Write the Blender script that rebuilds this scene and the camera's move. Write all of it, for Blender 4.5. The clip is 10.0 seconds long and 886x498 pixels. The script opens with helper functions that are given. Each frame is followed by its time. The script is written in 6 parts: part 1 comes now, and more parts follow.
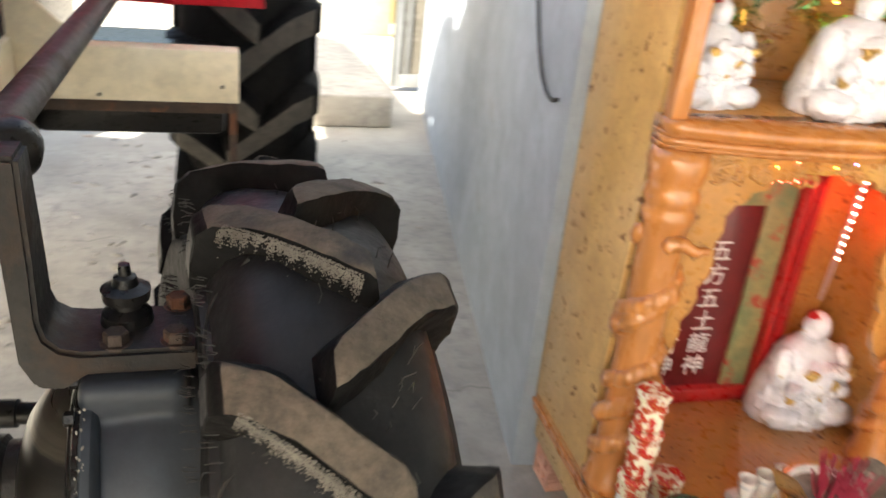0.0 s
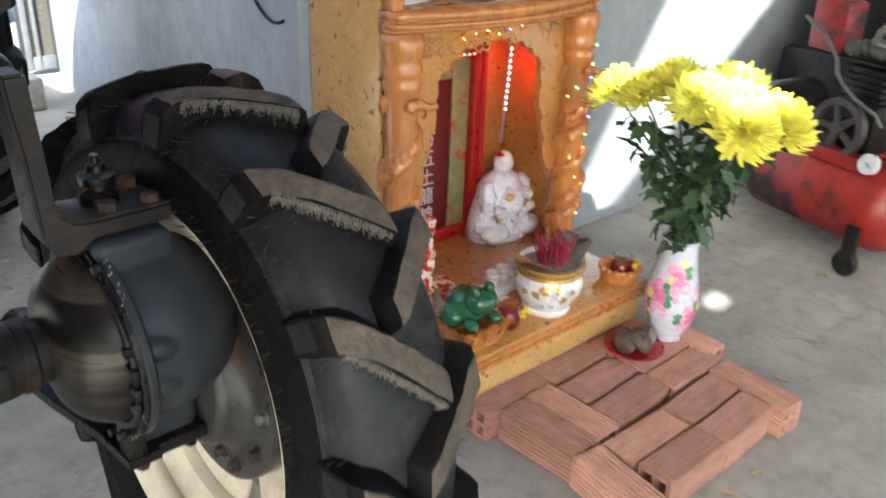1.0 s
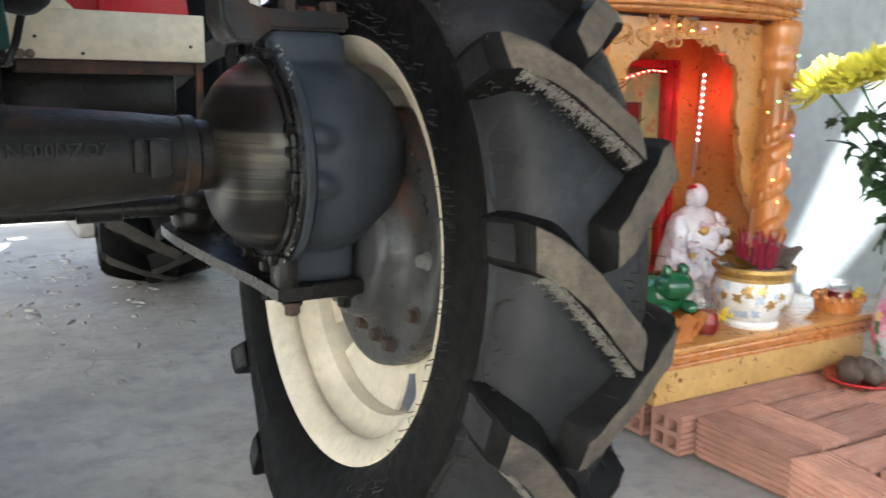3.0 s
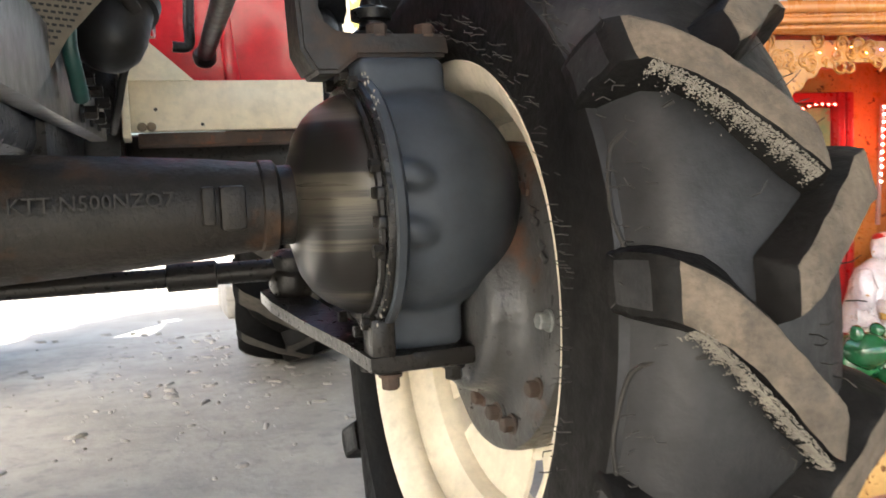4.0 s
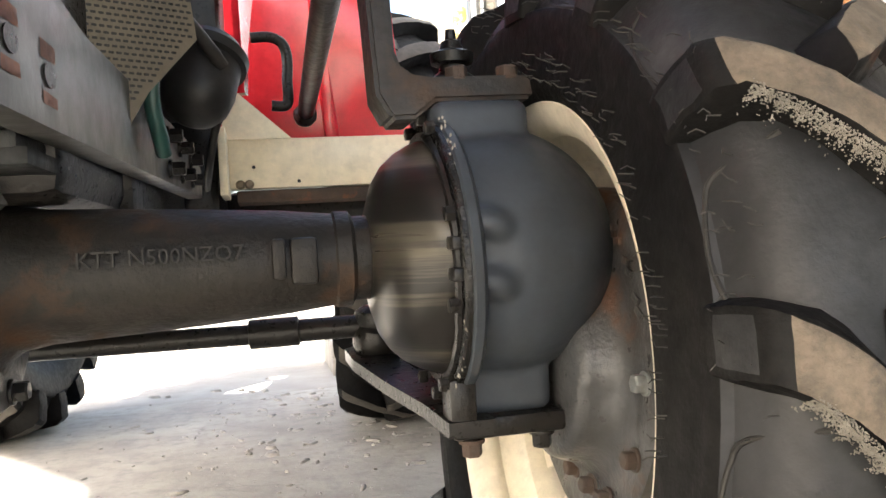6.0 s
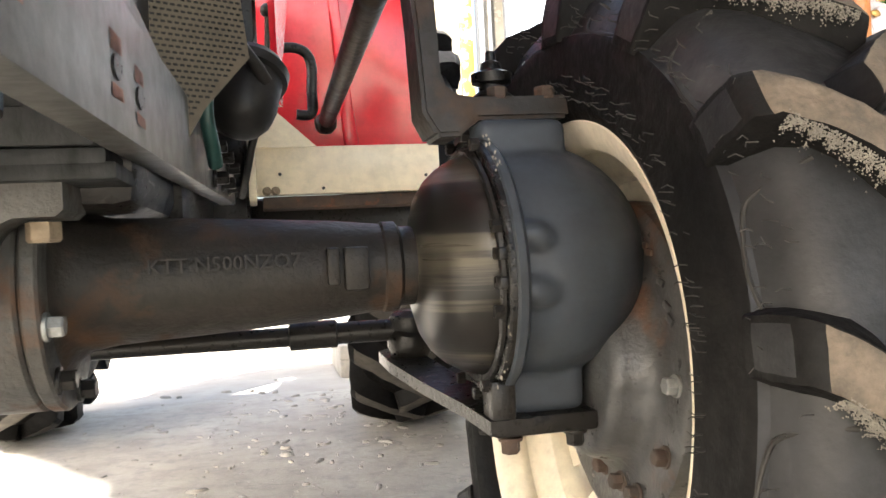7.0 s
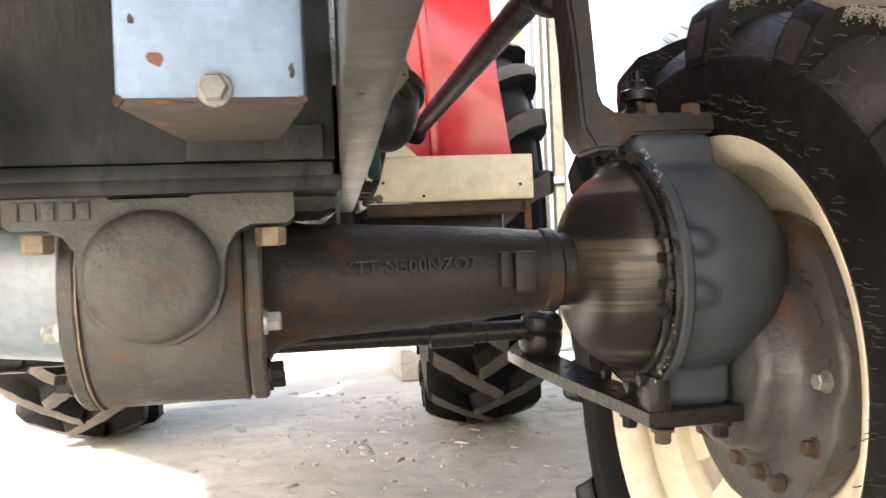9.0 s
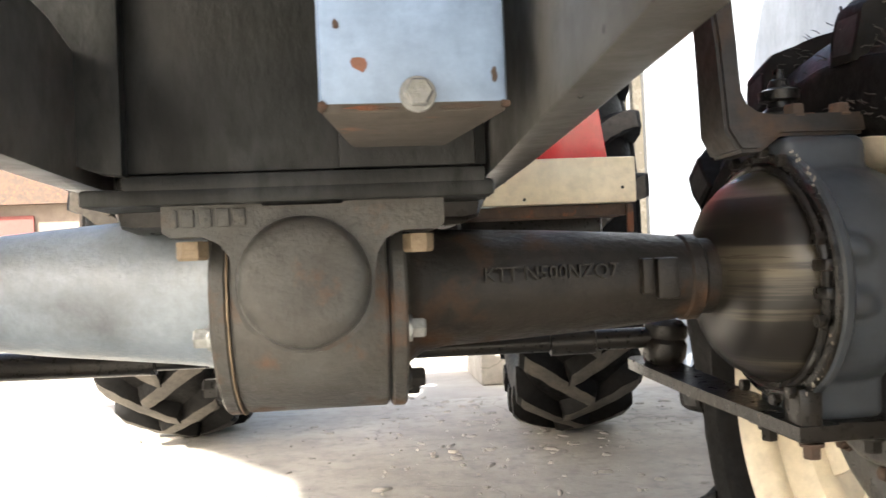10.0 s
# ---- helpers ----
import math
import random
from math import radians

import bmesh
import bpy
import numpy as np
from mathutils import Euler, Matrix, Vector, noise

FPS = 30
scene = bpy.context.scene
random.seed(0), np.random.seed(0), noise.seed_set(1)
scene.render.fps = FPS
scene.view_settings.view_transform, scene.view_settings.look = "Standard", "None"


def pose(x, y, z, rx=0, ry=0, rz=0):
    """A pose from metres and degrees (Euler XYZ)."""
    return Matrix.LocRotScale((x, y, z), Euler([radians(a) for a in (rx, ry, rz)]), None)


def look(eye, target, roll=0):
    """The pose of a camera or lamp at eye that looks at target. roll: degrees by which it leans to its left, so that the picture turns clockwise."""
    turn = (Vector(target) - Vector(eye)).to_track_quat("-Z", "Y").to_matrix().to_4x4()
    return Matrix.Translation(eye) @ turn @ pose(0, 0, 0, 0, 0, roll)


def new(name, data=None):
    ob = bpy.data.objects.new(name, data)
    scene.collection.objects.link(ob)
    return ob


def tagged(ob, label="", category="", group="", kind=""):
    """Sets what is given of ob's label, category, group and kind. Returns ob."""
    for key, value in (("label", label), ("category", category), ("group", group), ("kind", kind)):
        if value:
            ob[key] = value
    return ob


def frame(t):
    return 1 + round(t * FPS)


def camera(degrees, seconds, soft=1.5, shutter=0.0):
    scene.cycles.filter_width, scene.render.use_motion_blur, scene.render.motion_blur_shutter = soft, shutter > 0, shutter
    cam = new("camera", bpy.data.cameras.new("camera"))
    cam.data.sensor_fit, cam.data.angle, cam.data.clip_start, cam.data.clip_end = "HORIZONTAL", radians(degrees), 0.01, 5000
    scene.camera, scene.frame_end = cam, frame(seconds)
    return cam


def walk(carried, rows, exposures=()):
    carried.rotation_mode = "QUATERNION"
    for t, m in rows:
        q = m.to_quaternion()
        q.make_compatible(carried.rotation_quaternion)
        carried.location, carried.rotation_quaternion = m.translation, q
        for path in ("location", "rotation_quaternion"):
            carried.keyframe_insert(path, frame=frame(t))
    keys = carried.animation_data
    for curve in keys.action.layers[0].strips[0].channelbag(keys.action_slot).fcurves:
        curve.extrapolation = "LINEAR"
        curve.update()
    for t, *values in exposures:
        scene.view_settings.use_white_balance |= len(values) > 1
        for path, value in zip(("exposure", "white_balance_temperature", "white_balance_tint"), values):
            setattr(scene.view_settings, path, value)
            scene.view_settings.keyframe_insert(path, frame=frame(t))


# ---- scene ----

cam = camera(55.9, 10.0, soft=1.5, shutter=0.35)
ROWS = [
    (0.0, 0.0055, -0.0078, 1.1332, 65.28, -5.61, -14.2),
    (0.2, -0.0875, -0.0384, 1.1386, 65.41, -4.35, -23.02),
    (0.5, -0.1889, -0.1004, 1.1347, 64.71, -3.08, -32.73),
    (0.7, -0.2823, -0.1544, 1.1056, 64.97, -2.52, -37.4),
    (1.0, -0.4073, -0.2496, 1.114, 64.79, -2.2, -42.32),
    (1.2, -0.488, -0.2977, 1.1123, 64.62, -2.08, -44.76),
    (1.5, -0.5894, -0.3278, 1.0847, 64.47, -1.93, -45.91),
    (1.7, -0.6026, -0.342, 1.0453, 64.86, -1.69, -44.76),
    (2.0, -0.5666, -0.3684, 0.976, 66.66, -1.36, -41.23),
    (2.2, -0.5267, -0.3708, 0.9053, 69.19, -1.03, -38.89),
    (2.5, -0.4685, -0.3378, 0.7734, 74.04, -0.88, -36.1),
    (2.7, -0.4477, -0.322, 0.702, 77.0, -0.77, -34.03),
    (3.0, -0.4199, -0.2829, 0.6342, 79.46, -0.61, -29.98),
    (3.2, -0.399, -0.2498, 0.6203, 80.04, -0.5, -27.47),
    (4.3, -0.2878, -0.1271, 0.575, 86.87, 3.55, -17.04),
    (4.5, -0.2748, -0.1117, 0.5724, 87.71, 3.73, -15.09),
    (5.0, -0.2634, -0.1054, 0.5729, 88.7, 3.53, -13.22),
    (5.5, -0.2642, -0.1037, 0.5732, 89.14, 3.62, -12.47),
    (7.0, -0.323, -0.1479, 0.5839, 89.53, 2.83, -12.43),
    (7.5, -0.3702, -0.1796, 0.5877, 89.95, 2.98, -12.57),
    (8.0, -0.4088, -0.1869, 0.5883, 90.2, 3.1, -12.03),
    (8.5, -0.4396, -0.193, 0.5868, 90.17, 2.86, -11.36),
    (9.0, -0.4712, -0.1924, 0.5877, 90.13, 2.5, -10.33),
    (9.5, -0.5056, -0.1838, 0.5933, 90.25, 2.26, -8.5),
    (10.0, -0.5413, -0.1675, 0.5938, 90.52, 2.38, -5.84),
]
EXPOSURES = [(0.0, 2.94, 6850, 5), (0.5, 2.46, 6150, 3), (1.0, 2.47, 5780, 3), (2.0, 2.3, 5520, 2), (3.0, 2.56, 5620, 2), (4.5, 3.2, 6500, 8), (7.5, 3.22, 6600, 8), (8.5, 3.34, 6700, 8), (9.0, 3.3, 6700, 8), (10.0, 3.0, 6700, 8)]
walk(cam, [(t, pose(x, y, z, rx, ry, rz)) for t, x, y, z, rx, ry, rz in ROWS], EXPOSURES)

# ---- light ----
SUN_DIR = Vector((-0.60, -0.50, 0.62)).normalized()      # towards the sun
world = bpy.data.worlds.new("sky")
scene.world = world
world.use_nodes = True
wn = world.node_tree.nodes
sky = wn.new("ShaderNodeTexSky")
sky.sky_type, sky.sun_disc = "NISHITA", False
sky.sun_elevation = math.asin(SUN_DIR.z)
sky.sun_rotation = math.atan2(SUN_DIR.x, SUN_DIR.y)
sky.air_density, sky.dust_density = 1.0, 5.0
world.node_tree.links.new(sky.outputs[0], wn["Background"].inputs[0])
wn["Background"].inputs[1].default_value = 0.09
sun = new("sun", bpy.data.lights.new("sun", "SUN"))
sun.data.energy, sun.data.angle, sun.data.color = 5.0, radians(0.55), (1.0, 0.94, 0.86)
sun.matrix_basis = look(SUN_DIR * 10, (0, 0, 0))


# ---- materials ----
def material(name, base, second=None, scale=8.0, rough=0.5, metal=0.0, bump=0.1, bump_scale=60.0, spots=None, spot_scale=10.0,
             spot_at=0.6, spot_rough=0.8, coat=0.0, stretch=None, third=None, spot_soft=0.06, rough_var=0.12, specular=0.5, mottle=0.35):
    m = bpy.data.materials.new(name)
    m.use_nodes = True
    nt = m.node_tree
    n, l = nt.nodes, nt.links
    b = n["Principled BSDF"]
    co = n.new("ShaderNodeTexCoord")
    src = co.outputs["Object"]
    if stretch:
        mp = n.new("ShaderNodeMapping")
        mp.inputs["Scale"].default_value = stretch
        l.new(src, mp.inputs[0])
        src = mp.outputs[0]

    def noise_at(sc, detail=5.0, r=0.6):
        t = n.new("ShaderNodeTexNoise")
        t.inputs["Scale"].default_value, t.inputs["Detail"].default_value, t.inputs["Roughness"].default_value = sc, detail, r
        l.new(src, t.inputs["Vector"])
        return t.outputs["Fac"]

    def mix(a, b_, fac):
        x = n.new("ShaderNodeMix")
        x.data_type = "RGBA"
        l.new(fac, x.inputs["Factor"])
        for sock, v in ((x.inputs["A"], a), (x.inputs["B"], b_)):
            if isinstance(v, tuple):
                sock.default_value = (*v, 1)
            else:
                l.new(v, sock)
        return x.outputs["Result"]

    def ramp(fac, lo, hi):
        r = n.new("ShaderNodeMapRange")
        r.inputs["From Min"].default_value, r.inputs["From Max"].default_value = lo, hi
        l.new(fac, r.inputs["Value"])
        return r.outputs["Result"]

    second = second or tuple(c * 0.75 for c in base)
    big, fine = noise_at(scale), noise_at(scale * 7.3, 3.0)
    col = mix(base, second, ramp(big, 0.35, 0.65))
    col = mix(col, third or tuple(0.6 * a + 0.4 * c * 0.6 for a, c in zip(base, second)), ramp(fine, 0.5, 0.75))
    speck = n.new("ShaderNodeMix")
    speck.data_type, speck.blend_type = "RGBA", "MULTIPLY"
    speck.inputs["Factor"].default_value = mottle
    sm = n.new("ShaderNodeMapRange")
    sm.inputs["From Min"].default_value, sm.inputs["From Max"].default_value = 0.3, 0.7
    sm.inputs["To Min"].default_value, sm.inputs["To Max"].default_value = 0.45, 1.45
    sm.clamp = False
    l.new(noise_at(scale * 2.7, 9.0, 0.75), sm.inputs["Value"])
    l.new(col, speck.inputs["A"])
    l.new(sm.outputs["Result"], speck.inputs["B"])
    col = speck.outputs["Result"]
    rg = n.new("ShaderNodeMapRange")
    rg.inputs["To Min"].default_value, rg.inputs["To Max"].default_value = max(0.03, rough - rough_var), min(1.0, rough + rough_var)
    l.new(fine, rg.inputs["Value"])
    rough_out = rg.outputs["Result"]
    if spots:
        mask = ramp(noise_at(spot_scale, 8.0, 0.65), spot_at, spot_at + spot_soft)
        col = mix(col, spots, mask)
        rm = n.new("ShaderNodeMix")
        l.new(mask, rm.inputs[0])
        l.new(rough_out, rm.inputs[2])
        rm.inputs[3].default_value = spot_rough
        rough_out = rm.outputs[0]
        if metal:
            mm = n.new("ShaderNodeMapRange")
            mm.inputs["To Min"].default_value, mm.inputs["To Max"].default_value = metal, 0.0
            l.new(mask, mm.inputs["Value"])
            l.new(mm.outputs["Result"], b.inputs["Metallic"])
    l.new(col, b.inputs["Base Color"])
    l.new(rough_out, b.inputs["Roughness"])
    if not (spots and metal):
        b.inputs["Metallic"].default_value = metal
    b.inputs["Specular IOR Level"].default_value = specular
    b.inputs["Coat Weight"].default_value = coat
    b.inputs["Coat Roughness"].default_value = 0.12
    if bump:
        bp = n.new("ShaderNodeBump")
        bp.inputs["Strength"].default_value, bp.inputs["Distance"].default_value = bump, 0.004
        l.new(noise_at(bump_scale, 6.0), bp.inputs["Height"])
        l.new(bp.outputs[0], b.inputs["Normal"])
    return m


def glowing(name, color, strength):
    m = bpy.data.materials.new(name)
    m.use_nodes = True
    b = m.node_tree.nodes["Principled BSDF"]
    b.inputs["Base Color"].default_value = (*color, 1)
    b.inputs["Emission Color"].default_value = (*color, 1)
    b.inputs["Emission Strength"].default_value = strength
    return m


def glassy(name, color, rough=0.02):
    m = bpy.data.materials.new(name)
    m.use_nodes = True
    b = m.node_tree.nodes["Principled BSDF"]
    b.inputs["Base Color"].default_value = (*color, 1)
    b.inputs["Roughness"].default_value = rough
    b.inputs["Transmission Weight"].default_value = 1.0
    b.inputs["IOR"].default_value = 1.45
    return m


CONCRETE = material("concrete", (0.3922, 0.3657, 0.3233), (0.2915, 0.2692, 0.2374), 2.6, 0.85, bump=0.5, bump_scale=38, third=(0.25, 0.24, 0.22), spots=(0.15, 0.142, 0.13), spot_scale=7, spot_at=0.66, spot_soft=0.12)


def add_cracks(m, scale, width, colour, amount):
    """Wandering hairline cracks, broken up by a large noise, cut into colour and relief."""
    nt = m.node_tree
    n, l = nt.nodes, nt.links
    b = n["Principled BSDF"]
    co = n.new("ShaderNodeTexCoord")
    warp = n.new("ShaderNodeTexNoise")
    warp.inputs["Scale"].default_value, warp.inputs["Detail"].default_value = scale * 2.2, 6.0
    l.new(co.outputs["Object"], warp.inputs["Vector"])
    add = n.new("ShaderNodeVectorMath")
    add.operation = "MULTIPLY_ADD"
    add.inputs[1].default_value = (0.45 / scale,) * 3
    l.new(warp.outputs["Color"], add.inputs[0])
    l.new(co.outputs["Object"], add.inputs[2])
    vor = n.new("ShaderNodeTexVoronoi")
    vor.feature = "DISTANCE_TO_EDGE"
    vor.inputs["Scale"].default_value = scale
    l.new(add.outputs[0], vor.inputs["Vector"])
    edge = n.new("ShaderNodeMapRange")
    edge.inputs["From Min"].default_value, edge.inputs["From Max"].default_value = width, 0.0
    l.new(vor.outputs["Distance"], edge.inputs["Value"])
    gate = n.new("ShaderNodeTexNoise")
    gate.inputs["Scale"].default_value, gate.inputs["Detail"].default_value = scale * 0.9, 4.0
    l.new(co.outputs["Object"], gate.inputs["Vector"])
    gr = n.new("ShaderNodeMapRange")
    gr.inputs["From Min"].default_value, gr.inputs["From Max"].default_value = 0.47, 0.60
    gr.inputs["To Max"].default_value = amount
    l.new(gate.outputs["Fac"], gr.inputs["Value"])
    fac = n.new("ShaderNodeMath")
    fac.operation = "MULTIPLY"
    l.new(edge.outputs["Result"], fac.inputs[0])
    l.new(gr.outputs["Result"], fac.inputs[1])
    mx = n.new("ShaderNodeMix")
    mx.data_type = "RGBA"
    l.new(fac.outputs[0], mx.inputs["Factor"])
    l.new(b.inputs["Base Color"].links[0].from_socket, mx.inputs["A"])
    mx.inputs["B"].default_value = (*colour, 1)
    l.new(mx.outputs["Result"], b.inputs["Base Color"])


add_cracks(CONCRETE, 2.3, 0.010, (0.12, 0.115, 0.10), 0.6)
add_cracks(CONCRETE, 7.0, 0.016, (0.17, 0.16, 0.15), 0.25)
YARD = material("yard", (0.36, 0.335, 0.295), (0.30, 0.275, 0.24), 0.9, 0.9, bump=0.4, bump_scale=30)
PLASTER = material("plaster", (0.36, 0.385, 0.40), (0.29, 0.315, 0.33), 2.2, 0.85, bump=0.12, bump_scale=25, spots=(0.24, 0.25, 0.25), spot_scale=3.5, spot_at=0.64, spot_soft=0.15)
BLUE_PLASTER = material("blue plaster", (0.38, 0.43, 0.49), (0.32, 0.36, 0.41), 2.5, 0.6, bump=0.08, bump_scale=25, spots=(0.30, 0.27, 0.24), spot_scale=3, spot_at=0.62, spot_soft=0.15)
ROOFING = material("roofing", (0.16, 0.15, 0.145), (0.11, 0.10, 0.095), 2, 0.6, 0.2)
GREASE = material("wet black grease", (0.006, 0.006, 0.006), (0.010, 0.009, 0.008), 20, 0.24, bump=0.8, bump_scale=70, spots=(0.16, 0.14, 0.11), spot_scale=45, spot_at=0.69, spot_soft=0.03, rough_var=0.15, specular=0.3)
RUBBER = material("rubber", (0.0045, 0.0044, 0.0045), (0.0075, 0.0069, 0.0066), 9, 0.58, bump=0.35, bump_scale=80, spots=(0.0175, 0.0158, 0.0138), spot_scale=11, spot_at=0.60, spot_soft=0.25, specular=0.10, mottle=0.9, rough_var=0.2)
TREAD = material("dusty tread", (0.102, 0.080, 0.057), (0.054, 0.045, 0.035), 13, 0.9, bump=0.8, bump_scale=70, spots=(0.022, 0.020, 0.018), spot_scale=14, spot_at=0.555, spot_soft=0.14, mottle=1.0)
# dusty rubber; the sky sheen of the pockets is put into its bluish base
TREAD_OUT = material("dusty rubber", (0.0116, 0.0119, 0.0130), (0.0178, 0.0180, 0.0186), 8, 0.47, bump=0.3, bump_scale=60, spots=(0.052, 0.0525, 0.054), spot_scale=5.5, spot_at=0.60, spot_soft=0.22, spot_rough=.65, specular=0.26, mottle=0.8, rough_var=0.22)
MUD = material("dry mud", (0.165, 0.150, 0.125), (0.11, 0.10, 0.083), 40, 0.95, bump=0.6, bump_scale=150)
CREAM = material("cream enamel", (0.72, 0.64, 0.47), (0.66, 0.57, 0.40), 6, 0.35, bump=0.05, spots=(0.20, 0.13, 0.07), spot_scale=16, spot_at=0.72, coat=0.2)
CREAM_RIM = material("cream rim enamel", (0.66, 0.595, 0.465), (0.56, 0.495, 0.375), 9, 0.4, bump=0.08, spots=(0.17, 0.10, 0.05), spot_scale=22, spot_at=0.70)
IRON = material("oily cast iron", (0.0404, 0.0488, 0.0594), (0.0297, 0.0333, 0.0380), 6, 0.45, 0.05, bump=0.12, bump_scale=55, spots=(0.044, 0.030, 0.021), spot_scale=5, spot_at=0.58, spot_soft=0.2, spot_rough=0.6, specular=0.30, mottle=0.4, rough_var=0.2)
IRON_GREY = material("grey painted cast iron", (0.0700, 0.0725, 0.0700), (0.0450, 0.0413, 0.0363), 7, 0.42, 0.1, bump=0.5, bump_scale=110, spots=(0.090, 0.050, 0.030), spot_scale=13, spot_at=0.56, spot_soft=0.14, specular=0.3, mottle=0.6)
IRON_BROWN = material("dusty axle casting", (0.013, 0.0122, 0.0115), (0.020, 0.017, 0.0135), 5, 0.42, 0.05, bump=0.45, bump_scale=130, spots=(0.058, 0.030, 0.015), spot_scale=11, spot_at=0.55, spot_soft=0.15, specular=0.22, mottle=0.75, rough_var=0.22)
HUB = material("hub casting", (0.0600, 0.0625, 0.0650), (0.0375, 0.0350, 0.0325), 9, 0.33, 0.1, bump=0.4, bump_scale=100, spots=(0.10, 0.042, 0.019), spot_scale=9, spot_at=0.57, spot_soft=0.15, specular=0.4, mottle=0.6, rough_var=0.2)
RUSTY = material("rusty steel", (0.075, 0.045, 0.030), (0.042, 0.031, 0.025), 14, 0.75, 0.2, bump=0.5, bump_scale=140, spots=(0.12, 0.045, 0.02), spot_scale=25, spot_at=0.55)
BLACK = material("black oily steel", (0.009, 0.009, 0.009), (0.016, 0.014, 0.012), 15, 0.30, 0.05, bump=0.3, bump_scale=90, spots=(0.05, 0.042, 0.034), spot_scale=22, spot_at=0.72, specular=0.25)
ARM = material("worn black arm", (0.013, 0.0125, 0.0125), (0.026, 0.019, 0.014), 10, 0.48, 0.05, bump=0.3, bump_scale=100, spots=(0.052, 0.030, 0.018), spot_scale=12, spot_at=0.54, spot_soft=0.18, specular=0.28, mottle=0.6, rough_var=0.2)
ZINC = material("zinc bolt", (0.30, 0.315, 0.315), (0.20, 0.20, 0.19), 40, 0.45, 0.6, bump=0.3, bump_scale=200)
TAN_BOLT = material("dirty bolt", (0.24, 0.19, 0.13), (0.16, 0.12, 0.08), 30, 0.7, 0.3, bump=0.4, bump_scale=200)
POLISHED = material("worn steel ball", (0.082, 0.073, 0.056), (0.036, 0.031, 0.024), 3, 0.30, 0.3, bump=0.05, bump_scale=30, stretch=(0.25, 0.25, 9), spots=(0.010, 0.009, 0.008), spot_scale=2.2, spot_at=0.47, spot_soft=0.06, spot_rough=0.34, specular=0.3)
UNDER_BROWN = material("dusty brown underside", (0.055, 0.047, 0.039), (0.032, 0.028, 0.024), 9, 0.8, bump=0.3, spots=(0.13, 0.062, 0.035), spot_scale=14, spot_at=0.66)
PRIMER = material("orange primer", (0.22, 0.095, 0.058), (0.16, 0.07, 0.045), 30, 0.6, bump=0.2, mottle=0.7)
LETTER = material("worn raised lettering", (0.021, 0.0195, 0.017), (0.014, 0.013, 0.012), 30, 0.55, bump=0.4, specular=0.25, mottle=0.8)
BLUE = material("worn blue paint", (0.20, 0.285, 0.42), (0.165, 0.24, 0.355), 8, 0.45, bump=0.1, spots=(0.24, 0.11, 0.07), spot_scale=17, spot_at=0.68, spot_soft=0.03, coat=0.1, mottle=0.5)
BLUE_RUST = material("rusted blue paint", (0.040, 0.066, 0.118), (0.060, 0.078, 0.094), 26, 0.5, bump=0.4, spots=(0.034, 0.0175, 0.0125), spot_scale=8.5, spot_at=0.485, spot_soft=0.035, mottle=0.9, third=(0.10, 0.098, 0.074))
RAIL = material("scuffed grey rail", (0.085, 0.084, 0.080), (0.052, 0.050, 0.046), 5, 0.36, 0.2, bump=0.15, bump_scale=60, spots=(0.16, 0.08, 0.05), spot_scale=6, spot_at=0.66, spot_soft=0.05, mottle=0.6, rough_var=0.18)
BARE = material("bare scuffed steel", (0.28, 0.29, 0.315), (0.17, 0.175, 0.185), 14, 0.4, 0.3, bump=0.3, bump_scale=90, spots=(0.12, 0.075, 0.05), spot_scale=18, spot_at=0.64, mottle=0.7)
RAIL_DARK = material("grimy chassis plate", (0.0065, 0.0072, 0.0074), (0.032, 0.034, 0.0345), 5, 0.5, 0.05, bump=0.3, bump_scale=70, stretch=(1.6, 1.6, 0.7), specular=0.16, mottle=0.9, rough_var=0.22)
STEEL = material("silver grille paint", (0.26, 0.26, 0.275), (0.22, 0.22, 0.235), 4, 0.32, 0.5, bump=0.03, coat=0.3)
RED = material("red enamel", (0.62, 0.022, 0.035), (0.55, 0.018, 0.030), 5, 0.22, bump=0.02, coat=0.6)
HOSE = material("black hose", (0.010, 0.010, 0.010), (0.018, 0.017, 0.016), 20, 0.45, bump=0.1, specular=0.3)
# side light on this tube is put into its pale blue-grey base
AXLE_LIT = material("dusty blue-grey axle paint", (0.2125, 0.2562, 0.3063), (0.1250, 0.1438, 0.1625), 5, 0.36, bump=0.35, bump_scale=110, spots=(0.12, 0.06, 0.032), spot_scale=11, spot_at=0.66, spot_soft=0.06, mottle=0.7)
GREEN_PIPE = material("green pipe", (0.018, 0.065, 0.053), (0.014, 0.048, 0.04), 20, 0.4, 0.1)


# ---- building blocks ----
ORIGIN = {}


def sharpen(bm, angle=38):
    lim = radians(angle)
    for e in bm.edges:
        e.smooth = len(e.link_faces) == 2 and e.calc_face_angle(3.14) < lim
    for fc in bm.faces:
        fc.smooth = True


def thing(name, at=(0, 0, 0), label="", category="", group="", kind="", turn=None):
    """An empty at the thing's base; parts are given in world coordinates, or in its own where turn is given."""
    ob = new(name)
    ob.empty_display_size = 0.05
    ob.matrix_basis = Matrix.Translation(at) @ turn if turn else Matrix.Translation(at)
    ORIGIN[ob] = Vector((0, 0, 0)) if turn else Vector(at)
    return tagged(ob, label, category, group, kind)


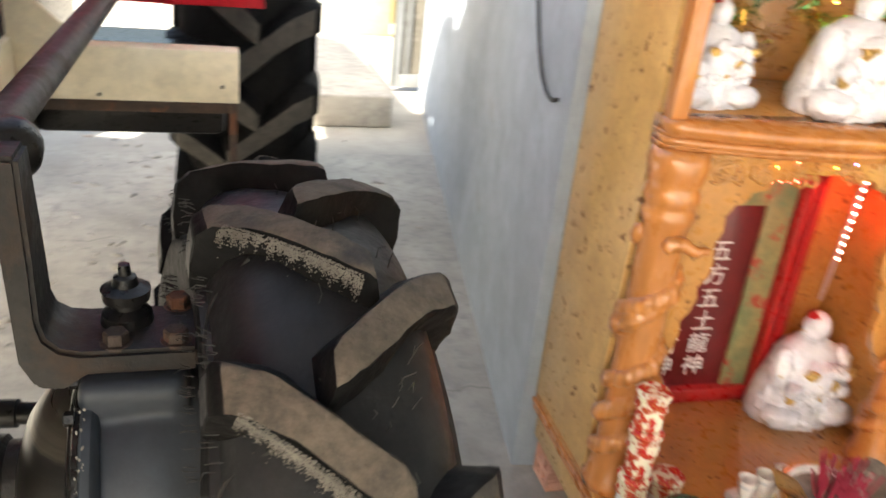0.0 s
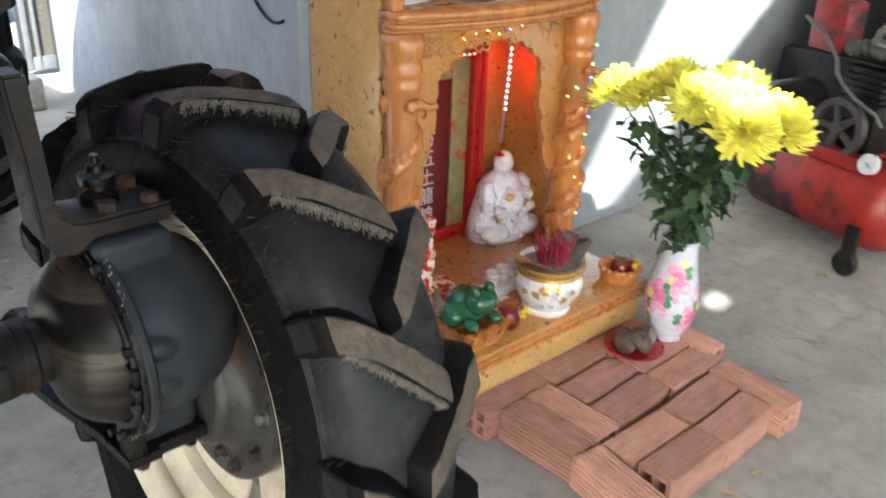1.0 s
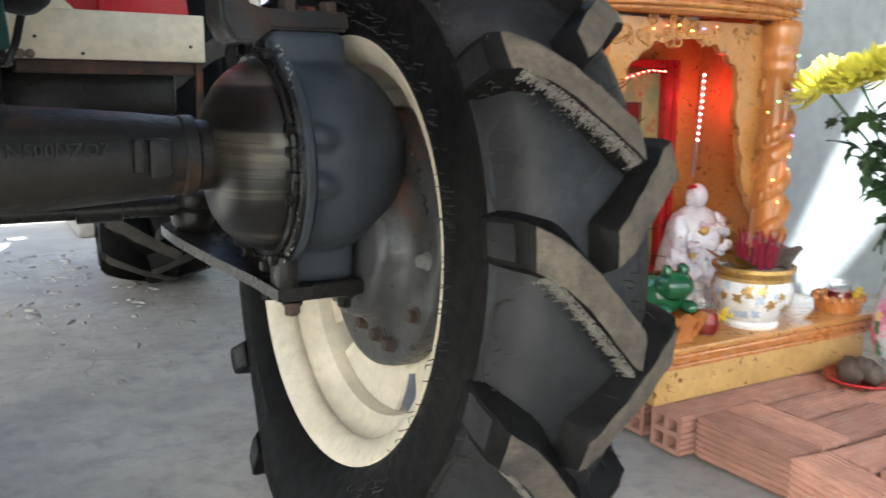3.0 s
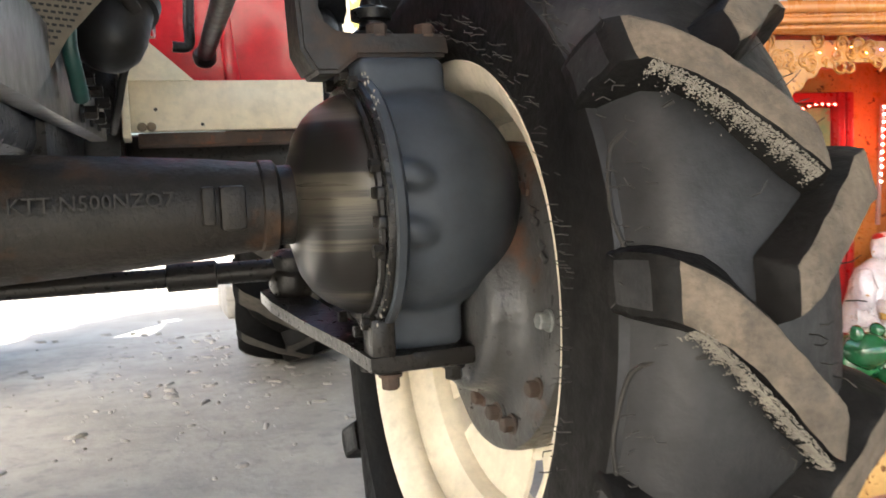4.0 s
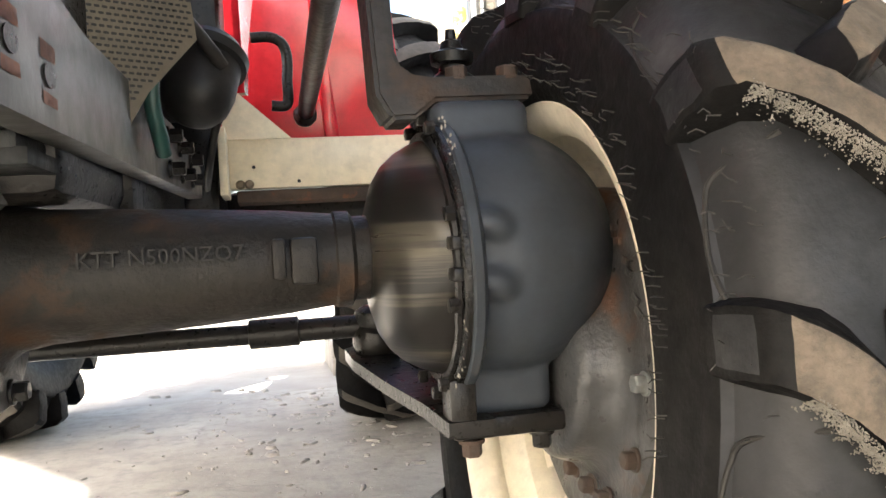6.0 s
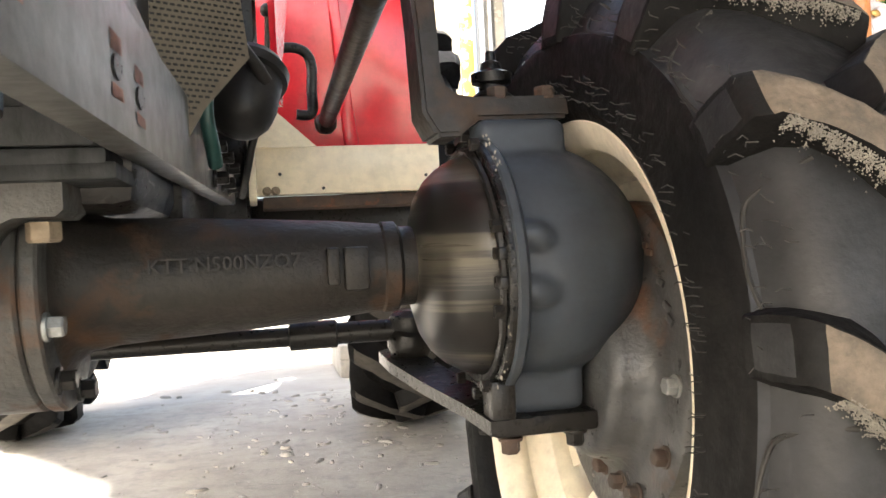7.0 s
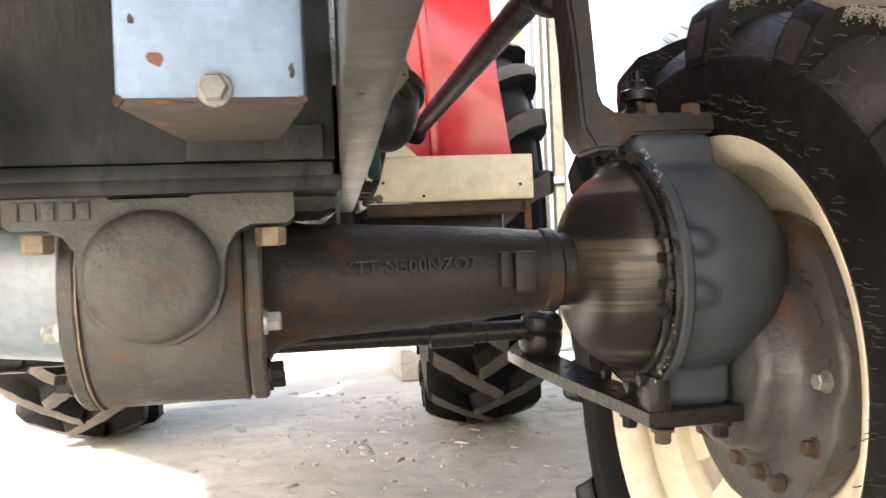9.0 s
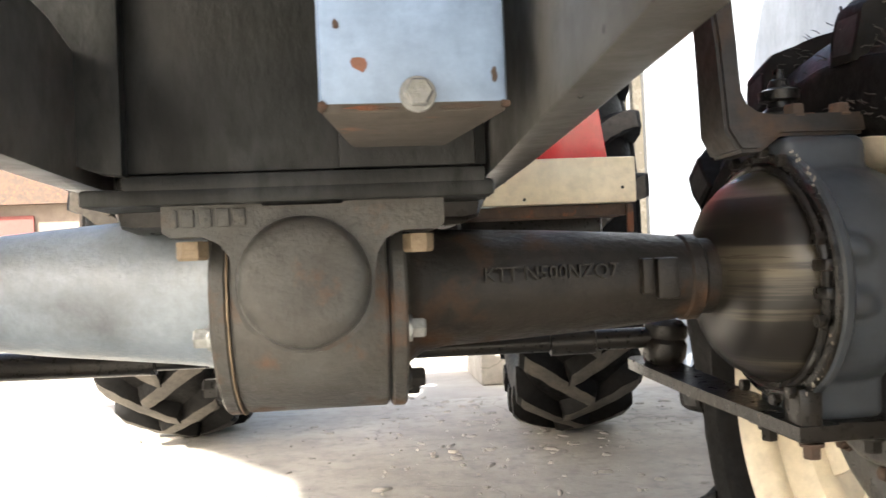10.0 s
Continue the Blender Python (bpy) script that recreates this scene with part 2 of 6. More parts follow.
def part(name, bm, mat, parent=None, label="", flat=False, kind="", smooth=38):
    me = bpy.data.meshes.new(name)
    off = ORIGIN.get(parent, Vector((0, 0, 0)))
    if parent is not None and off.length:
        bmesh.ops.translate(bm, verts=bm.verts, vec=-off)
    if not flat:
        sharpen(bm, smooth)
    bm.to_mesh(me)
    bm.free()
    for m in mat if isinstance(mat, (list, tuple)) else (mat,):
        me.materials.append(m)
    ob = new(name, me)
    ob.parent = parent
    ORIGIN[ob] = off
    return tagged(ob, label, kind=kind)


def solid(name, bm, mat, label, category, group="", kind="", at=None):
    """A one-piece thing."""
    ob = part(name, bm, mat)
    if at is not None:
        ob.data.transform(Matrix.Translation(-Vector(at)))
        ob.location = at
        ORIGIN[ob] = Vector(at)
    return tagged(ob, label, category, group, kind)


def box(bm, x0, x1, y0, y1, z0, z1, bev=0.0, m=None, seg=2):
    r = bmesh.ops.create_cube(bm, size=1.0)
    vs = r["verts"]
    bmesh.ops.scale(bm, vec=(x1 - x0, y1 - y0, z1 - z0), verts=vs)
    bmesh.ops.translate(bm, vec=((x0 + x1) / 2, (y0 + y1) / 2, (z0 + z1) / 2), verts=vs)
    if bev:
        es = list({e for v in vs for e in v.link_edges})
        r2 = bmesh.ops.bevel(bm, geom=es, offset=bev, segments=seg, affect="EDGES", profile=0.5)
        vs = list({v for v in r2["verts"]} | {v for v in vs if v.is_valid})
    if m is not None:
        bmesh.ops.transform(bm, matrix=m, verts=vs)
    return bm


def frame_of(d):
    d = Vector(d).normalized()
    return d.to_track_quat("Z", "Y").to_matrix()


def tube(bm, pts, r, seg=12, cap=True, flat=1.0):
    """Sweeps a ring along points; r may be a list. flat squeezes the ring across."""
    pts = [Vector(p) for p in pts]
    rs = r if isinstance(r, (list, tuple)) else [r] * len(pts)
    rings, q = [], None
    for i, p in enumerate(pts):
        d = (pts[min(i + 1, len(pts) - 1)] - pts[max(i - 1, 0)]).normalized()
        if q is None:
            q = frame_of(d)
        else:
            q = (q @ Vector((0, 0, 1))).rotation_difference(d).to_matrix() @ q
        rings.append([bm.verts.new(p + q @ Vector((math.cos(a) * rs[i], math.sin(a) * rs[i] * flat, 0))) for a in (2 * math.pi * k / seg for k in range(seg))])
    for a, b in zip(rings, rings[1:]):
        for k in range(seg):
            bm.faces.new((a[k], a[(k + 1) % seg], b[(k + 1) % seg], b[k]))
    if cap:
        bm.faces.new(rings[0][::-1])
        bm.faces.new(rings[-1])
    return bm


def curve(pts, n=6):
    """A smooth line through the points."""
    pts = [Vector(p) for p in pts]
    out = []
    for i in range(len(pts) - 1):
        a, b, c, d = pts[max(i - 1, 0)], pts[i], pts[i + 1], pts[min(i + 2, len(pts) - 1)]
        for k in range(n):
            t = k / n
            out.append(0.5 * (2 * b + (c - a) * t + (2 * a - 5 * b + 4 * c - d) * t * t + (3 * b - a - 3 * c + d) * t ** 3))
    return out + [pts[-1]]


def rod(bm, p0, p1, r0, r1=None, seg=16, bev=0.0):
    p0, p1 = Vector(p0), Vector(p1)
    r1 = r0 if r1 is None else r1
    if bev:
        d = (p1 - p0).normalized() * bev
        return tube(bm, [p0, p0 + d, p1 - d, p1], [r0 - bev, r0, r1, r1 - bev], seg)
    return tube(bm, [p0, p1], [r0, r1], seg)


def lathe(bm, prof, seg=32, m=None, closed=False, mats=None):
    """Turns (radius, height) pairs round the z axis of m."""
    m = m or Matrix()
    rings = []
    for r, z in prof:
        if r < 1e-6:
            rings.append([bm.verts.new(m @ Vector((0, 0, z)))])
        else:
            rings.append([bm.verts.new(m @ Vector((r * math.cos(a), r * math.sin(a), z))) for a in (2 * math.pi * k / seg for k in range(seg))])
    pairs = list(zip(rings, rings[1:])) + ([(rings[-1], rings[0])] if closed else [])
    for i, (a, b) in enumerate(pairs):
        for k in range(seg):
            k2 = (k + 1) % seg
            vs = [a[k], a[k2]] if len(a) > 1 else [a[0]]
            vs += [b[k2], b[k]] if len(b) > 1 else [b[0]]
            if len(vs) > 2:
                fc = bm.faces.new(vs)
                if mats:
                    fc.material_index = mats[i]
    return bm


def prism(bm, outline, depth, m=None, bev=0.0):
    """A plate with the outline (x, z), from y = 0 to y = depth, put in place by m."""
    m = m or Matrix()
    a = [bm.verts.new(m @ Vector((x, 0, z))) for x, z in outline]
    b = [bm.verts.new(m @ Vector((x, depth, z))) for x, z in outline]
    fs = [bm.faces.new(a), bm.faces.new(b[::-1])]
    for i in range(len(a)):
        j = (i + 1) % len(a)
        fs.append(bm.faces.new((a[j], a[i], b[i], b[j])))
    if bev:
        es = [e for e in fs[0].edges] + [e for e in fs[1].edges]
        bmesh.ops.bevel(bm, geom=es, offset=bev, segments=2, affect="EDGES", profile=0.5)
    return bm


def along(d, at):
    """Local z along d, at a place."""
    return Matrix.Translation(at) @ frame_of(d).to_4x4()


def hex_bolt(parent, at, d, r, h, mat, washer=True, name="bolt", label=""):
    bm = bmesh.new()
    m = along(d, at)
    if washer:
        lathe(bm, [(0, 0), (r * 1.28, 0), (r * 1.3, h * 0.1), (r * 1.25, h * 0.22), (0, h * 0.22)], 20, m)
    lathe(bm, [(0, h * 0.2), (r, h * 0.2), (r, h * 0.88), (r * 0.86, h), (0, h)], 6, m)
    return part(name, bm, mat, parent, label, smooth=20)


def roughen(bm, scale, amount, seed=0.0):
    for v in bm.verts:
        v.co += noise.noise_vector(v.co * scale + Vector((seed, 2 * seed, seed))) * amount
    return bm


# ---- the shed ----
bm = bmesh.new()
n_x, n_y = 60, 60
for i in range(n_x + 1):
    for j in range(n_y + 1):
        x, y = -2.6 + 6.1 * i / n_x, -4.0 + 7.3 * j / n_y
        bm.verts.new((x, y, 0.004 * noise.noise(Vector((x * 2.1, y * 2.1, 0))) + 0.002 * noise.noise(Vector((x * 9, y * 9, 3)))))
bm.verts.ensure_lookup_table()
for i in range(n_x):
    for j in range(n_y):
        a = i * (n_y + 1) + j
        bm.faces.new([bm.verts[k] for k in (a, a + n_y + 1, a + n_y + 2, a + 1)])
solid("floor", bm, CONCRETE, "worn grey concrete floor with dust and cracks", "floor", kind="structure")

bm = bmesh.new()
bmesh.ops.create_grid(bm, x_segments=2, y_segments=2, size=400)
bmesh.ops.translate(bm, verts=bm.verts, vec=(0, 0, -0.03))
solid("ground", bm, YARD, "pale sunlit packed yard outside the shed", "ground", kind="structure")

WALL_Y = 1.32
bm = bmesh.new()
box(bm, 0.66, 3.55, WALL_Y, WALL_Y + 0.12, -0.02, 3.0)
solid("wall_back", bm, PLASTER, "grey cement plaster wall behind the altar", "wall", kind="structure")

# wall out of view, added to keep light out on the right
bm = bmesh.new()
box(bm, 3.43, 3.55, -4.0, WALL_Y, -0.02, 3.0)
solid("wall_right", bm, PLASTER, "unseen grey cement plaster wall added to close off light from the right", "wall", kind="structure")

# passage wall beside the tractor, painted pale blue
wx0, wy0, wx1, wy1 = 0.600, 1.30, 1.075, 4.30
wall_dir = Vector((wx1 - wx0, wy1 - wy0, 0)).normalized()
wall_m = Matrix.Translation((wx0, wy0, 0)) @ Matrix.Rotation(math.atan2(wall_dir.y, wall_dir.x), 4, "Z")
wall_len = math.hypot(wx1 - wx0, wy1 - wy0)
bm = bmesh.new()
box(bm, 0.0, wall_len, -0.12, 0.0, -0.02, 3.0, bev=0.004, m=wall_m)
solid("wall_passage", bm, BLUE_PLASTER, "pale blue painted plaster wall stained near the floor", "wall", kind="structure")

# unseen sheet roof added to shape the sun: a slanting open edge, a wedge between bent sheets for a band on the back
# wall, small holes for spots
RZ0, RZ1, RX1 = 3.0, 3.04, 3.55
ROOF_ROWS = [(-3.4, -1.735, []), (-1.735, -1.652, [((-1.385, -1.372), (-1.268, -1.255))]), (-1.652, -1.42, []),
             (-1.42, -1.20, [((-1.24, -1.16), (-1.02, -0.92))]), (-1.20, -1.10, []), (-1.10, -0.293, [((-1.310, 0.280), (-1.050, 1.314))]), (-0.293, 0.80, [])]


def roof_edge(y):
    """Where the open side of the roof ends."""
    return -3.56 - 0.675 * max(0.0, y + 0.42)


def slab(bm, corners, lift=0.0):
    lo = [bm.verts.new((x, y, RZ0 + lift)) for x, y in corners]
    hi = [bm.verts.new((x, y, RZ1 + lift)) for x, y in corners]
    bm.faces.new(lo[::-1])
    bm.faces.new(hi)
    for k in range(4):
        bm.faces.new((lo[k], lo[(k + 1) % 4], hi[(k + 1) % 4], hi[k]))


bm = bmesh.new()
for y0, y1, holes in ROOF_ROWS:
    a0, a1 = roof_edge(y0), roof_edge(y1)
    for (l0, l1), (r0, r1) in holes:
        slab(bm, ((a0, y0), (l0, y0), (l1, y1), (a1, y1)))
        a0, a1 = r0, r1
    slab(bm, ((a0, y0), (RX1, y0), (RX1, y1), (a1, y1)))
slab(bm, ((-4.384, 0.80), (-2.25, 0.80), (-2.25, 0.84), (-4.70, 1.40)))
slab(bm, ((-2.25, 0.80), (RX1, 0.80), (RX1, 1.5), (-2.25, 0.84)))
slab(bm, ((-2.50, 0.70), (-1.95, 0.70), (-2.10, 2.60), (-2.50, 2.90)), .05)      # extra unseen sheet, added to shade the ground by the step
solid("ceiling", bm, ROOFING, "unseen grey sheet metal roof added to shape the sun over the shed", "roof", kind="structure")

# door frame at the end of the passage wall
door = thing("door_1", (wx1, wy1, 0), "paned aluminium door coloured dark for shade at the passage end", "door", kind="structure")
# narrow dark strips along the posts
DARK_EDGE = material("grey door seal", (.035, .037, .04), (.025, .027, .03), 20, .6, bump=.02)
# pane and post colours are darkened to stand for shade on the door
DOOR_PANE = material("brown tinted door pane", (.115, .105, .088), (.080, .072, .058), 3, .25, bump=.03)
SHADED_ALU = material("grey aluminium", (.16, .165, .17), (.12, .124, .128), 5, .4, bump=.02)
for x0, x1, m_ in ((.948, .960, DARK_EDGE), (.960, .992, SHADED_ALU), (1.022, 1.036, SHADED_ALU), (1.112, 1.120, DARK_EDGE), (1.120, 1.150, SHADED_ALU)):
    bm = bmesh.new()
    box(bm, x0, x1, 4.44, 4.49, 0.0, 2.2, bev=.003)
    part("door_post", bm, m_, door)
for z0, z1 in ((.0, .07), (.95, .99), (2.14, 2.2)):
    bm = bmesh.new()
    box(bm, .9925, 1.1115, 4.445, 4.485, z0, z1, bev=.003)
    part("door_rail", bm, SHADED_ALU, door)
for x0, x1 in ((.9925, 1.0215), (1.0365, 1.1115)):
    for z0, z1 in ((.0705, .9495), (.9905, 2.1395)):
        bm = bmesh.new()
        box(bm, x0, x1, 4.462, 4.470, z0, z1)
        part("pane", bm, DOOR_PANE, door)

# raised concrete step beyond the rear wheel, and a plastered gate pillar in the yard
bm = bmesh.new()
box(bm, .02, .82, 3.77, 5.60, -.03, .125, bev=.012, seg=3)
roughen(bm, 9, .004)
solid("step", bm, CONCRETE, "worn low concrete step outside the shed", "step", kind="structure")
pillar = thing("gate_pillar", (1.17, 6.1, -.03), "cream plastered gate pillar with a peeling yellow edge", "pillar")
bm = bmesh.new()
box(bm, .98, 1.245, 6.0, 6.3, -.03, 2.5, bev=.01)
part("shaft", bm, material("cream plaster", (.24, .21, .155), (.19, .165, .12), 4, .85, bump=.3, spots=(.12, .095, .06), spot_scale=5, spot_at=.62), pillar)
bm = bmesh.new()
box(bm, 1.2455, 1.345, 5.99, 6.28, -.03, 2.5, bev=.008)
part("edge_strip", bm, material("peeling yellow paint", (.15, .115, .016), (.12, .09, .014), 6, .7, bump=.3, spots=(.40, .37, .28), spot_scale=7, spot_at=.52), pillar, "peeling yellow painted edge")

# power cable sagging on the passage wall
bm = bmesh.new()
cable_pts = []
for k in range(14):
    u = k / 13
    base = Vector((wx0, wy0, 0)) + wall_dir * (0.05 + 0.42 * u)
    cable_pts.append(base + Vector((-0.012, 0, 0.745 + 0.42 * u ** 2.2 + 0.03 * (1 - u) ** 6)))
tube(bm, cable_pts, 0.004, 8)
solid("cable", bm, HOSE, "black power cable sagging along the blue wall", "cable")


# ---- wheels ----
def wheel_matrix(c, n):
    n = Vector(n).normalized()
    y = Vector((0, 0, 1)).cross(n).normalized()
    return Matrix((( n.x, y.x, n.cross(y).x, c[0]), (n.y, y.y, n.cross(y).y, c[1]), (n.z, y.z, n.cross(y).z, c[2]), (0, 0, 0, 1)))


def polar(x, r, deg):
    """Wheel coordinates: x along the axle, angle from the wheel's front, upwards."""
    a = radians(deg)
    return Vector((x, -r * math.cos(a), r * math.sin(a)))


AXIS = along((1, 0, 0), (0, 0, 0))


def tyre_mesh(lugs, first, big=1.0, wide=1.0):
    """Carcass (slot 0 rubber, slot 1 tread between the lugs) and a list of chevron lugs (slot 1 dusty tops), in wheel coordinates."""
    bm = bmesh.new()
    half = [(.250, -.040), (.260, -.058), (.266, -.068), (.276, -.077), (.292, -.087), (.312, -.095), (.335, -.099), (.345, -.100), (.3495, -.0985), (.353, -.0915), (.368, -.0855), (.385, -.0775),
            (.397, -.063), (.405, -.042), (.409, -.015)]
    prof = half + [(r, -x) for r, x in reversed(half)]
    lathe(bm, prof, 112, AXIS, mats=[0] * 8 + [1] * (len(prof) - 17) + [0] * 8)
    pitch = 360.0 / lugs
    stations = [(-.094, .346, -.1035, .345, 1.6, .024, .020), (-.083, .368, -.1060, .372, .9, .027, .022), (-.075, .384, -.1045, .403, .2, .028, .0215), (-.062, .395, -.093, .4155, -.7, .0285, .0205),
                (-.050, .401, -.070, .4235, -2.4, .029, .0205), (-.036, .405, -.047, .4300, -4.9, .0295, .0205), (-.020, .409, -.023, .4335, -7.8, .0295, .0205), (.004, .410, .000, .4375, -10.6, .029, .0205),
                (.022, .409, .016, .4390, -12.4, .027, .019), (.031, .408, .023, .4370, -13.2, .024, .016)]
    fine = []
    for p, q in zip(stations, stations[1:]):
        fine += [tuple(u + (v - u) * f / 3 for u, v in zip(p, q)) for f in range(3)]
    fine.append(stations[-1])
    blocks = []
    for side in (-1, 1):
        for k in range(lugs):
            lb = bmesh.new()
            a0 = first + k * pitch + (pitch / 2 if side > 0 else 0)
            rings = []
            for j, (xb, rb, xt, rt, da, wb, wt) in enumerate(fine):
                jit = 1 + 0.05 * noise.noise(Vector((k * 3.1, j * .45, side)))
                at, ab = math.degrees(wt * jit / rt), math.degrees(wb * jit / rb)
                foot, edge = Vector((xb, rb, da + ab)), Vector((xt, rt, da + at))
                foot2, edge2 = Vector((xb, rb, da - ab)), Vector((xt, rt, da - at))
                row = [foot, foot.lerp(edge, .5), edge.lerp(foot, .20), edge.lerp(foot, .05).lerp(edge.lerp(edge2, .05), .5), edge.lerp(edge2, .13), edge.lerp(edge2, .36),
                       edge2.lerp(edge, .36), edge2.lerp(edge, .13), edge2.lerp(foot2, .05).lerp(edge2.lerp(edge, .05), .5), edge2.lerp(foot2, .20), foot2.lerp(edge2, .5), foot2]
                ring = []
                for i, q in enumerate(row):
                    p = polar(-side * q.x, q.y, a0 + q.z)
                    worn = .0 if i in (0, 11) else .0016 if i in (2, 3, 4, 7, 8, 9) else .0009
                    p += noise.noise_vector(p * 55 + Vector((k, side * 3, 0))) * worn + noise.noise_vector(p * 160) * worn * .5
                    ring.append(lb.verts.new(p))
                rings.append(ring)
            root = []
            for j, (p, q) in enumerate(zip(rings, rings[1:])):
                for i in range(11):
                    fc = lb.faces.new((p[i], q[i], q[i + 1], p[i + 1]) if side < 0 else (p[i + 1], q[i + 1], q[i], p[i]))
                    fc.material_index = 1 if 2 < i < 8 and j > 7 else 0
                    if 1 <= j <= 4 and 4 <= i <= 6:
                        root.append(fc)
            if big == 1.0:                          # a small sunk panel in the lug's root
                bmesh.ops.inset_region(lb, faces=root, thickness=.0025, depth=-.0075, use_even_offset=True)
                # paler slot stands in for light caught in the sunk panel
                for fc in root:
                    fc.material_index = 2
            e = rings[-1]
            lb.faces.new(e if side < 0 else e[::-1]).material_index = 0
            lb.faces.new(rings[0][::-1] if side < 0 else rings[0])
            bmesh.ops.recalc_face_normals(lb, faces=lb.faces)
            blocks.append(lb)
    bmesh.ops.recalc_face_normals(bm, faces=bm.faces)
    if big != 1.0 or wide != 1.0:
        for mesh in [bm] + blocks:
            bmesh.ops.scale(mesh, vec=(wide, big, big), verts=mesh.verts)
    return bm, blocks


def rim_mesh():
    bm = bmesh.new()
    inside = [(.267, -.066), (.264, -.068), (.258, -.066), (.248, -.060), (.237, -.051), (.234, -.043), (.236, -.036), (.241, -.029), (.239, -.024), (.226, -.014), (.212, -.006), (.2085, .004), (.208, .014),
              (.211, .022), (.222, .030), (.233, .040), (.237, .052), (.238, .066), (.245, .080), (.258, .088), (.266, .090)]
    outer = [(r + 0.004, x) for r, x in reversed(inside)]
    lathe(bm, inside + outer, 96, AXIS, closed=True)
    return bm


def disc_mesh():
    """Dished wheel centre with six broad tabs welded to the rim."""
    bm = bmesh.new()
    lathe(bm, [(.05, .042), (.05, .036), (.145, .036), (.156, .028), (.162, .028), (.162, .034), (.148, .042)], 64, AXIS, closed=True)
    return bm


def tab_mesh(k):
    bm = bmesh.new()
    a0 = 60 * k + 18
    rows = []
    for rr, xx, w in ((.150, .029, 26), (.185, .022, 24), (.2105, .013, 23)):
        rows.append([[bm.verts.new(polar(xx + dx, rr, a0 + w * (j / 5 - 1))) for j in range(11)] for dx in (0, .006)])
    for (a, a2), (b, b2) in zip(rows, rows[1:]):
        for j in range(10):
            bm.faces.new((a[j], a[j + 1], b[j + 1], b[j]))
            bm.faces.new((a2[j], b2[j], b2[j + 1], a2[j + 1]))
        for j in (0, 10):
            bm.faces.new((a[j], b[j], b2[j], a2[j]))
    for lo, hi in (rows[0], rows[-1]):
        for j in range(10):
            bm.faces.new((lo[j], hi[j], hi[j + 1], lo[j + 1]))
    bmesh.ops.recalc_face_normals(bm, faces=bm.faces)
    return bm


WHISKER = material("dusty rubber thread", (.034, .031, .027), (.016, .0145, .013), 60, .7, bump=0)
WORN_TREAD = material("worn dusty lug tops", (0.075, 0.066, 0.053), (0.045, 0.04, 0.034), 14, 0.8, bump=0.4, bump_scale=60, mottle=0.7)
tractor = thing("tractor", (-0.585, 0.69, 0), "red and cream farm tractor with lugged tyres standing in the shed", "tractor")
FW = wheel_matrix((0.045, 0.69, 0.428), (1, 0.10, -0.11))

RW = wheel_matrix((0.0455, 0.680, 0.433), (1, 0.022, -0.069))
bm = rim_mesh()
bm.transform(RW)
front_wheel = part("front_wheel", bm, CREAM_RIM, tractor, "cream painted front wheel rim with dirt in the seams")
bm = disc_mesh()
bm.transform(RW)
part("wheel_disc", bm, CREAM_RIM, front_wheel)
for k in range(6):
    bm = tab_mesh(k)
    bm.transform(RW)
    part("disc_tab", bm, CREAM_RIM, front_wheel)


def slack(p):
    """The lower rear of the tyre is pushed outwards where it stands on the floor."""
    a, b = (min(1.0, max(0.0, u)) for u in (p.y / .30, (.18 - p.z) / .30))
    return Vector((.050 * a * a * (3 - 2 * a) * b * b * (3 - 2 * b), 0, 0))


bm, lug_meshes = tyre_mesh(14, 35.5)
for v in bm.verts:                                  # the bead follows the rim, the tread its own slight lean
    r = math.hypot(v.co.y, v.co.z)
    w = min(1.0, max(0.0, (.312 - r) / .046)) if v.co.x < 0 else 0.0
    w = w * w * (3 - 2 * w)
    v.co = (FW @ v.co + slack(v.co) * (1 - w)).lerp(RW @ v.co, w)
part("tyre", bm, [RUBBER, TREAD_OUT], front_wheel, "black lugged tractor tyre with dusty tan lug tops", smooth=32)
for lb in lug_meshes:
    for v in lb.verts:
        v.co = FW @ v.co + slack(v.co)
    part("lug", lb, [RUBBER, TREAD, TREAD_OUT], front_wheel, smooth=50)

# moulding whiskers on the new tyre
rnd = random.Random(5)
bm = bmesh.new()
for k in range(460):
    ang = rnd.uniform(-60, 130)
    pick = rnd.random()
    if pick < 0.30:
        r, x, d = rnd.uniform(.283, .31), -.104, Vector((-1, 0, 0))
    elif pick < 0.7:
        r, x, d = rnd.uniform(.352, .40), -.100, Vector((-1, 0, 0))
    else:
        r, x, d = .408, rnd.uniform(-.03, .06), None
    p = polar(x, r, ang)
    out = (polar(0, 1, ang) if d is None else (d + polar(0, rnd.uniform(-0.2, .5), ang))).normalized()
    bend = Vector((rnd.uniform(-1, 1), rnd.uniform(-1, 1), rnd.uniform(-1, 1))) * 0.5
    ln = rnd.uniform(.005, .010) if d is not None else rnd.uniform(.010, .022)
    tube(bm, [p - out * .004, p + out * ln * .5, p + (out + bend).normalized() * ln], [.0006, .0005, .0004], 4)
bm.transform(FW)
part("rubber_whisker", bm, WHISKER, front_wheel, "thin rubber moulding whiskers", kind="stuff")

# crumbs of dry mud caked along the lower edge of the lugs
seedling = bmesh.new()
bmesh.ops.create_icosphere(seedling, subdivisions=1, radius=1.0)
CRUMB_V = [v.co.copy() for v in seedling.verts]
CRUMB_F = [[v.index for v in fc.verts] for fc in seedling.faces]
seedling.free()


def scatter_crumbs(bm, places, rr):
    for p, s in places:
        sx, sy, sz = (s * rr.uniform(.6, 1.4) for _ in range(3))
        vs = [bm.verts.new((p[0] + c.x * sx, p[1] + c.y * sy, p[2] + c.z * sz)) for c in CRUMB_V]
        for fc in CRUMB_F:
            bm.faces.new([vs[i] for i in fc])


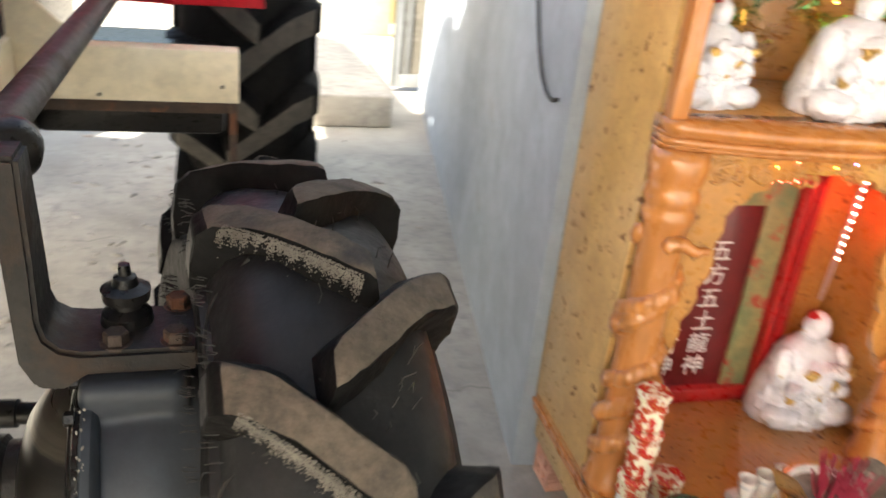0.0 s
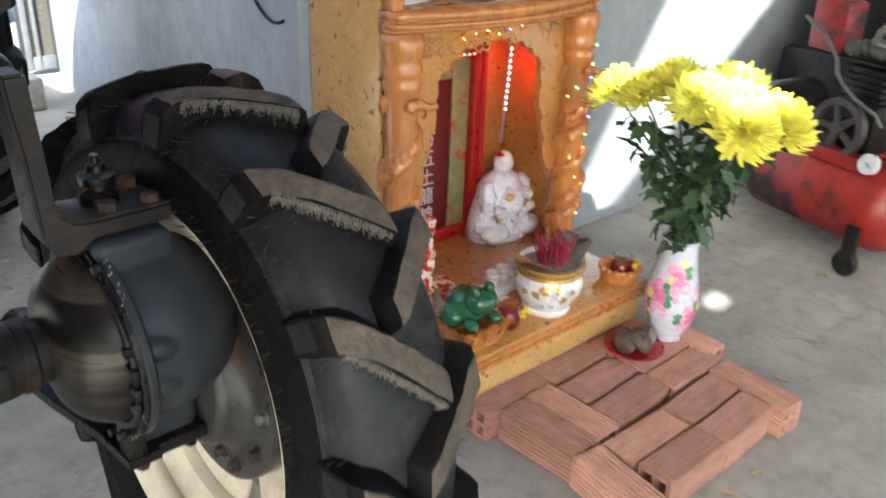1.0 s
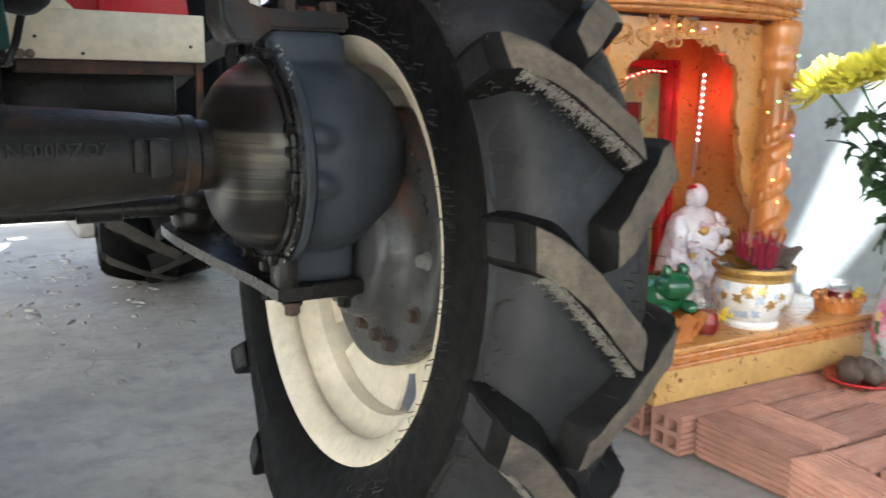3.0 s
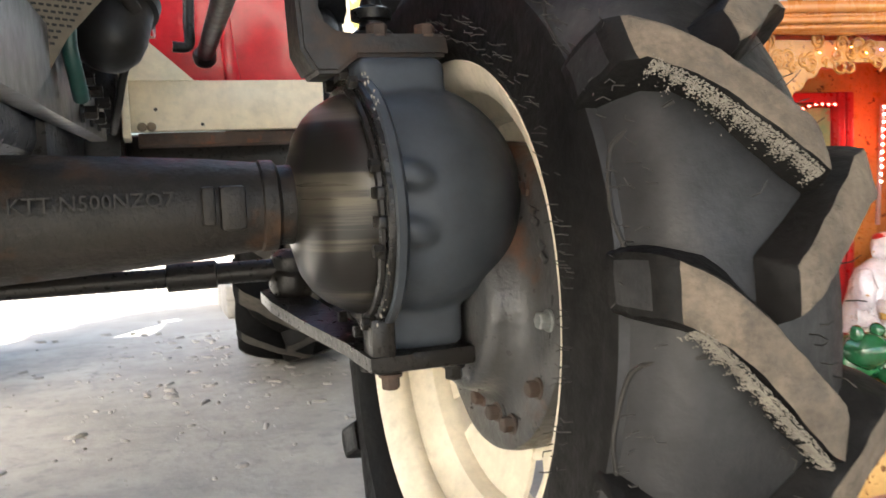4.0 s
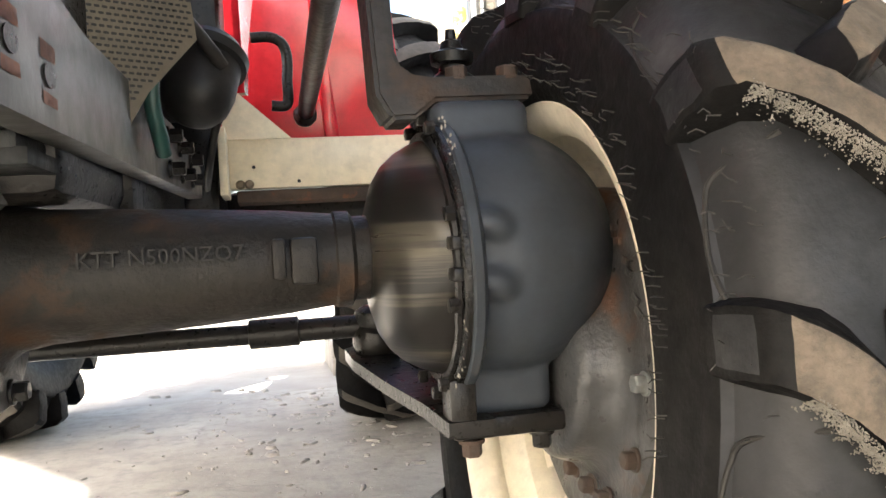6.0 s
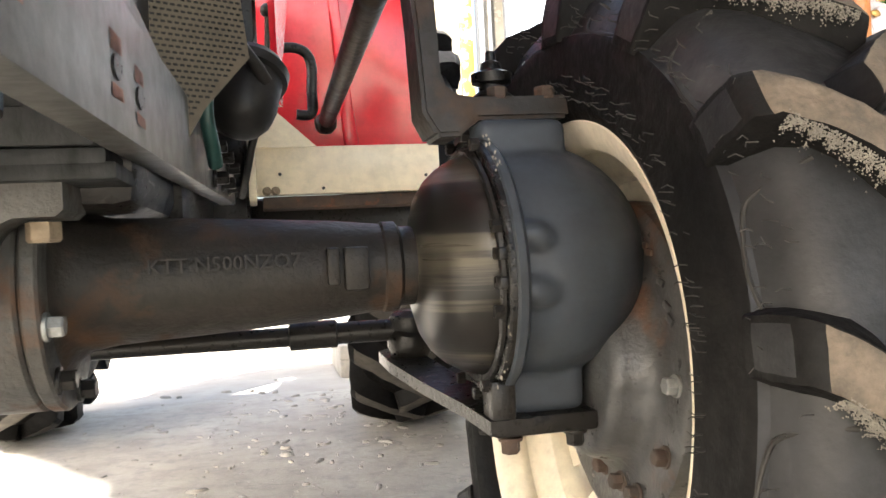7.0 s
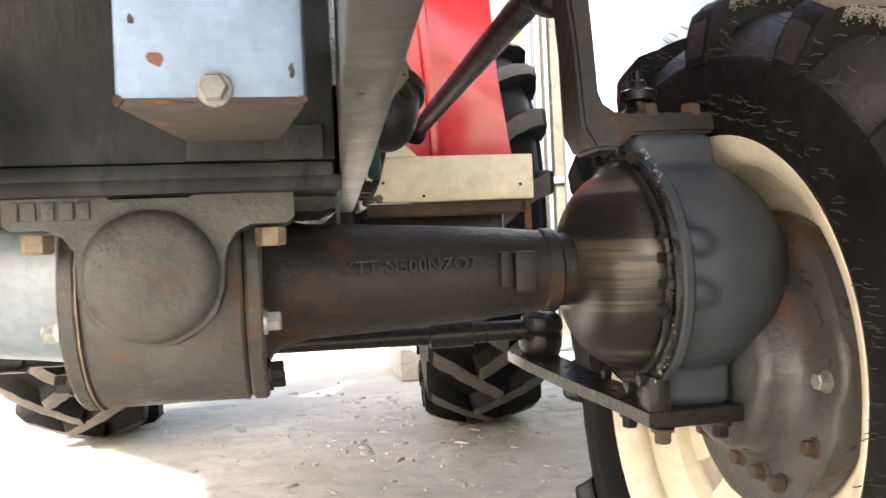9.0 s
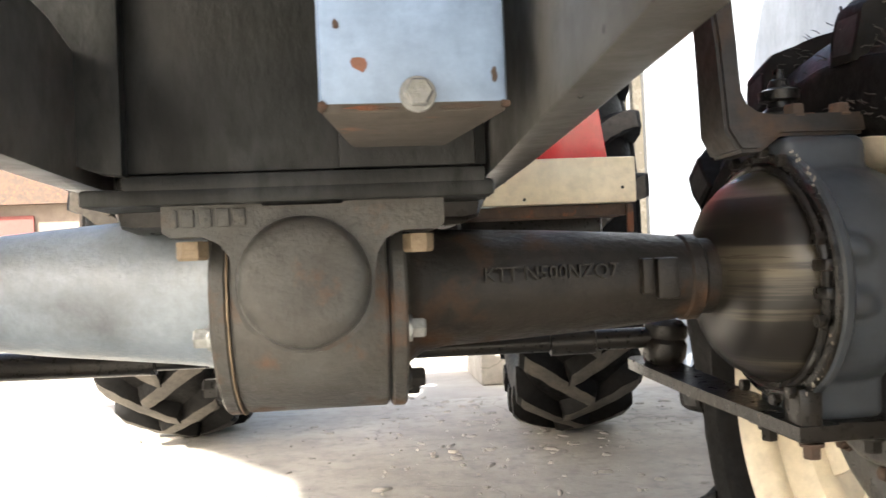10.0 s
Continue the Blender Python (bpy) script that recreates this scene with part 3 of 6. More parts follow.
bm = bmesh.new()
for k in range(14):
    a0 = 35.5 + k * 360 / 14
    if not -45 < (a0 + 180) % 360 - 180 < 110:
        continue
    places = []
    for j in range(3600):
        u = rnd.random()
        clump = .5 + .5 * noise.noise(Vector((u * 22, k * 3.7, 0)))
        if rnd.random() > clump * 1.5:
            continue
        x = -0.088 + 0.100 * u
        rt = .4160 + .0225 * u ** 0.8
        w = math.degrees(.0208 / rt)
        low = abs(rnd.gauss(0, 1.7)) * (.25 + clump)
        drop = low * 0.0042
        p = polar(x - drop * 0.15, rt - drop + .0006, a0 - 0.7 - 12.2 * u - w + (rnd.uniform(0, .5) if low < .3 else -low * 0.16))
        places.append((p, rnd.uniform(.0003, .0008)))
    scatter_crumbs(bm, places, rnd)
bm.transform(FW)
part("mud_crust", bm, MUD, front_wheel, "crumbly dry grey mud on the lug edges", kind="stuff")

# moulded ridges round the pockets between the lugs
SIDE = [(.335, -.0995), (.345, -.1005), (.3495, -.0990), (.353, -.0920), (.368, -.0860), (.385, -.0780), (.398, -.0635)]


def side_x(r):
    for (r0, x0), (r1, x1) in zip(SIDE, SIDE[1:]):
        if r <= r1:
            return x0 + (x1 - x0) * max(0.0, (r - r0) / (r1 - r0))
    return -.0635


bm = bmesh.new()
for k in range(14):
    a0 = 35.5 + k * 360 / 14
    for pts in ([(.398, 19.5), (.362, 18.0), (.352, 15.5), (.350, 10), (.352, 6.0), (.358, 3.8), (.372, 3.2)], [(.356, 2.0), (.372, 2.6), (.384, 3.4)]):
        tube(bm, curve([polar(side_x(r) + .0006, r, a0 - 25.7 + a) for r, a in pts], 5), .0019, 8)
for v in bm.verts:
    v.co = FW @ v.co + slack(v.co)
part("moulded_ridge", bm, LETTER, front_wheel, kind="stuff")

# hub flange and its bolts
bm = bmesh.new()
lathe(bm, [(0, -.050), (.072, -.050), (.080, -.046), (.084, -.036), (.088, -.020), (.098, -.010), (.118, -.006), (.140, -.008), (.148, -.004), (.150, .006), (.150, .024), (.146, .030), (0, .030)], 64, AXIS)
roughen(bm, 35, .0012)


def hub_shape(p):
    """The housing reaches further up than down."""
    return Vector((p.x, p.y * 1.06, p.z * (1 + .24 * min(1.0, p.z / .1)))) if p.z > 0 else p


for v in bm.verts:
    v.co = hub_shape(v.co)
bm.transform(RW)
hub = part("hub", bm, HUB, front_wheel, "grey cast wheel hub streaked with rust", smooth=50)
for k, r, mat in ((4, .131, ZINC), (-28, .128, RUSTY), (-62, .124, RUSTY), (-78, .108, RUSTY), (-100, .100, RUSTY), (150, .125, RUSTY), (185, .125, RUSTY), (220, .125, RUSTY)):
    hex_bolt(hub, RW @ polar(-.007, r, k), RW.to_3x3() @ Vector((-1, 0, 0)), .0085, .013, mat)
for k in range(9):                                  # raised foundry marks, worn past reading
    if k in (2, 5):
        continue
    bm = bmesh.new()
    box(bm, -.0028, .0, -.0035, .0035, -.0065, .0065, bev=.0008, m=RW @ Matrix.Translation(hub_shape(polar(-.008, .128, 28 + 4.6 * k))) @ Matrix.Rotation(radians(62 - 28 - 4.6 * k - 90), 4, "X"))
    part("cast_mark", bm, HUB, hub)

# far front wheel, the same turned about
for src in [front_wheel] + list(front_wheel.children):
    if src.name.startswith(("front_wheel", "tyre", "wheel_disc", "lug", "disc_tab")):
        ob = new(src.name.split(".")[0], src.data)
        ob.parent = tractor if src is front_wheel else left_wheel
        ob.matrix_basis = Matrix.Rotation(math.pi, 4, "Z") if src is front_wheel else Matrix()
        if src is front_wheel:
            left_wheel = ob

# rear wheels
for cx in (0.14, -1.13):
    n = 1 if cx > 0 else -1
    rear_m = Matrix.Translation((cx, 2.66 if n > 0 else 2.93, 0.66)) @ Matrix.Rotation(radians(-6), 4, "Z")
    bm = rim_mesh()
    bmesh.ops.scale(bm, vec=(1.7, 1.25, 1.25), verts=bm.verts)
    bm.transform(rear_m)
    rear = part("rear_wheel", bm, CREAM_RIM, tractor, "cream rear wheel rim")
    bm, lug_meshes = tyre_mesh(19, 10 if n > 0 else 4, 1.52, 1.75)
    for k, mesh in enumerate([bm] + lug_meshes):
        mesh.transform(rear_m @ Matrix.Rotation(math.pi, 4, "Y") @ Matrix.Scale(-1, 4, (0, 0, 1)))
        bmesh.ops.recalc_face_normals(mesh, faces=mesh.faces)
        part("lug" if k else "tyre", mesh, [RUBBER, WORN_TREAD if k else RUBBER], rear, "" if k else "large black rear tyre with chevron lugs", smooth=32)


# ---- front axle ----
AY, AZ = 0.69, 0.562
bm = bmesh.new()
lathe(bm, [(.088, -.500), (.074, -.492), (.065, -.480), (.060, -.455), (.0575, -.40), (.054, -.33), (.0485, -.25), (.0435, -.205), (.0455, -.203), (.0455, -.190), (.040, -.186), (.040, -.160)], 40,
      along((1, 0, 0), (0, AY, AZ)))
roughen(bm, 60, .0006)
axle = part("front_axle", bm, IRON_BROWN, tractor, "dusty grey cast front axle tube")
# far half of the axle, coloured paler to stand for light falling there
bm = bmesh.new()
rod_pts = [(-.665, .092), (-.673, .082), (-.69, .0765), (-.72, .0735), (-.84, .062), (-.95, .050), (-.99, .045), (-1.0, .040)]
tube(bm, [(x, AY, AZ + .008 + .022 * (-.665 - x)) for x, r in rod_pts], [r for x, r in rod_pts], 40)
roughen(bm, 60, .0006, 3)
part("axle_tube", bm, AXLE_LIT, tractor, "cast axle tube coloured pale blue-grey for the light on that side")
# raised pads near the tube's end
bm = bmesh.new()
box(bm, -.262, -.250, AY - .0585, AY - .03, AZ - .014, AZ + .022, bev=.003)
box(bm, -.246, -.222, AY - .0555, AY - .03, AZ - .020, AZ + .022, bev=.004)
part("casting_boss", bm, IRON_BROWN, axle)


def lettering(name, text, size, m, mat, parent, thick=0.001, label="", align="CENTER"):
    cu = bpy.data.curves.new(name, "FONT")
    cu.body, cu.size, cu.extrude, cu.align_x, cu.resolution_u = text, size, thick, align, 2
    tmp = bpy.data.objects.new(name, cu)
    scene.collection.objects.link(tmp)
    me = bpy.data.meshes.new_from_object(tmp.evaluated_get(bpy.context.evaluated_depsgraph_get()))
    bpy.data.objects.remove(tmp)
    bpy.data.curves.remove(cu)
    bm = bmesh.new()
    bm.from_mesh(me)
    bpy.data.meshes.remove(me)
    bm.transform(m)
    return part(name, bm, mat, parent, label)


FRONT = Matrix.Rotation(radians(90), 4, "X")
taper = Matrix.Rotation(radians(3.4), 4, "Z")
lettering("cast_lettering", "KTT N500NZQ7", 0.0190, Matrix.Translation((-.3535, AY - .0562, AZ + .006)) @ taper @ FRONT, LETTER, axle, .0028, "raised cast lettering")

# differential housing with its flanges, pivot cover and bracket
bm = bmesh.new()
lathe(bm, [(0, -.655), (.1125, -.655), (.1155, -.650), (.1155, -.518), (.1125, -.515), (0, -.515)], 48, along((1, 0, 0), (0, AY, AZ)))
diff = part("differential_housing", bm, IRON_GREY, tractor, "squat cast differential housing with rust marks")
for x0, x1 in ((-.672, -.6565), (-.5135, -.498)):
    bm = bmesh.new()
    lathe(bm, [(0, x0), (.1135, x0), (.1165, x0 + .003), (.1165, x1 - .0025), (.1140, x1), (0, x1)], 64, along((1, 0, 0), (0, AY, AZ)))
    part("housing_flange", bm, IRON_GREY, diff)
bm = bmesh.new()
lathe(bm, [(.110, -.6568), (.1172, -.6566), (.1172, -.6552), (.110, -.6550)], 64, along((1, 0, 0), (0, AY, AZ)), closed=True)
roughen(bm, 120, .0008)
part("gasket", bm, TAN_BOLT, diff, "dried cream gasket line")
for a in (-18, -52, -100, 40):
    for x, d in ((-.498, 1), (-.672, -1)):
        hex_bolt(diff, (x, AY - .103 * math.cos(radians(a)), AZ + .103 * math.sin(radians(a))), (d, 0, 0), .0095, .016, ZINC if a == -18 else BLACK)
bm = bmesh.new()
lathe(bm, [(.066, -.03), (.064, -.01), (.0575, .0), (.0560, .040), (.0545, .052), (.049, .059), (.038, .062), (0, .063)], 48, along((0, -1, 0), (-.586, .575, .577)))
roughen(bm, 45, .0007)
part("pivot_cover", bm, IRON_GREY, diff, "round domed pivot cover, speckled rust")
out = [(-.700, .650), (-.700, .623), (-.694, .618), (-.668, .618), (-.655, .612), (-.646, .600), (-.645, .585), (-.644, .562), (-.636, .542), (-.621, .528), (-.603, .520), (-.586, .518), (-.569, .520), (-.551, .528), (-.536, .542), (-.528, .562), (-.527, .585), (-.524, .600),
       (-.516, .612), (-.503, .618), (-.473, .618), (-.467, .623), (-.467, .650), (-.545, .650), (-.553, .642), (-.617, .642), (-.625, .650)]
bm = bmesh.new()
prism(bm, [(x, z) for x, z in out], .085, Matrix.Translation((0, .535, 0)))
bmesh.ops.recalc_face_normals(bm, faces=bm.faces)
bmesh.ops.triangulate(bm, faces=[fc for fc in bm.faces if len(fc.verts) > 4])
bracket = part("pivot_bracket", bm, IRON_GREY, tractor, "cast pivot bracket hung under the chassis")
for x in (-.488, -.681):
    hex_bolt(bracket, (x, .563, .619), (0, 0, -1), .0135, .020, TAN_BOLT, washer=False)
bm = bmesh.new()
for k, (x, w) in enumerate(((-.689, .004), (-.679, .011), (-.664, .010), (-.650, .011), (-.637, .010))):
    box(bm, x - w / 2, x + w / 2, .5325, .536, .626, .641, bev=.001)
part("cast_mark", bm, IRON_GREY, bracket)

# gear case at the kingpin
bm = bmesh.new()
R0, CX, CY, CZ = .122, -.053, .685, .560
SEAL = along((1, 0, .03), (CX, CY, CZ)) @ Matrix.Diagonal((1.06, 1, 1, 1))      # the flange is a little taller than wide
prof = [(.1185, -.043), (.1195, -.03)] + [(R0 * math.cos(radians(a)), R0 * math.sin(radians(a))) for a in range(-8, 72, 4)] + [(.034, .1175), (0, .120)]
lathe(bm, [(0, -.043)] + prof, 72, along((1, 0, 0), (CX, CY, CZ)))
box(bm, -.112, -.020, .630, .745, .590, .702, bev=.012, seg=4)
box(bm, -.098, -.012, .632, .738, .410, .53, bev=.012, seg=4)
for z in (.585, .536):                               # two soft bosses behind the flange
    bmesh.ops.create_uvsphere(bm, u_segments=24, v_segments=16, radius=.0165, matrix=Matrix.Translation((-.081, .572 + .4 * abs(z - .56) ** 1.5, z)) @ Matrix.Rotation(radians(16), 4, "Y") @ Matrix.Diagonal((1.55, 1, .95, 1)))
gear_case = part("gear_case", bm, IRON, tractor, "oily blue-black cast gear case at the kingpin", smooth=60)
skin = gear_case.modifiers.new("cast_skin", "REMESH")
skin.mode, skin.voxel_size, skin.use_smooth_shade = "VOXEL", .0032, True
soft_skin = gear_case.modifiers.new("cast_rounding", "SMOOTH")
soft_skin.factor, soft_skin.iterations = .5, 5
bm = bmesh.new()
prof = [(0.0, -.120), (.036, -.1195), (.050, -.1185), (.074, -.111), (.088, -.102), (.099, -.090), (.107, -.076), (.112, -.062), (.1145, -.045), (.115, -.02)]
lathe(bm, prof, 72, along((1, 0, 0), (CX, CY, CZ)))
part("ball_shell", bm, POLISHED, gear_case, "bare worn steel ball streaked with old grease")
bm = bmesh.new()
lathe(bm, [(.112, -.052), (.1305, -.052), (.1325, -.050), (.1320, -.043), (.128, -.039), (.112, -.036)], 96, SEAL, closed=True)
part("case_flange", bm, IRON, gear_case, "machined edge of the gear case flange")
bm = bmesh.new()
lathe(bm, [(.110, -.0585), (.1285, -.0588), (.1303, -.0570), (.1306, -.0525), (.110, -.0520)], 96, SEAL, closed=True)
roughen(bm, 130, .0007)
seal = part("seal_flange", bm, GREASE, gear_case, "black greasy seal retainer plate")
bm = bmesh.new()
lathe(bm, [(.1115, -.0620), (.1165, -.0640), (.1195, -.0625), (.1205, -.0590), (.1115, -.0585)], 96, SEAL, closed=True)
roughen(bm, 120, .0011, 7)
part("seal_lip", bm, BLACK, gear_case, "dark rolled lip of the ball seal")
for z0 in (.006, -.020):                             # the retainer is made of two halves; their ends meet at the front
    bm = bmesh.new()
    box(bm, CX - .0665, CX - .058, CY - .1345, CY - .110, CZ + z0, CZ + z0 + .011, bev=.002)
    part("retainer_end", bm, BLACK, gear_case)
for a in (-78, -62, -18, 16, 62, 80, 110, 250):
    hex_bolt(seal, (CX - .058, CY - .1245 * math.cos(radians(a)), CZ + .1310 * math.sin(radians(a))), (-1, 0, 0), .0068, .011, BLACK, washer=False)
# pale flakes of old paint left on the flange's edge
flk = random.Random(21)
bm = bmesh.new()
for k in range(70):
    a = radians(flk.choice((flk.uniform(-80, 80), flk.gauss(5, 22))))
    q = Vector((CX + flk.uniform(-.0575, -.0505), CY - .1310 * math.cos(a), CZ + .1390 * math.sin(a)))
    for v in bmesh.ops.create_icosphere(bm, subdivisions=1, radius=1.0)["verts"]:
        v.co = Vector((v.co.x * flk.uniform(.0006, .0014), v.co.y * .0007, v.co.z * flk.uniform(.001, .0030))) + q
part("paint_flake", bm, material("old pale paint", (.30, .27, .22), (.20, .18, .15), 60, .6), gear_case, "pale flakes of worn paint on the flange edge", kind="stuff")
bm = bmesh.new()
box(bm, -.116, -.090, .614, .65, .402, .45, bev=.006)
box(bm, -.112, -.004, .622, .742, .392, .412, bev=.005)
part("kingpin_cap", bm, BLACK, gear_case)
for x, y, mat in ((-.092, .638, RUSTY), (-.022, .645, BLACK), (-.092, .725, BLACK), (-.022, .725, BLACK)):
    hex_bolt(gear_case, (x, y, .390), (0, 0, -1), .0095, .016, mat)

# steering arm: a forged bar bolted on top, bent upwards at a thick elbow
bm = bmesh.new()
inner = [(-.010, .727), (-.108, .726), (-.124, .729), (-.135, .738), (-.139, .752), (-.140, .803), (-.142, .86), (-.143, .895)]
outer = [(-.010, .704), (-.104, .703), (-.124, .688), (-.146, .688), (-.159, .712), (-.163, .803), (-.168, .86), (-.170, .895)]
wid = [.042, .042, .040, .037, .034, .030, .026, .023]
rings = []
for (x, z), (x2, z2), w in zip(inner, outer, wid):
    yc = .690
    rings.append([bm.verts.new(v) for v in ((x, yc - w, z), (x, yc + w, z), (x2, yc + w, z2), (x2, yc - w, z2))])
for a, b in zip(rings, rings[1:]):
    for k in range(4):
        bm.faces.new((a[k], a[(k + 1) % 4], b[(k + 1) % 4], b[k]))
bm.faces.new(rings[0][::-1])
bm.faces.new(rings[-1])
bmesh.ops.recalc_face_normals(bm, faces=bm.faces)
bmesh.ops.bevel(bm, geom=[e for e in bm.edges if e.is_manifold and e.calc_face_angle() > 0.9], offset=.004, segments=2, affect="EDGES")
arm = part("steering_arm", bm, ARM, tractor, "worn black bent steering arm bolted on the kingpin")
for x, y in ((-.080, .665), (-.030, .665), (-.080, .728), (-.030, .728)):
    hex_bolt(arm, (x, y, .724), (0, 0, 1), .011, .014, RUSTY)
bm = bmesh.new()
m = along((0, 0, 1), (-.074, .705, .735))
lathe(bm, [(.024, -.012), (.022, 0), (.014, .006), (.013, .012), (.021, .014), (.022, .024), (.012, .028), (.010, .036), (.006, .038), (.005, .048), (0, .049)], 20, m)
part("grease_nipple", bm, BLACK, arm, "black grease cap")

# drag link to the steering box, tie rod and lower arm
bm = bmesh.new()
rod(bm, (-.178, .74, .884), (-.150, 1.88, .888), .019, .019, 18, .004)
link = part("drag_link", bm, ARM, tractor, "dark steel drag link")
for p in ((-.162, .735, .880), (-.151, 1.87, .884)):
    bm = bmesh.new()
    bmesh.ops.create_uvsphere(bm, u_segments=18, v_segments=12, radius=.028, matrix=Matrix.Translation(p))
    roughen(bm, 50, .003)
    part("ball_joint", bm, BLACK, link)
bm = bmesh.new()
tube(bm, [(-.155, .915, .475), (-.23, .925, .474), (-.232, .925, .474), (-.29, .93, .473), (-.292, .93, .473), (-.80, .93, .476), (-.802, .93, .476), (-1.02, .93, .478)], [.014, .014, .018, .018, .0125, .0125, .018, .018], 16)
tie = part("tie_rod", bm, BLACK, tractor, "black tie rod behind the axle")
bm = bmesh.new()
lathe(bm, [(0, -.03), (.018, -.03), (.024, -.024), (.029, -.012), (.030, .004), (.026, .010), (.029, .016), (.028, .028), (.020, .036), (0, .038)], 24, along((.1, 0, 1), (-.138, .915, .462)))
roughen(bm, 60, .0012)
part("ball_joint", bm, BLACK, tie)
bm = bmesh.new()
plan = [(-.118, .612), (-.075, .612), (-.080, .70), (-.105, .80), (-.122, .90), (-.124, .96), (-.137, .985), (-.160, .985), (-.174, .96), (-.172, .88), (-.150, .78), (-.125, .69)]
for z0 in (0, .014):
    for x, y in plan:
        bm.verts.new((x, y, .398 + z0 + .030 * max(0, min(1, (y - .66) / .25))))
bm.verts.ensure_lookup_table()
n = len(plan)
bm.faces.new([bm.verts[k] for k in range(n)][::-1])
bm.faces.new([bm.verts[n + k] for k in range(n)])
for k in range(n):
    bm.faces.new([bm.verts[q] for q in (k, (k + 1) % n, n + (k + 1) % n, n + k)])
bmesh.ops.triangulate(bm, faces=[fc for fc in bm.faces if len(fc.verts) > 4])
bmesh.ops.recalc_face_normals(bm, faces=bm.faces)
part("lower_arm", bm, BLACK, tractor, "flat lower steering arm")

# ---- chassis ----
for x0, x1, skew in ((-.455, -.429, -.054), (-.755, -.729, .054)):
    bm = bmesh.new()
    prism(bm, [(.036, .667), (.5, .664), (1.31, .664), (1.31, .712), (1.16, .742), (.80, .748), (.60, .752), (.45, .775), (.2, .782), (.036, .782)], x1 - x0, Matrix.Translation((x1, 0, 0)) @ Matrix.Rotation(radians(90) + skew, 4, "Z"), bev=.003)
    bmesh.ops.recalc_face_normals(bm, faces=bm.faces)
    rail = part("chassis_rail", bm, RAIL, tractor, "scuffed grey chassis side rail")
    if x0 > -.5:
        rx = lambda y: x1 + .054 * y
        for y, z in ((.418, .706), (.492, .699), (.22, .715)):
            bm = bmesh.new()
            lathe(bm, [(0, 0), (.0085, 0), (.0085, .0012), (0, .0012)], 20, along((1, -.054, 0), (rx(y) + .0005, y, z)) @ Matrix.Diagonal((1.5, 1, 1, 1)))
            part("bolt_hole", bm, BLACK, rail)
            for s0, s1 in ((.010, .022), (-.021, -.012)):
                bm = bmesh.new()
                box(bm, -.0002, .0010, -.016, .016, s0, s1, bev=.0004, m=Matrix.Translation((rx(y), y, z)) @ Matrix.Rotation(-.054, 4, "Z"))
                roughen(bm, 60, .002, y)
                for v in bm.verts:
                    v.co.x = rx(v.co.y) + .0007
                part("primer_patch", bm, PRIMER, rail)
        for y, z in ((.98, .682), (1.08, .683), (1.18, .684), (.97, .722), (1.07, .718), (1.17, .712)):
            hex_bolt(rail, (rx(y), y, z), (1, 0, 0), .0095, .020, BLACK)
bm = bmesh.new()
box(bm, -.761, -.425, .522, .640, .644, .658, bev=.003)
box(bm, -.728, -.432, .522, .640, .655, .669, bev=.003)
part("cross_plate", bm, RAIL_DARK, tractor, "thick grimy cross plate")
bm = bmesh.new()
box(bm, -.729, -.430, .528, .545, .670, 1.05, bev=.002)
prism(bm, [(-.95, .735), (-.817, .695), (-.775, .682), (-.739, .669), (-.722, .667), (-.722, 1.05), (-.95, 1.05)], .018, Matrix.Translation((0, .508, 0)), bev=.002)
bmesh.ops.recalc_face_normals(bm, faces=bm.faces)
box(bm, -.553, -.440, .520, .527, .670, .700, bev=.002)
part("front_plate", bm, RAIL_DARK, tractor, "dark stained front plate of the engine support")
bm = bmesh.new()
box(bm, -.558, -.459, .262, .42, .668, 1.02, bev=.006)
for v in bm.verts:
    if v.co.z < .69 and v.co.y > .3:
        v.co.x = -.5085 + (v.co.x + .5085) * .72
        v.co.z += 0.004
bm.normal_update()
# faces turned down or set back at the bottom take the darker brown
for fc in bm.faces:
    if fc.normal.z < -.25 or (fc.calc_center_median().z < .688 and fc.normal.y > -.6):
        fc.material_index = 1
weight = part("hanger_box", bm, [BLUE, UNDER_BROWN], tractor, "faded blue painted steel box section with chipped paint")
chips = random.Random(8)
for cx, cz, w, h in ((-.5365, .6945, .0055, .0045), (-.4665, .688, .0018, .004), (-.5560, .6725, .003, .003), (-.461, .6725, .003, .0025), (-.53, .6715, .014, .0014), (-.485, .6715, .012, .0014), (-.548, .715, .002, .003)):
    bm = bmesh.new()
    prism(bm, [(cx + w * chips.uniform(.6, 1.2) * math.cos(a), cz + h * chips.uniform(.6, 1.2) * math.sin(a)) for a in (2 * math.pi * i / 11 for i in range(11))], .002, Matrix.Translation((0, .2614, 0)))
    bmesh.ops.recalc_face_normals(bm, faces=bm.faces)
    part("rust_chip", bm, PRIMER if h > .004 and w > .004 else RUSTY, weight)
hex_bolt(weight, (-.507, .262, .678), (0, -1, 0), .0074, .011, ZINC)

# bumper bracket at the nose
bm = bmesh.new()
plan = [(-.393, .060), (-.394, .050), (-.398, .038), (-.407, .029), (-.420, .024), (-.445, .021), (-.585, .018), (-.725, .021), (-.750, .024), (-.763, .029), (-.772, .038), (-.776, .050), (-.777, .060)]
rings = []
for i, (x, y) in enumerate(plan):
    a, b = Vector(plan[max(i - 1, 0)]), Vector(plan[min(i + 1, len(plan) - 1)])
    d = (b - a).normalized()
    nn = Vector((d.y, -d.x)) * -1
    ix, iy = x + nn.x * .014, y + nn.y * .014
    rings.append([bm.verts.new(v) for v in ((x, y, .692), (x, y, .780), (ix, iy, .780), (ix, iy, .692))])
for a, b in zip(rings, rings[1:]):
    for k in range(4):
        bm.faces.new((a[k], a[(k + 1) % 4], b[(k + 1) % 4], b[k]))
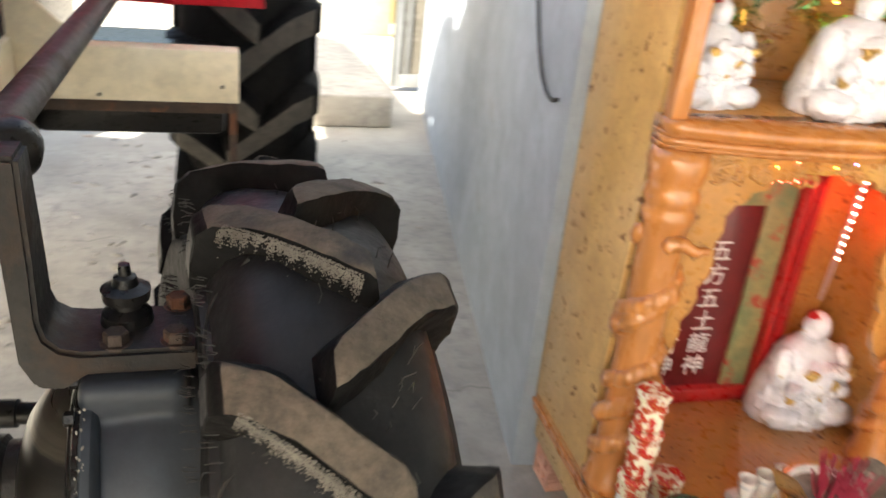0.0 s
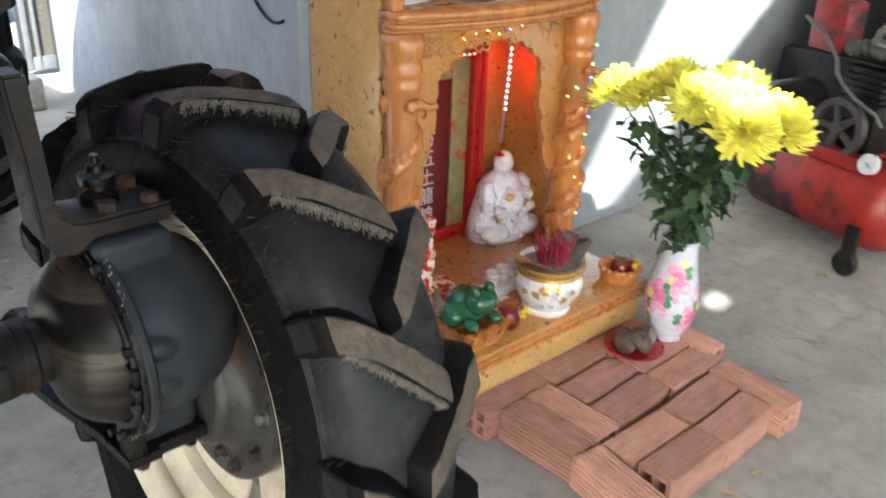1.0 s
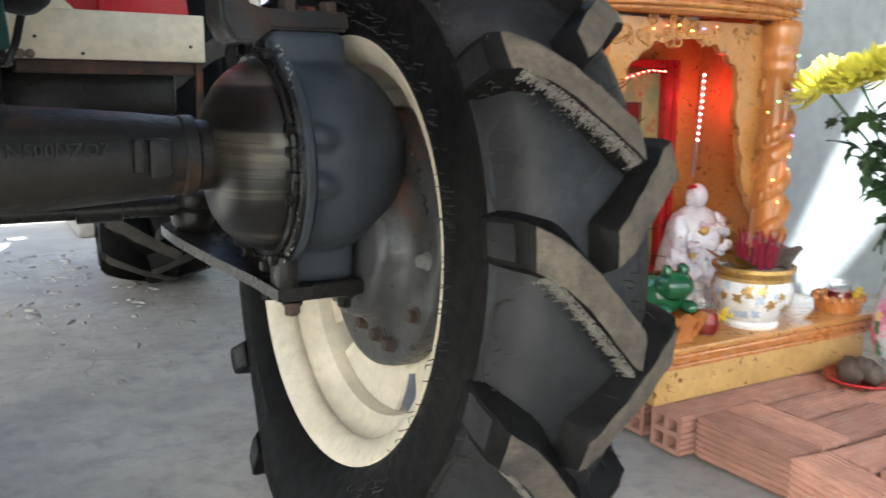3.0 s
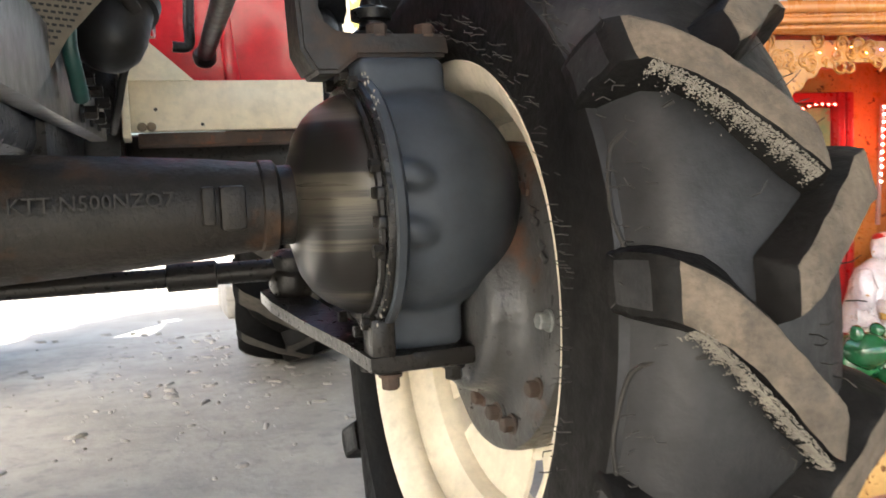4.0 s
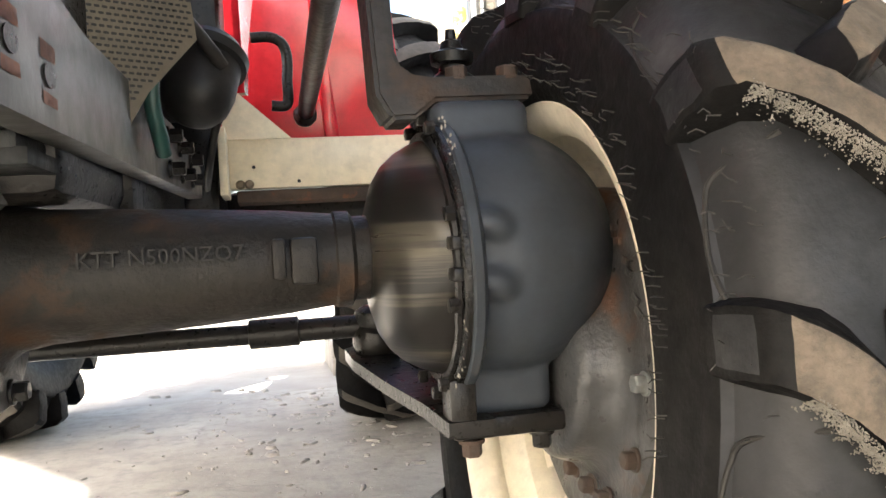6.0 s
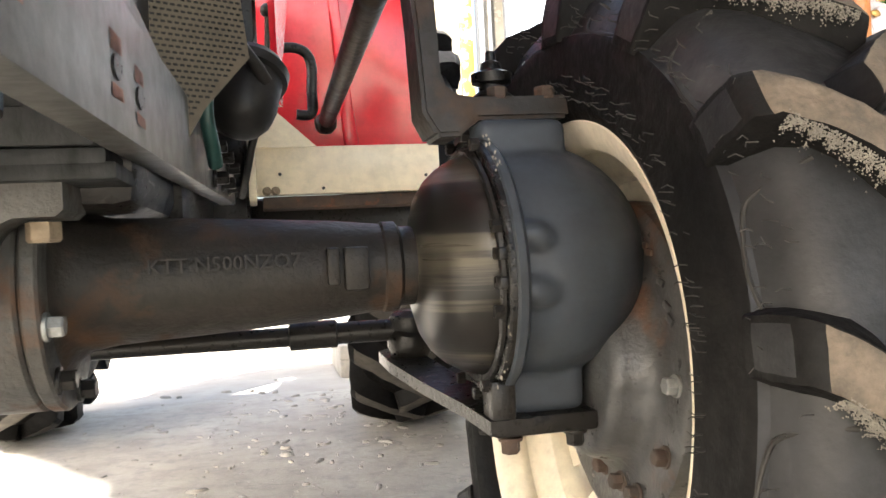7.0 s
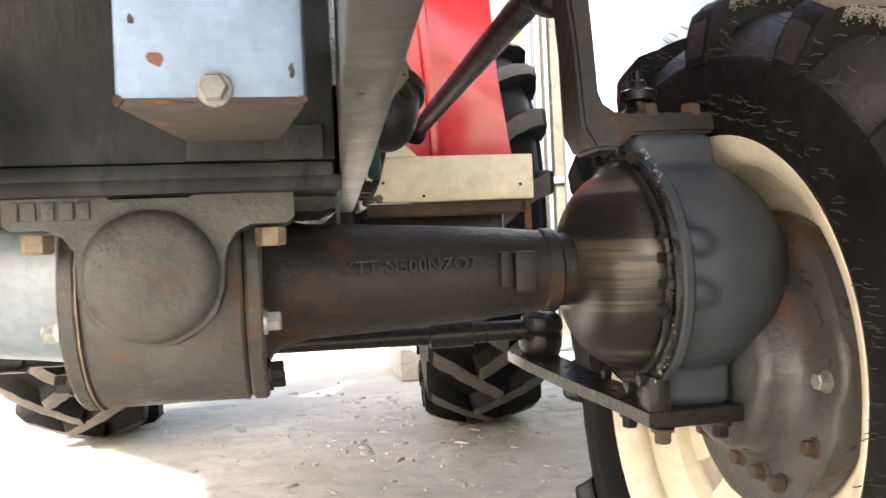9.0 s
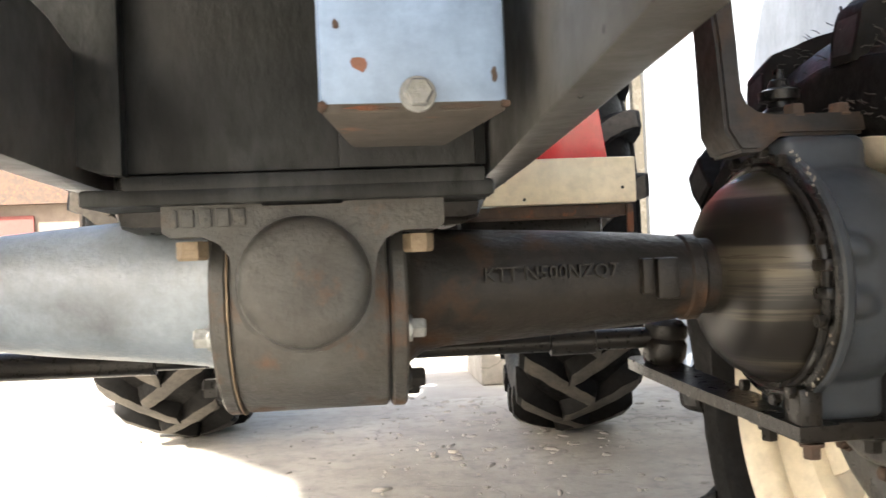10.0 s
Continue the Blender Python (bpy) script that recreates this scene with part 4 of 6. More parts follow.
bm.faces.new(rings[0][::-1])
bm.faces.new(rings[-1])
bmesh.ops.recalc_face_normals(bm, faces=bm.faces)
bmesh.ops.bevel(bm, geom=[e for e in bm.edges if e.is_manifold and e.calc_face_angle() > 1.0], offset=.004, segments=2, affect="EDGES")
bumper = part("front_bumper", bm, BLUE_RUST, tractor, "rounded front bumper, blue paint flaking to brown rust")
for x in (-.486, -.684):                # bars running back from the plate
    bm = bmesh.new()
    box(bm, x - .010, x + .010, .032, .115, .720, .783, bev=.003)
    part("bar", bm, BARE, bumper, "bare scuffed grey steel bar")
bm = bmesh.new()
box(bm, -.437, -.402, .100, .128, .782, .800, bev=.003)
part("stop_block", bm, ARM, bumper)
bm = bmesh.new()
rod(bm, (-.424, .062, .772), (-.404, .062, .772), .024, .024, 28, .003)
rod(bm, (-.404, .056, .774), (-.392, .056, .774), .014, .013, 20, .003)
part("tow_roller", bm, BARE, bumper, "worn steel tow roller")
for y in (.046, .084):
    hex_bolt(bumper, (-.446, y, .782), (-1, 0, .25), .0085, .020, BARE)
bm = bmesh.new()
box(bm, -.447, -.443, .040, .095, .745, .790, bev=.001)
part("washer_plate", bm, BLUE_RUST, bumper)
bm = bmesh.new()
strap_line = curve([(-.56, .150, .842), (-.47, .150, .842), (-.428, .150, .840), (-.412, .150, .830), (-.404, .148, .810), (-.392, .146, .783)], 5)
rings = []
for k, p in enumerate(strap_line):
    d = (strap_line[min(k + 1, len(strap_line) - 1)] - strap_line[max(k - 1, 0)]).normalized()
    up = Vector((-d.z, 0, d.x)) * .003
    rings.append([bm.verts.new(p + Vector((0, y, 0)) + up * u) for y, u in ((-.016, -1), (.016, -1), (.016, 1), (-.016, 1))])
for a, b in zip(rings, rings[1:]):
    for k in range(4):
        bm.faces.new((a[k], a[(k + 1) % 4], b[(k + 1) % 4], b[k]))
bm.faces.new(rings[0][::-1])
bm.faces.new(rings[-1])
bmesh.ops.recalc_face_normals(bm, faces=bm.faces)
part("hanger_strap", bm, BARE, bumper, "bent flat steel strap under the grille")
hex_bolt(bumper, (-.452, .142, .838), (0, 0, -1), .008, .012, RUSTY)
bm = bmesh.new()
box(bm, -.560, -.446, .128, .172, .8465, .852, bev=.002)
part("grille_bracket", bm, RUSTY, bumper, "rusty bracket under the grille")

# grille: a broad silver frame with a recessed bright lip, and thick slats
bm = bmesh.new()
box(bm, -.391, -.359, .157, .205, .850, 1.32, bev=.007, seg=3)
box(bm, -.811, -.779, .157, .205, .850, 1.32, bev=.007, seg=3)
box(bm, -.786, -.384, .158, .205, .850, .879, bev=.007, seg=3)
box(bm, -.786, -.384, .158, .205, 1.28, 1.32, bev=.007, seg=3)
grille = part("grille", bm, STEEL, tractor, "silver painted front grille with horizontal slats")
for x0 in (-.398, -.7795):
    bm = bmesh.new()
    box(bm, x0, x0 + .0075, .164, .200, .876, 1.285, bev=.003, seg=3)
    part("lip", bm, STEEL, grille, "bright inner lip of the grille frame")
for k in range(16):
    z = .900 + .0252 * k
    bm = bmesh.new()
    box(bm, -.772, -.398, .166, .186, z - .0085, z + .0085, bev=.0045, seg=3, m=Matrix.Translation((0, .176, z)) @ Matrix.Rotation(radians(-22), 4, "X") @ Matrix.Translation((0, -.176, -z)))
    part("slat", bm, STEEL, grille)
bm = bmesh.new()
box(bm, -.785, -.385, .207, .215, .870, 1.30)
part("screen", bm, BLACK, grille)

# hood sides and the red body behind
bm = bmesh.new()
box(bm, -.375, -.365, .205, 1.30, .98, 1.34, bev=.003)
box(bm, -.805, -.795, .205, 1.30, .98, 1.34, bev=.003)
box(bm, -.805, -.365, .205, 1.30, 1.34, 1.36, bev=.006)
part("hood", bm, RED, tractor, "red sheet metal hood")
bm = bmesh.new()
prism(bm, [(-.012, .806), (.012, .806), (.030, .88), (.16, 1.10), (.16, 1.36), (-.06, 1.36), (-.02, .95)], .010, Matrix.Translation((-.278, 1.161, 0)) @ Matrix.Rotation(radians(78), 4, "Z"))
bmesh.ops.recalc_face_normals(bm, faces=bm.faces)
part("hood_skirt", bm, RED, tractor)
# the last box is a plain filler added for the dark space beside the engine
for name, dims in (("engine_block", (-.76, -.42, .60, 1.9, .625, .98)), ("sump", (-.80, -.405, .90, 1.75, .60, .80)), ("gearbox", (-.70, -.46, 1.3, 2.5, .50, .80)), ("axle_casing", (-.34, .03, 1.72, 2.2, .575, .70)),
                   ("side_casing", (-.46, -.337, 1.52, 2.4, .55, .83)), ("fuel_pump", (-.44, -.31, 1.14, 1.40, .80, 1.10))):
    bm = bmesh.new()
    box(bm, *dims, bev=.02)
    part(name, bm, BLACK, tractor, "dark oily engine casing")

# radiator side screen, filter, hose and green pipe
scr = Matrix.Translation((-.323, .796, 0)) @ Matrix.Rotation(radians(30), 4, "Z") @ Matrix.Diagonal((-1, 1, 1, 1))
bm = bmesh.new()
prism(bm, [(.0, .797), (.010, .88), (.012, 1.05), (.28, 1.05), (.28, .68), (.085, .690), (.055, .738)], .004, scr)
bmesh.ops.recalc_face_normals(bm, faces=bm.faces)
screen = part("radiator_screen", bm, material("perforated brass screen", (0.13, 0.105, 0.072), (0.095, 0.078, 0.055), 12, .6, .3), tractor, "tan perforated radiator screen")
bm = bmesh.new()
for i in range(36):
    for j in range(56):
        u, z = .008 + i * .0075, .70 + j * .0062
        u += .0037 if j % 2 else 0
        if u < .006 + max(0.0, (.80 - z) * .93) or u > .274:
            continue
        vs = [bm.verts.new(scr @ Vector((u + a, -.0008, z + b))) for a, b in ((-.0027, -.0007), (-.002, -.0013), (.002, -.0013), (.0027, -.0007), (.0027, .0007), (.002, .0013), (-.002, .0013), (-.0027, .0007))]
        bm.faces.new(vs)
part("screen_slot", bm, BLACK, screen, flat=True, kind="stuff")
bm = bmesh.new()
lathe(bm, [(0, -.056), (.018, -.054), (.032, -.046), (.041, -.032), (.045, -.012), (.045, .028), (.051, .031), (.052, .044), (.044, .048), (.040, .060), (0, .062)], 40, along((.22, .45, .85), (-.332, .97, .785)))
part("oil_filter", bm, HOSE, tractor, "black canister filter")
bm = bmesh.new()
tube(bm, [(-.350, .90, .858), (-.330, .92, .836), (-.312, .93, .812), (-.304, .94, .800)], .009, 12)
part("metal_pipe", bm, ARM, tractor)
bm = bmesh.new()
tube(bm, curve([(-.371, .80, .765), (-.372, .80, .735), (-.3675, .815, .70), (-.366, .83, .684)]), .0085, 12)
part("drain_pipe", bm, GREEN_PIPE, tractor, "green drain pipe")
bm = bmesh.new()
tube(bm, curve([(-.295, 1.05, .835), (-.300, 1.08, .79), (-.322, 1.10, .75), (-.335, 1.12, .70), (-.345, 1.2, .672)]), .006, 10)
part("hose", bm, HOSE, tractor)

# cream step box with its gusset
bm = bmesh.new()
box(bm, -.322, .052, 1.55, 1.60, .694, .790, bev=.003)
box(bm, -.336, -.322, 1.44, 1.60, .676, .80, bev=.002)
prism(bm, [(-.330, .789), (-.20, .789), (-.315, .895), (-.330, .90)], .006, Matrix.Translation((0, 1.545, 0)))
bmesh.ops.recalc_face_normals(bm, faces=bm.faces)
step = part("step_box", bm, CREAM, tractor, "cream painted sheet metal step box with scuffs")
bm = bmesh.new()
box(bm, -.31, .050, 1.57, 1.70, .668, .692, bev=.003)
box(bm, .034, .048, 1.56, 1.572, .56, .69, bev=.002)
part("step_bracket", bm, RUSTY, step)
for x, z in ((-.285, .702), (-.302, .702)):
    hex_bolt(step, (x, 1.55, z), (0, -1, 0), .007, .012, TAN_BOLT)
for x, z in ((-.275, .735), (.022, .725), (-.19, .705)):
    bm = bmesh.new()
    lathe(bm, [(0, 0), (.0035, 0), (.0035, .002), (0, .002)], 10, along((0, -1, 0), (x, 1.55, z)))
    part("rivet_hole", bm, BLACK, step)

# red footwell panel and rear fender
bm = bmesh.new()
prism(bm, [(-.34, .80), (.122, .80), (.085, 1.05), (.06, 1.55), (-.34, 1.55)], .02, Matrix.Translation((0, 1.95, 0)), bev=.004)
prism(bm, [(-.10, .80), (-.06, .80), (-.09, 1.05), (-.12, 1.55), (-.15, 1.55)], .03, Matrix.Translation((0, 1.93, 0)), bev=.012)
bmesh.ops.recalc_face_normals(bm, faces=bm.faces)
part("fender", bm, RED, tractor, "glossy red fender panel")
bm = bmesh.new()
box(bm, -.42, -.33, 1.75, 1.85, .80, 1.22, bev=.01)
for k in range(5):
    box(bm, -.415, -.335, 1.743, 1.75, .84 + k * .07, .86 + k * .07, bev=.002)
part("dash_panel", bm, RED, tractor)
bm = bmesh.new()
tube(bm, curve([(-0.267, 1.63, 1.005), (-0.231, 1.63, 1.007), (-0.206, 1.63, 0.995), (-0.196, 1.63, 0.966), (-0.198, 1.63, 0.915), (-0.201, 1.63, 0.869), (-0.232, 1.63, 0.867)]), .011, 12)
part("pitman_arm", bm, BLACK, tractor)
bm = bmesh.new()
tube(bm, [(-.285, 1.72, 1.0), (-.28, 1.72, 1.10)], .006, 8)
bmesh.ops.create_uvsphere(bm, u_segments=14, v_segments=10, radius=.016, matrix=Matrix.Translation((-.28, 1.72, 1.11)))
part("gear_lever", bm, BLACK, tractor)


# ---- the altar ----
WOOD = material("orange lacquered wood", (0.50, 0.20, 0.055), (0.42, 0.155, 0.040), 6, 0.28, bump=0.06, bump_scale=40, stretch=(1, 1, 0.25), coat=0.5)
BURL = material("speckled yellow veneer", (0.58, 0.37, 0.14), (0.50, 0.30, 0.10), 9, 0.32, bump=0.03, spots=(0.17, 0.075, 0.022), spot_scale=48, spot_at=0.605, spot_soft=0.04, coat=0.4)
BURL_DARK = material("speckled orange veneer", (0.50, 0.24, 0.065), (0.44, 0.20, 0.05), 9, 0.3, bump=0.03, spots=(0.13, 0.045, 0.015), spot_scale=48, spot_at=0.605, spot_soft=0.04, coat=0.4)
RED_LACQUER = material("red lacquer", (0.40, 0.012, 0.015), (0.32, 0.010, 0.012), 8, 0.3, bump=0.03, coat=0.4)
PORCELAIN = material("white porcelain", (0.78, 0.77, 0.80), (0.62, 0.62, 0.70), 26, 0.14, bump=0.5, bump_scale=70, spots=(0.42, 0.24, 0.07), spot_scale=38, spot_at=0.665, spot_soft=0.03, spot_rough=0.25, coat=0.5)
WHITE_GLAZE = material("white glaze", (0.80, 0.79, 0.77), (0.76, 0.75, 0.74), 12, 0.12, bump=0.0, coat=0.5)
GOLD_GLAZE = material("gold band", (0.55, 0.36, 0.12), (0.45, 0.27, 0.08), 20, 0.3, 0.5, bump=0.05)
JADE = material("green glaze", (0.010, 0.075, 0.026), (0.025, 0.13, 0.05), 14, 0.15, bump=0.1, bump_scale=50, coat=0.5)
INCENSE = material("incense stub", (0.28, 0.008, 0.035), (0.20, 0.006, 0.03), 40, 0.8, bump=0.1)
ASH = material("ash", (0.30, 0.27, 0.23), (0.20, 0.18, 0.15), 60, 0.95, bump=0.6, bump_scale=200)
WAX = material("red wax", (0.36, 0.010, 0.010), (0.26, 0.008, 0.008), 20, 0.3, bump=0.02)
YELLOW = material("yellow ribbon", (0.80, 0.62, 0.05), (0.70, 0.50, 0.03), 30, 0.45, bump=0.05)
PETAL = material("chrysanthemum petal", (0.88, 0.85, 0.16), (0.86, 0.79, 0.09), 30, 0.6, bump=0.05)
LEAF = material("leaf", (0.028, 0.062, 0.021), (0.05, 0.10, 0.034), 25, 0.5, bump=0.15, bump_scale=90)
STEM = material("stem", (0.07, 0.15, 0.045), (0.05, 0.11, 0.035), 20, 0.5)
LED = glowing("red led", (1.0, 0.03, 0.02), 14.0)
LED_WARM = glowing("pale led", (1.0, 0.45, 0.35), 5.0)
GLASS = glassy("clear glass", (0.95, 0.96, 0.95))

AX = Matrix.Translation((0.922, 0.742, 0)) @ Matrix.Rotation(radians(-1), 4, "Z")
TALL = Matrix.Translation((0, 0, .19)) @ Matrix.Diagonal((1, 1, 1.085, 1)) @ Matrix.Translation((0, 0, -.19))
altar = thing("altar_cabinet", (0.922, 0.742, 0), "orange lacquered wooden household altar with carved dragon posts, on the floor", "altar", turn=Matrix.Rotation(radians(-1), 4, "Z") @ TALL)
HW = 0.307
bm = bmesh.new()
box(bm, -HW + .012, HW - .012, .012, .545, .0915, .165, bev=.003)
part("plinth", bm, BURL, altar, "speckled yellow veneer plinth")
bm = bmesh.new()
box(bm, -HW, HW, .0, .545, .178, .190, bev=.004)
part("ledge", bm, BURL_DARK, altar, "polished orange offering ledge")
for k, (g, z0, z1) in enumerate(((-.004, .170, .1795), (.004, .162, .171), (.0, .154, .163))):
    bm = bmesh.new()
    box(bm, -HW - .002 + g, HW + .002 - g, -.002 + g, .545, z0, z1, bev=.003)
    part("moulding", bm, WOOD, altar)

FY = .265                                  # front of the cabinet
bm = bmesh.new()
box(bm, -HW, -HW + .014, FY + .031, .545, .190, 1.026, bev=.002)
part("side_panel", bm, BURL, altar, "speckled yellow veneer side")
bm = bmesh.new()
box(bm, HW - .014, HW, FY + .031, .545, .190, 1.026, bev=.002)
part("side_panel", bm, BURL_DARK, altar)
bm = bmesh.new()
box(bm, -HW + .014, HW - .014, .530, .545, .190, .76)
part("back_panel", bm, BURL_DARK, altar)


WAVE = [(-.012, .36), (.0, .36), (.012, .372), (.022, .395), (.034, .405), (.046, .432), (.050, .455), (.046, .475), (.060, .492), (.067, .515), (.062, .532), (.076, .548), (.080, .575), (.074, .60),
        (.083, .622), (.081, .645), (.092, .662), (.108, .666), (.118, .682), (.138, .686), (.152, .702), (.178, .699), (.200, .711), (.234, .709)]


def scallop_front():
    """Front board round a wavy arched opening, both halves alike."""
    bm = bmesh.new()
    half = [(-(HW - .066) + w, z) for w, z in WAVE]
    full = half + [(-x, z) for x, z in reversed(half[:-1])]
    prism(bm, full + [(HW - .054, .745), (-HW + .054, .745)], .018, Matrix.Translation((0, FY + .020, 0)))
    bm.normal_update()
    bmesh.ops.triangulate(bm, faces=[fc for fc in bm.faces if len(fc.verts) > 4])
    bmesh.ops.recalc_face_normals(bm, faces=bm.faces)
    return bm


part("front_board", scallop_front(), BURL_DARK, altar, "scalloped carved front board")
for s in (-1, 1):
    # carved dragon post
    bm = bmesh.new()
    px, py = s * (HW - .036), FY + .006
    lathe(bm, [(0, .19), (.044, .19), (.046, .205), (.040, .215), (.038, .235), (.0345, .26), (.0345, .63), (.036, .645), (.040, .652), (.041, .662), (.037, .668), (.040, .676), (.043, .684), (.041, .694), (.038, .700), (.043, .712), (.046, .735), (.042, .752), (0, .752)],
          36, Matrix.Translation((px, py, 0)))
    post = part("post", bm, WOOD, altar, "turned orange wooden post")
    bm = bmesh.new()
    pts, rs = [], []
    for i in range(90):
        u = i / 89
        a = u * math.pi * 4.6 + (0 if s < 0 else 1)
        r = .034 + .004 * math.sin(u * 40)
        pts.append((px + r * math.cos(a), py + r * math.sin(a), .25 + .36 * u))
        rs.append(.0085 + .011 * math.sin(math.pi * min(1, u * 1.1)) + .0015 * math.sin(u * 120))
    tube(bm, pts, rs, 10)
    for i in range(60):
        u = i / 59
        a = u * math.pi * 4.6 * 1.37 + 2
        c = Vector((px + .0375 * math.cos(a), py + .0375 * math.sin(a), .245 + .38 * u))
        r0 = bmesh.ops.create_icosphere(bm, subdivisions=2, radius=.0105)
        for v in r0["verts"]:
            v.co = Vector((v.co.x, v.co.y, v.co.z * 1.5)) + c
    hx, hy = px + .012, py - .040
    for k in range(7):
        bmesh.ops.create_icosphere(bm, subdivisions=2, radius=.013 - .0008 * k, matrix=Matrix.Translation((hx - .020 + .008 * k * (1), hy - .003 * k, .624 + .004 * math.sin(k))))
    roughen(bm, 90, .003, 3 + s)
    lathe(bm, [(0, .24), (.033, .24), (.033, .62), (0, .62)], 24, Matrix.Translation((px, py, 0)))
    carving = part("dragon_carving", bm, WOOD, post, "carved dragon coiling up the post")
    skin = carving.modifiers.new("carved_skin", "REMESH")
    skin.mode, skin.voxel_size, skin.use_smooth_shade = "VOXEL", .0026, True

# carved frieze: raised scrolls and cloud curls on the front board
crv = random.Random(11)
for k in range(34):
    bm = bmesh.new()
    x = -HW + .085 + (2 * HW - .17) * crv.random()
    z = .700 + .045 * crv.random()
    turns, size = crv.uniform(.8, 1.5), crv.uniform(.008, .018)
    a0 = crv.uniform(0, 6.3)
    pts = [(x + size * (1 - u * .75) * math.cos(a0 + u * turns * 6.28), FY + .0195, z + size * (1 - u * .75) * math.sin(a0 + u * turns * 6.28)) for u in (i / 14 for i in range(15))]
    tube(bm, pts, [.0022 + .0012 * math.sin(math.pi * i / 14) for i in range(15)], 6)
    part("scroll", bm, BURL_DARK, altar)

# bow-fronted upper shelf with mouldings and the case above it
def bow(bm, z0, z1, out, back=FY + .03, wide=HW + .004):
    n = 24
    pts = [(-wide + 2 * wide * i / n, FY - .012 - out - .055 * (1 - (2 * i / n - 1) ** 2)) for i in range(n + 1)] + [(wide, back), (-wide, back)]
    a = [bm.verts.new((x, y, z0)) for x, y in pts]
    b = [bm.verts.new((x, y, z1)) for x, y in pts]
    bm.faces.new(a[::-1])
    bm.faces.new(b)
    for i in range(len(a)):
        j = (i + 1) % len(a)
        bm.faces.new((a[i], a[j], b[j], b[i]))
    return bm


for z0, z1, o in ((.752, .760, -.010), (.760, .770, .002), (.770, .776, -.004), (.776, .792, .008)):
    part("shelf_moulding", bow(bmesh.new(), z0, z1, o), WOOD, altar)
for z0, z1, o in ((1.000, 1.010, -.004), (1.010, 1.026, .008)):
    part("top_moulding", bow(bmesh.new(), z0, z1, o), WOOD, altar)
for s in (-1, 1):
    bm = bmesh.new()
    box(bm, s * (HW - .012) - .014, s * (HW - .012) + .014, FY - .012, FY + .016, .792, 1.0, bev=.004)
    part("case_post", bm, WOOD, altar)
for name, z0, z1 in (("shelf_board", .776, .792), ("top_board", 1.010, 1.026)):
    bm = bmesh.new()
    box(bm, -HW + .0145, HW - .0145, FY + .0305, .5325, z0, z1, bev=.001)
    part(name, bm, BURL_DARK, altar)
bm = bmesh.new()
box(bm, -HW + .0145, HW - .0145, .533, .545, .792, 1.010)
part("case_back", bm, BURL_DARK, altar)

# inscribed red board leaning in the niche, with a red frame beside it
board = thing("inscribed_tablet", (0, 0, 0), "red lacquer tablet with white brushed characters in the altar niche", "tablet", turn=AX @ Matrix.Translation((.062, -.025, .190)) @ Matrix.Diagonal((1.04, 1, 1.06, 1)))
bm = bmesh.new()
box(bm, -.215, .075, .520, .532, .0, .44, bev=.003)
part("panel", bm, material("dark red lacquer", (0.15, 0.010, 0.012), (0.11, 0.008, 0.010), 8, 0.35, bump=0.05, coat=0.3), board, "dark red inscribed panel")
INK = material("white brush paint", (0.75, 0.72, 0.70), (0.65, 0.60, 0.58), 60, 0.6, bump=0.05)
for x, col in ((-.128, "\u524d\u5f8c\u5730\u4e3b\u8ca1\u795e"), (-.062, "\u4e94\u65b9\u4e94\u571f\u9f8d\u795e")):
    for k, ch in enumerate(col):
        lettering("character", ch, .046, Matrix.Translation((x, .5185, .300 - .048 * k)) @ FRONT, INK, board, .0008)
bm = bmesh.new()
for x in (-.222, .074, .096):
    box(bm, x - .009, x + .009, .495, .540, .0, .50, bev=.004)
box(bm, -.231, .105, .500, .540, .0, .030, bev=.004)
box(bm, -.231, .105, .505, .540, .48, .50, bev=.004)
part("frame", bm, RED_LACQUER, board)
bm = bmesh.new()
box(bm, .005, .060, .512, .521, .03, .47, bev=.002)
box(bm, -.20, .005, .512, .521, .405, .47, bev=.002)
part("painted_strip", bm, material("painted paper", (0.30, 0.24, 0.10), (0.10, 0.16, 0.08), 14, .5, bump=.02, spots=(.35, .05, .03), spot_scale=12, spot_at=.55), board, "colourful painted border strip")

# led strips
strip = thing("led_strip", (0, 0, 0), "lit red LED tube hanging from the niche top", "light strip", turn=AX)
bm = bmesh.new()
tube(bm, [(.222, .447, .690), (.208, .447, .440)], .0045, 8)
part("tube", bm, material("clear sleeve", (.55, .35, .33), (.45, .3, .28), 20, .3), strip)
for k in range(11):
    bm = bmesh.new()
    u = k / 10
    bmesh.ops.create_icosphere(bm, subdivisions=1, radius=.0031, matrix=Matrix.Translation((.2218 - .0088 * u, .4425, .685 - .155 * u)))
    part("lamp", bm, LED_WARM, strip)
lamp = new("niche_light", bpy.data.lights.new("niche_light", "POINT"))
lamp.data.energy, lamp.data.color, lamp.data.shadow_soft_size = 0.08, (1.0, 0.03, 0.02), 0.02
lamp.location = AX @ Vector((.235, .44, .64))
string = thing("fairy_lights", (0, 0, 0), "string of small coloured lights draped on the altar", "fairy lights", turn=AX)
bm = bmesh.new()
pts = [(-.13 + .016 * k, .43, .665 + .004 * math.sin(k * .8) + .0022 * k) for k in range(14)]
tube(bm, pts, .0012, 5)
part("wire", bm, HOSE, string)
for p in pts:
    bm = bmesh.new()
    bmesh.ops.create_icosphere(bm, subdivisions=1, radius=.0026, matrix=Matrix.Translation(Vector(p) + Vector((0, -.003, 0))))
    part("bulb", bm, LED, string)
cols = [glowing("led " + nme, c, 8.0) for nme, c in (("amber", (1, .45, .05)), ("green", (.1, 1, .25)), ("blue", (.3, .15, 1)), ("red", (1, .1, .05)))]
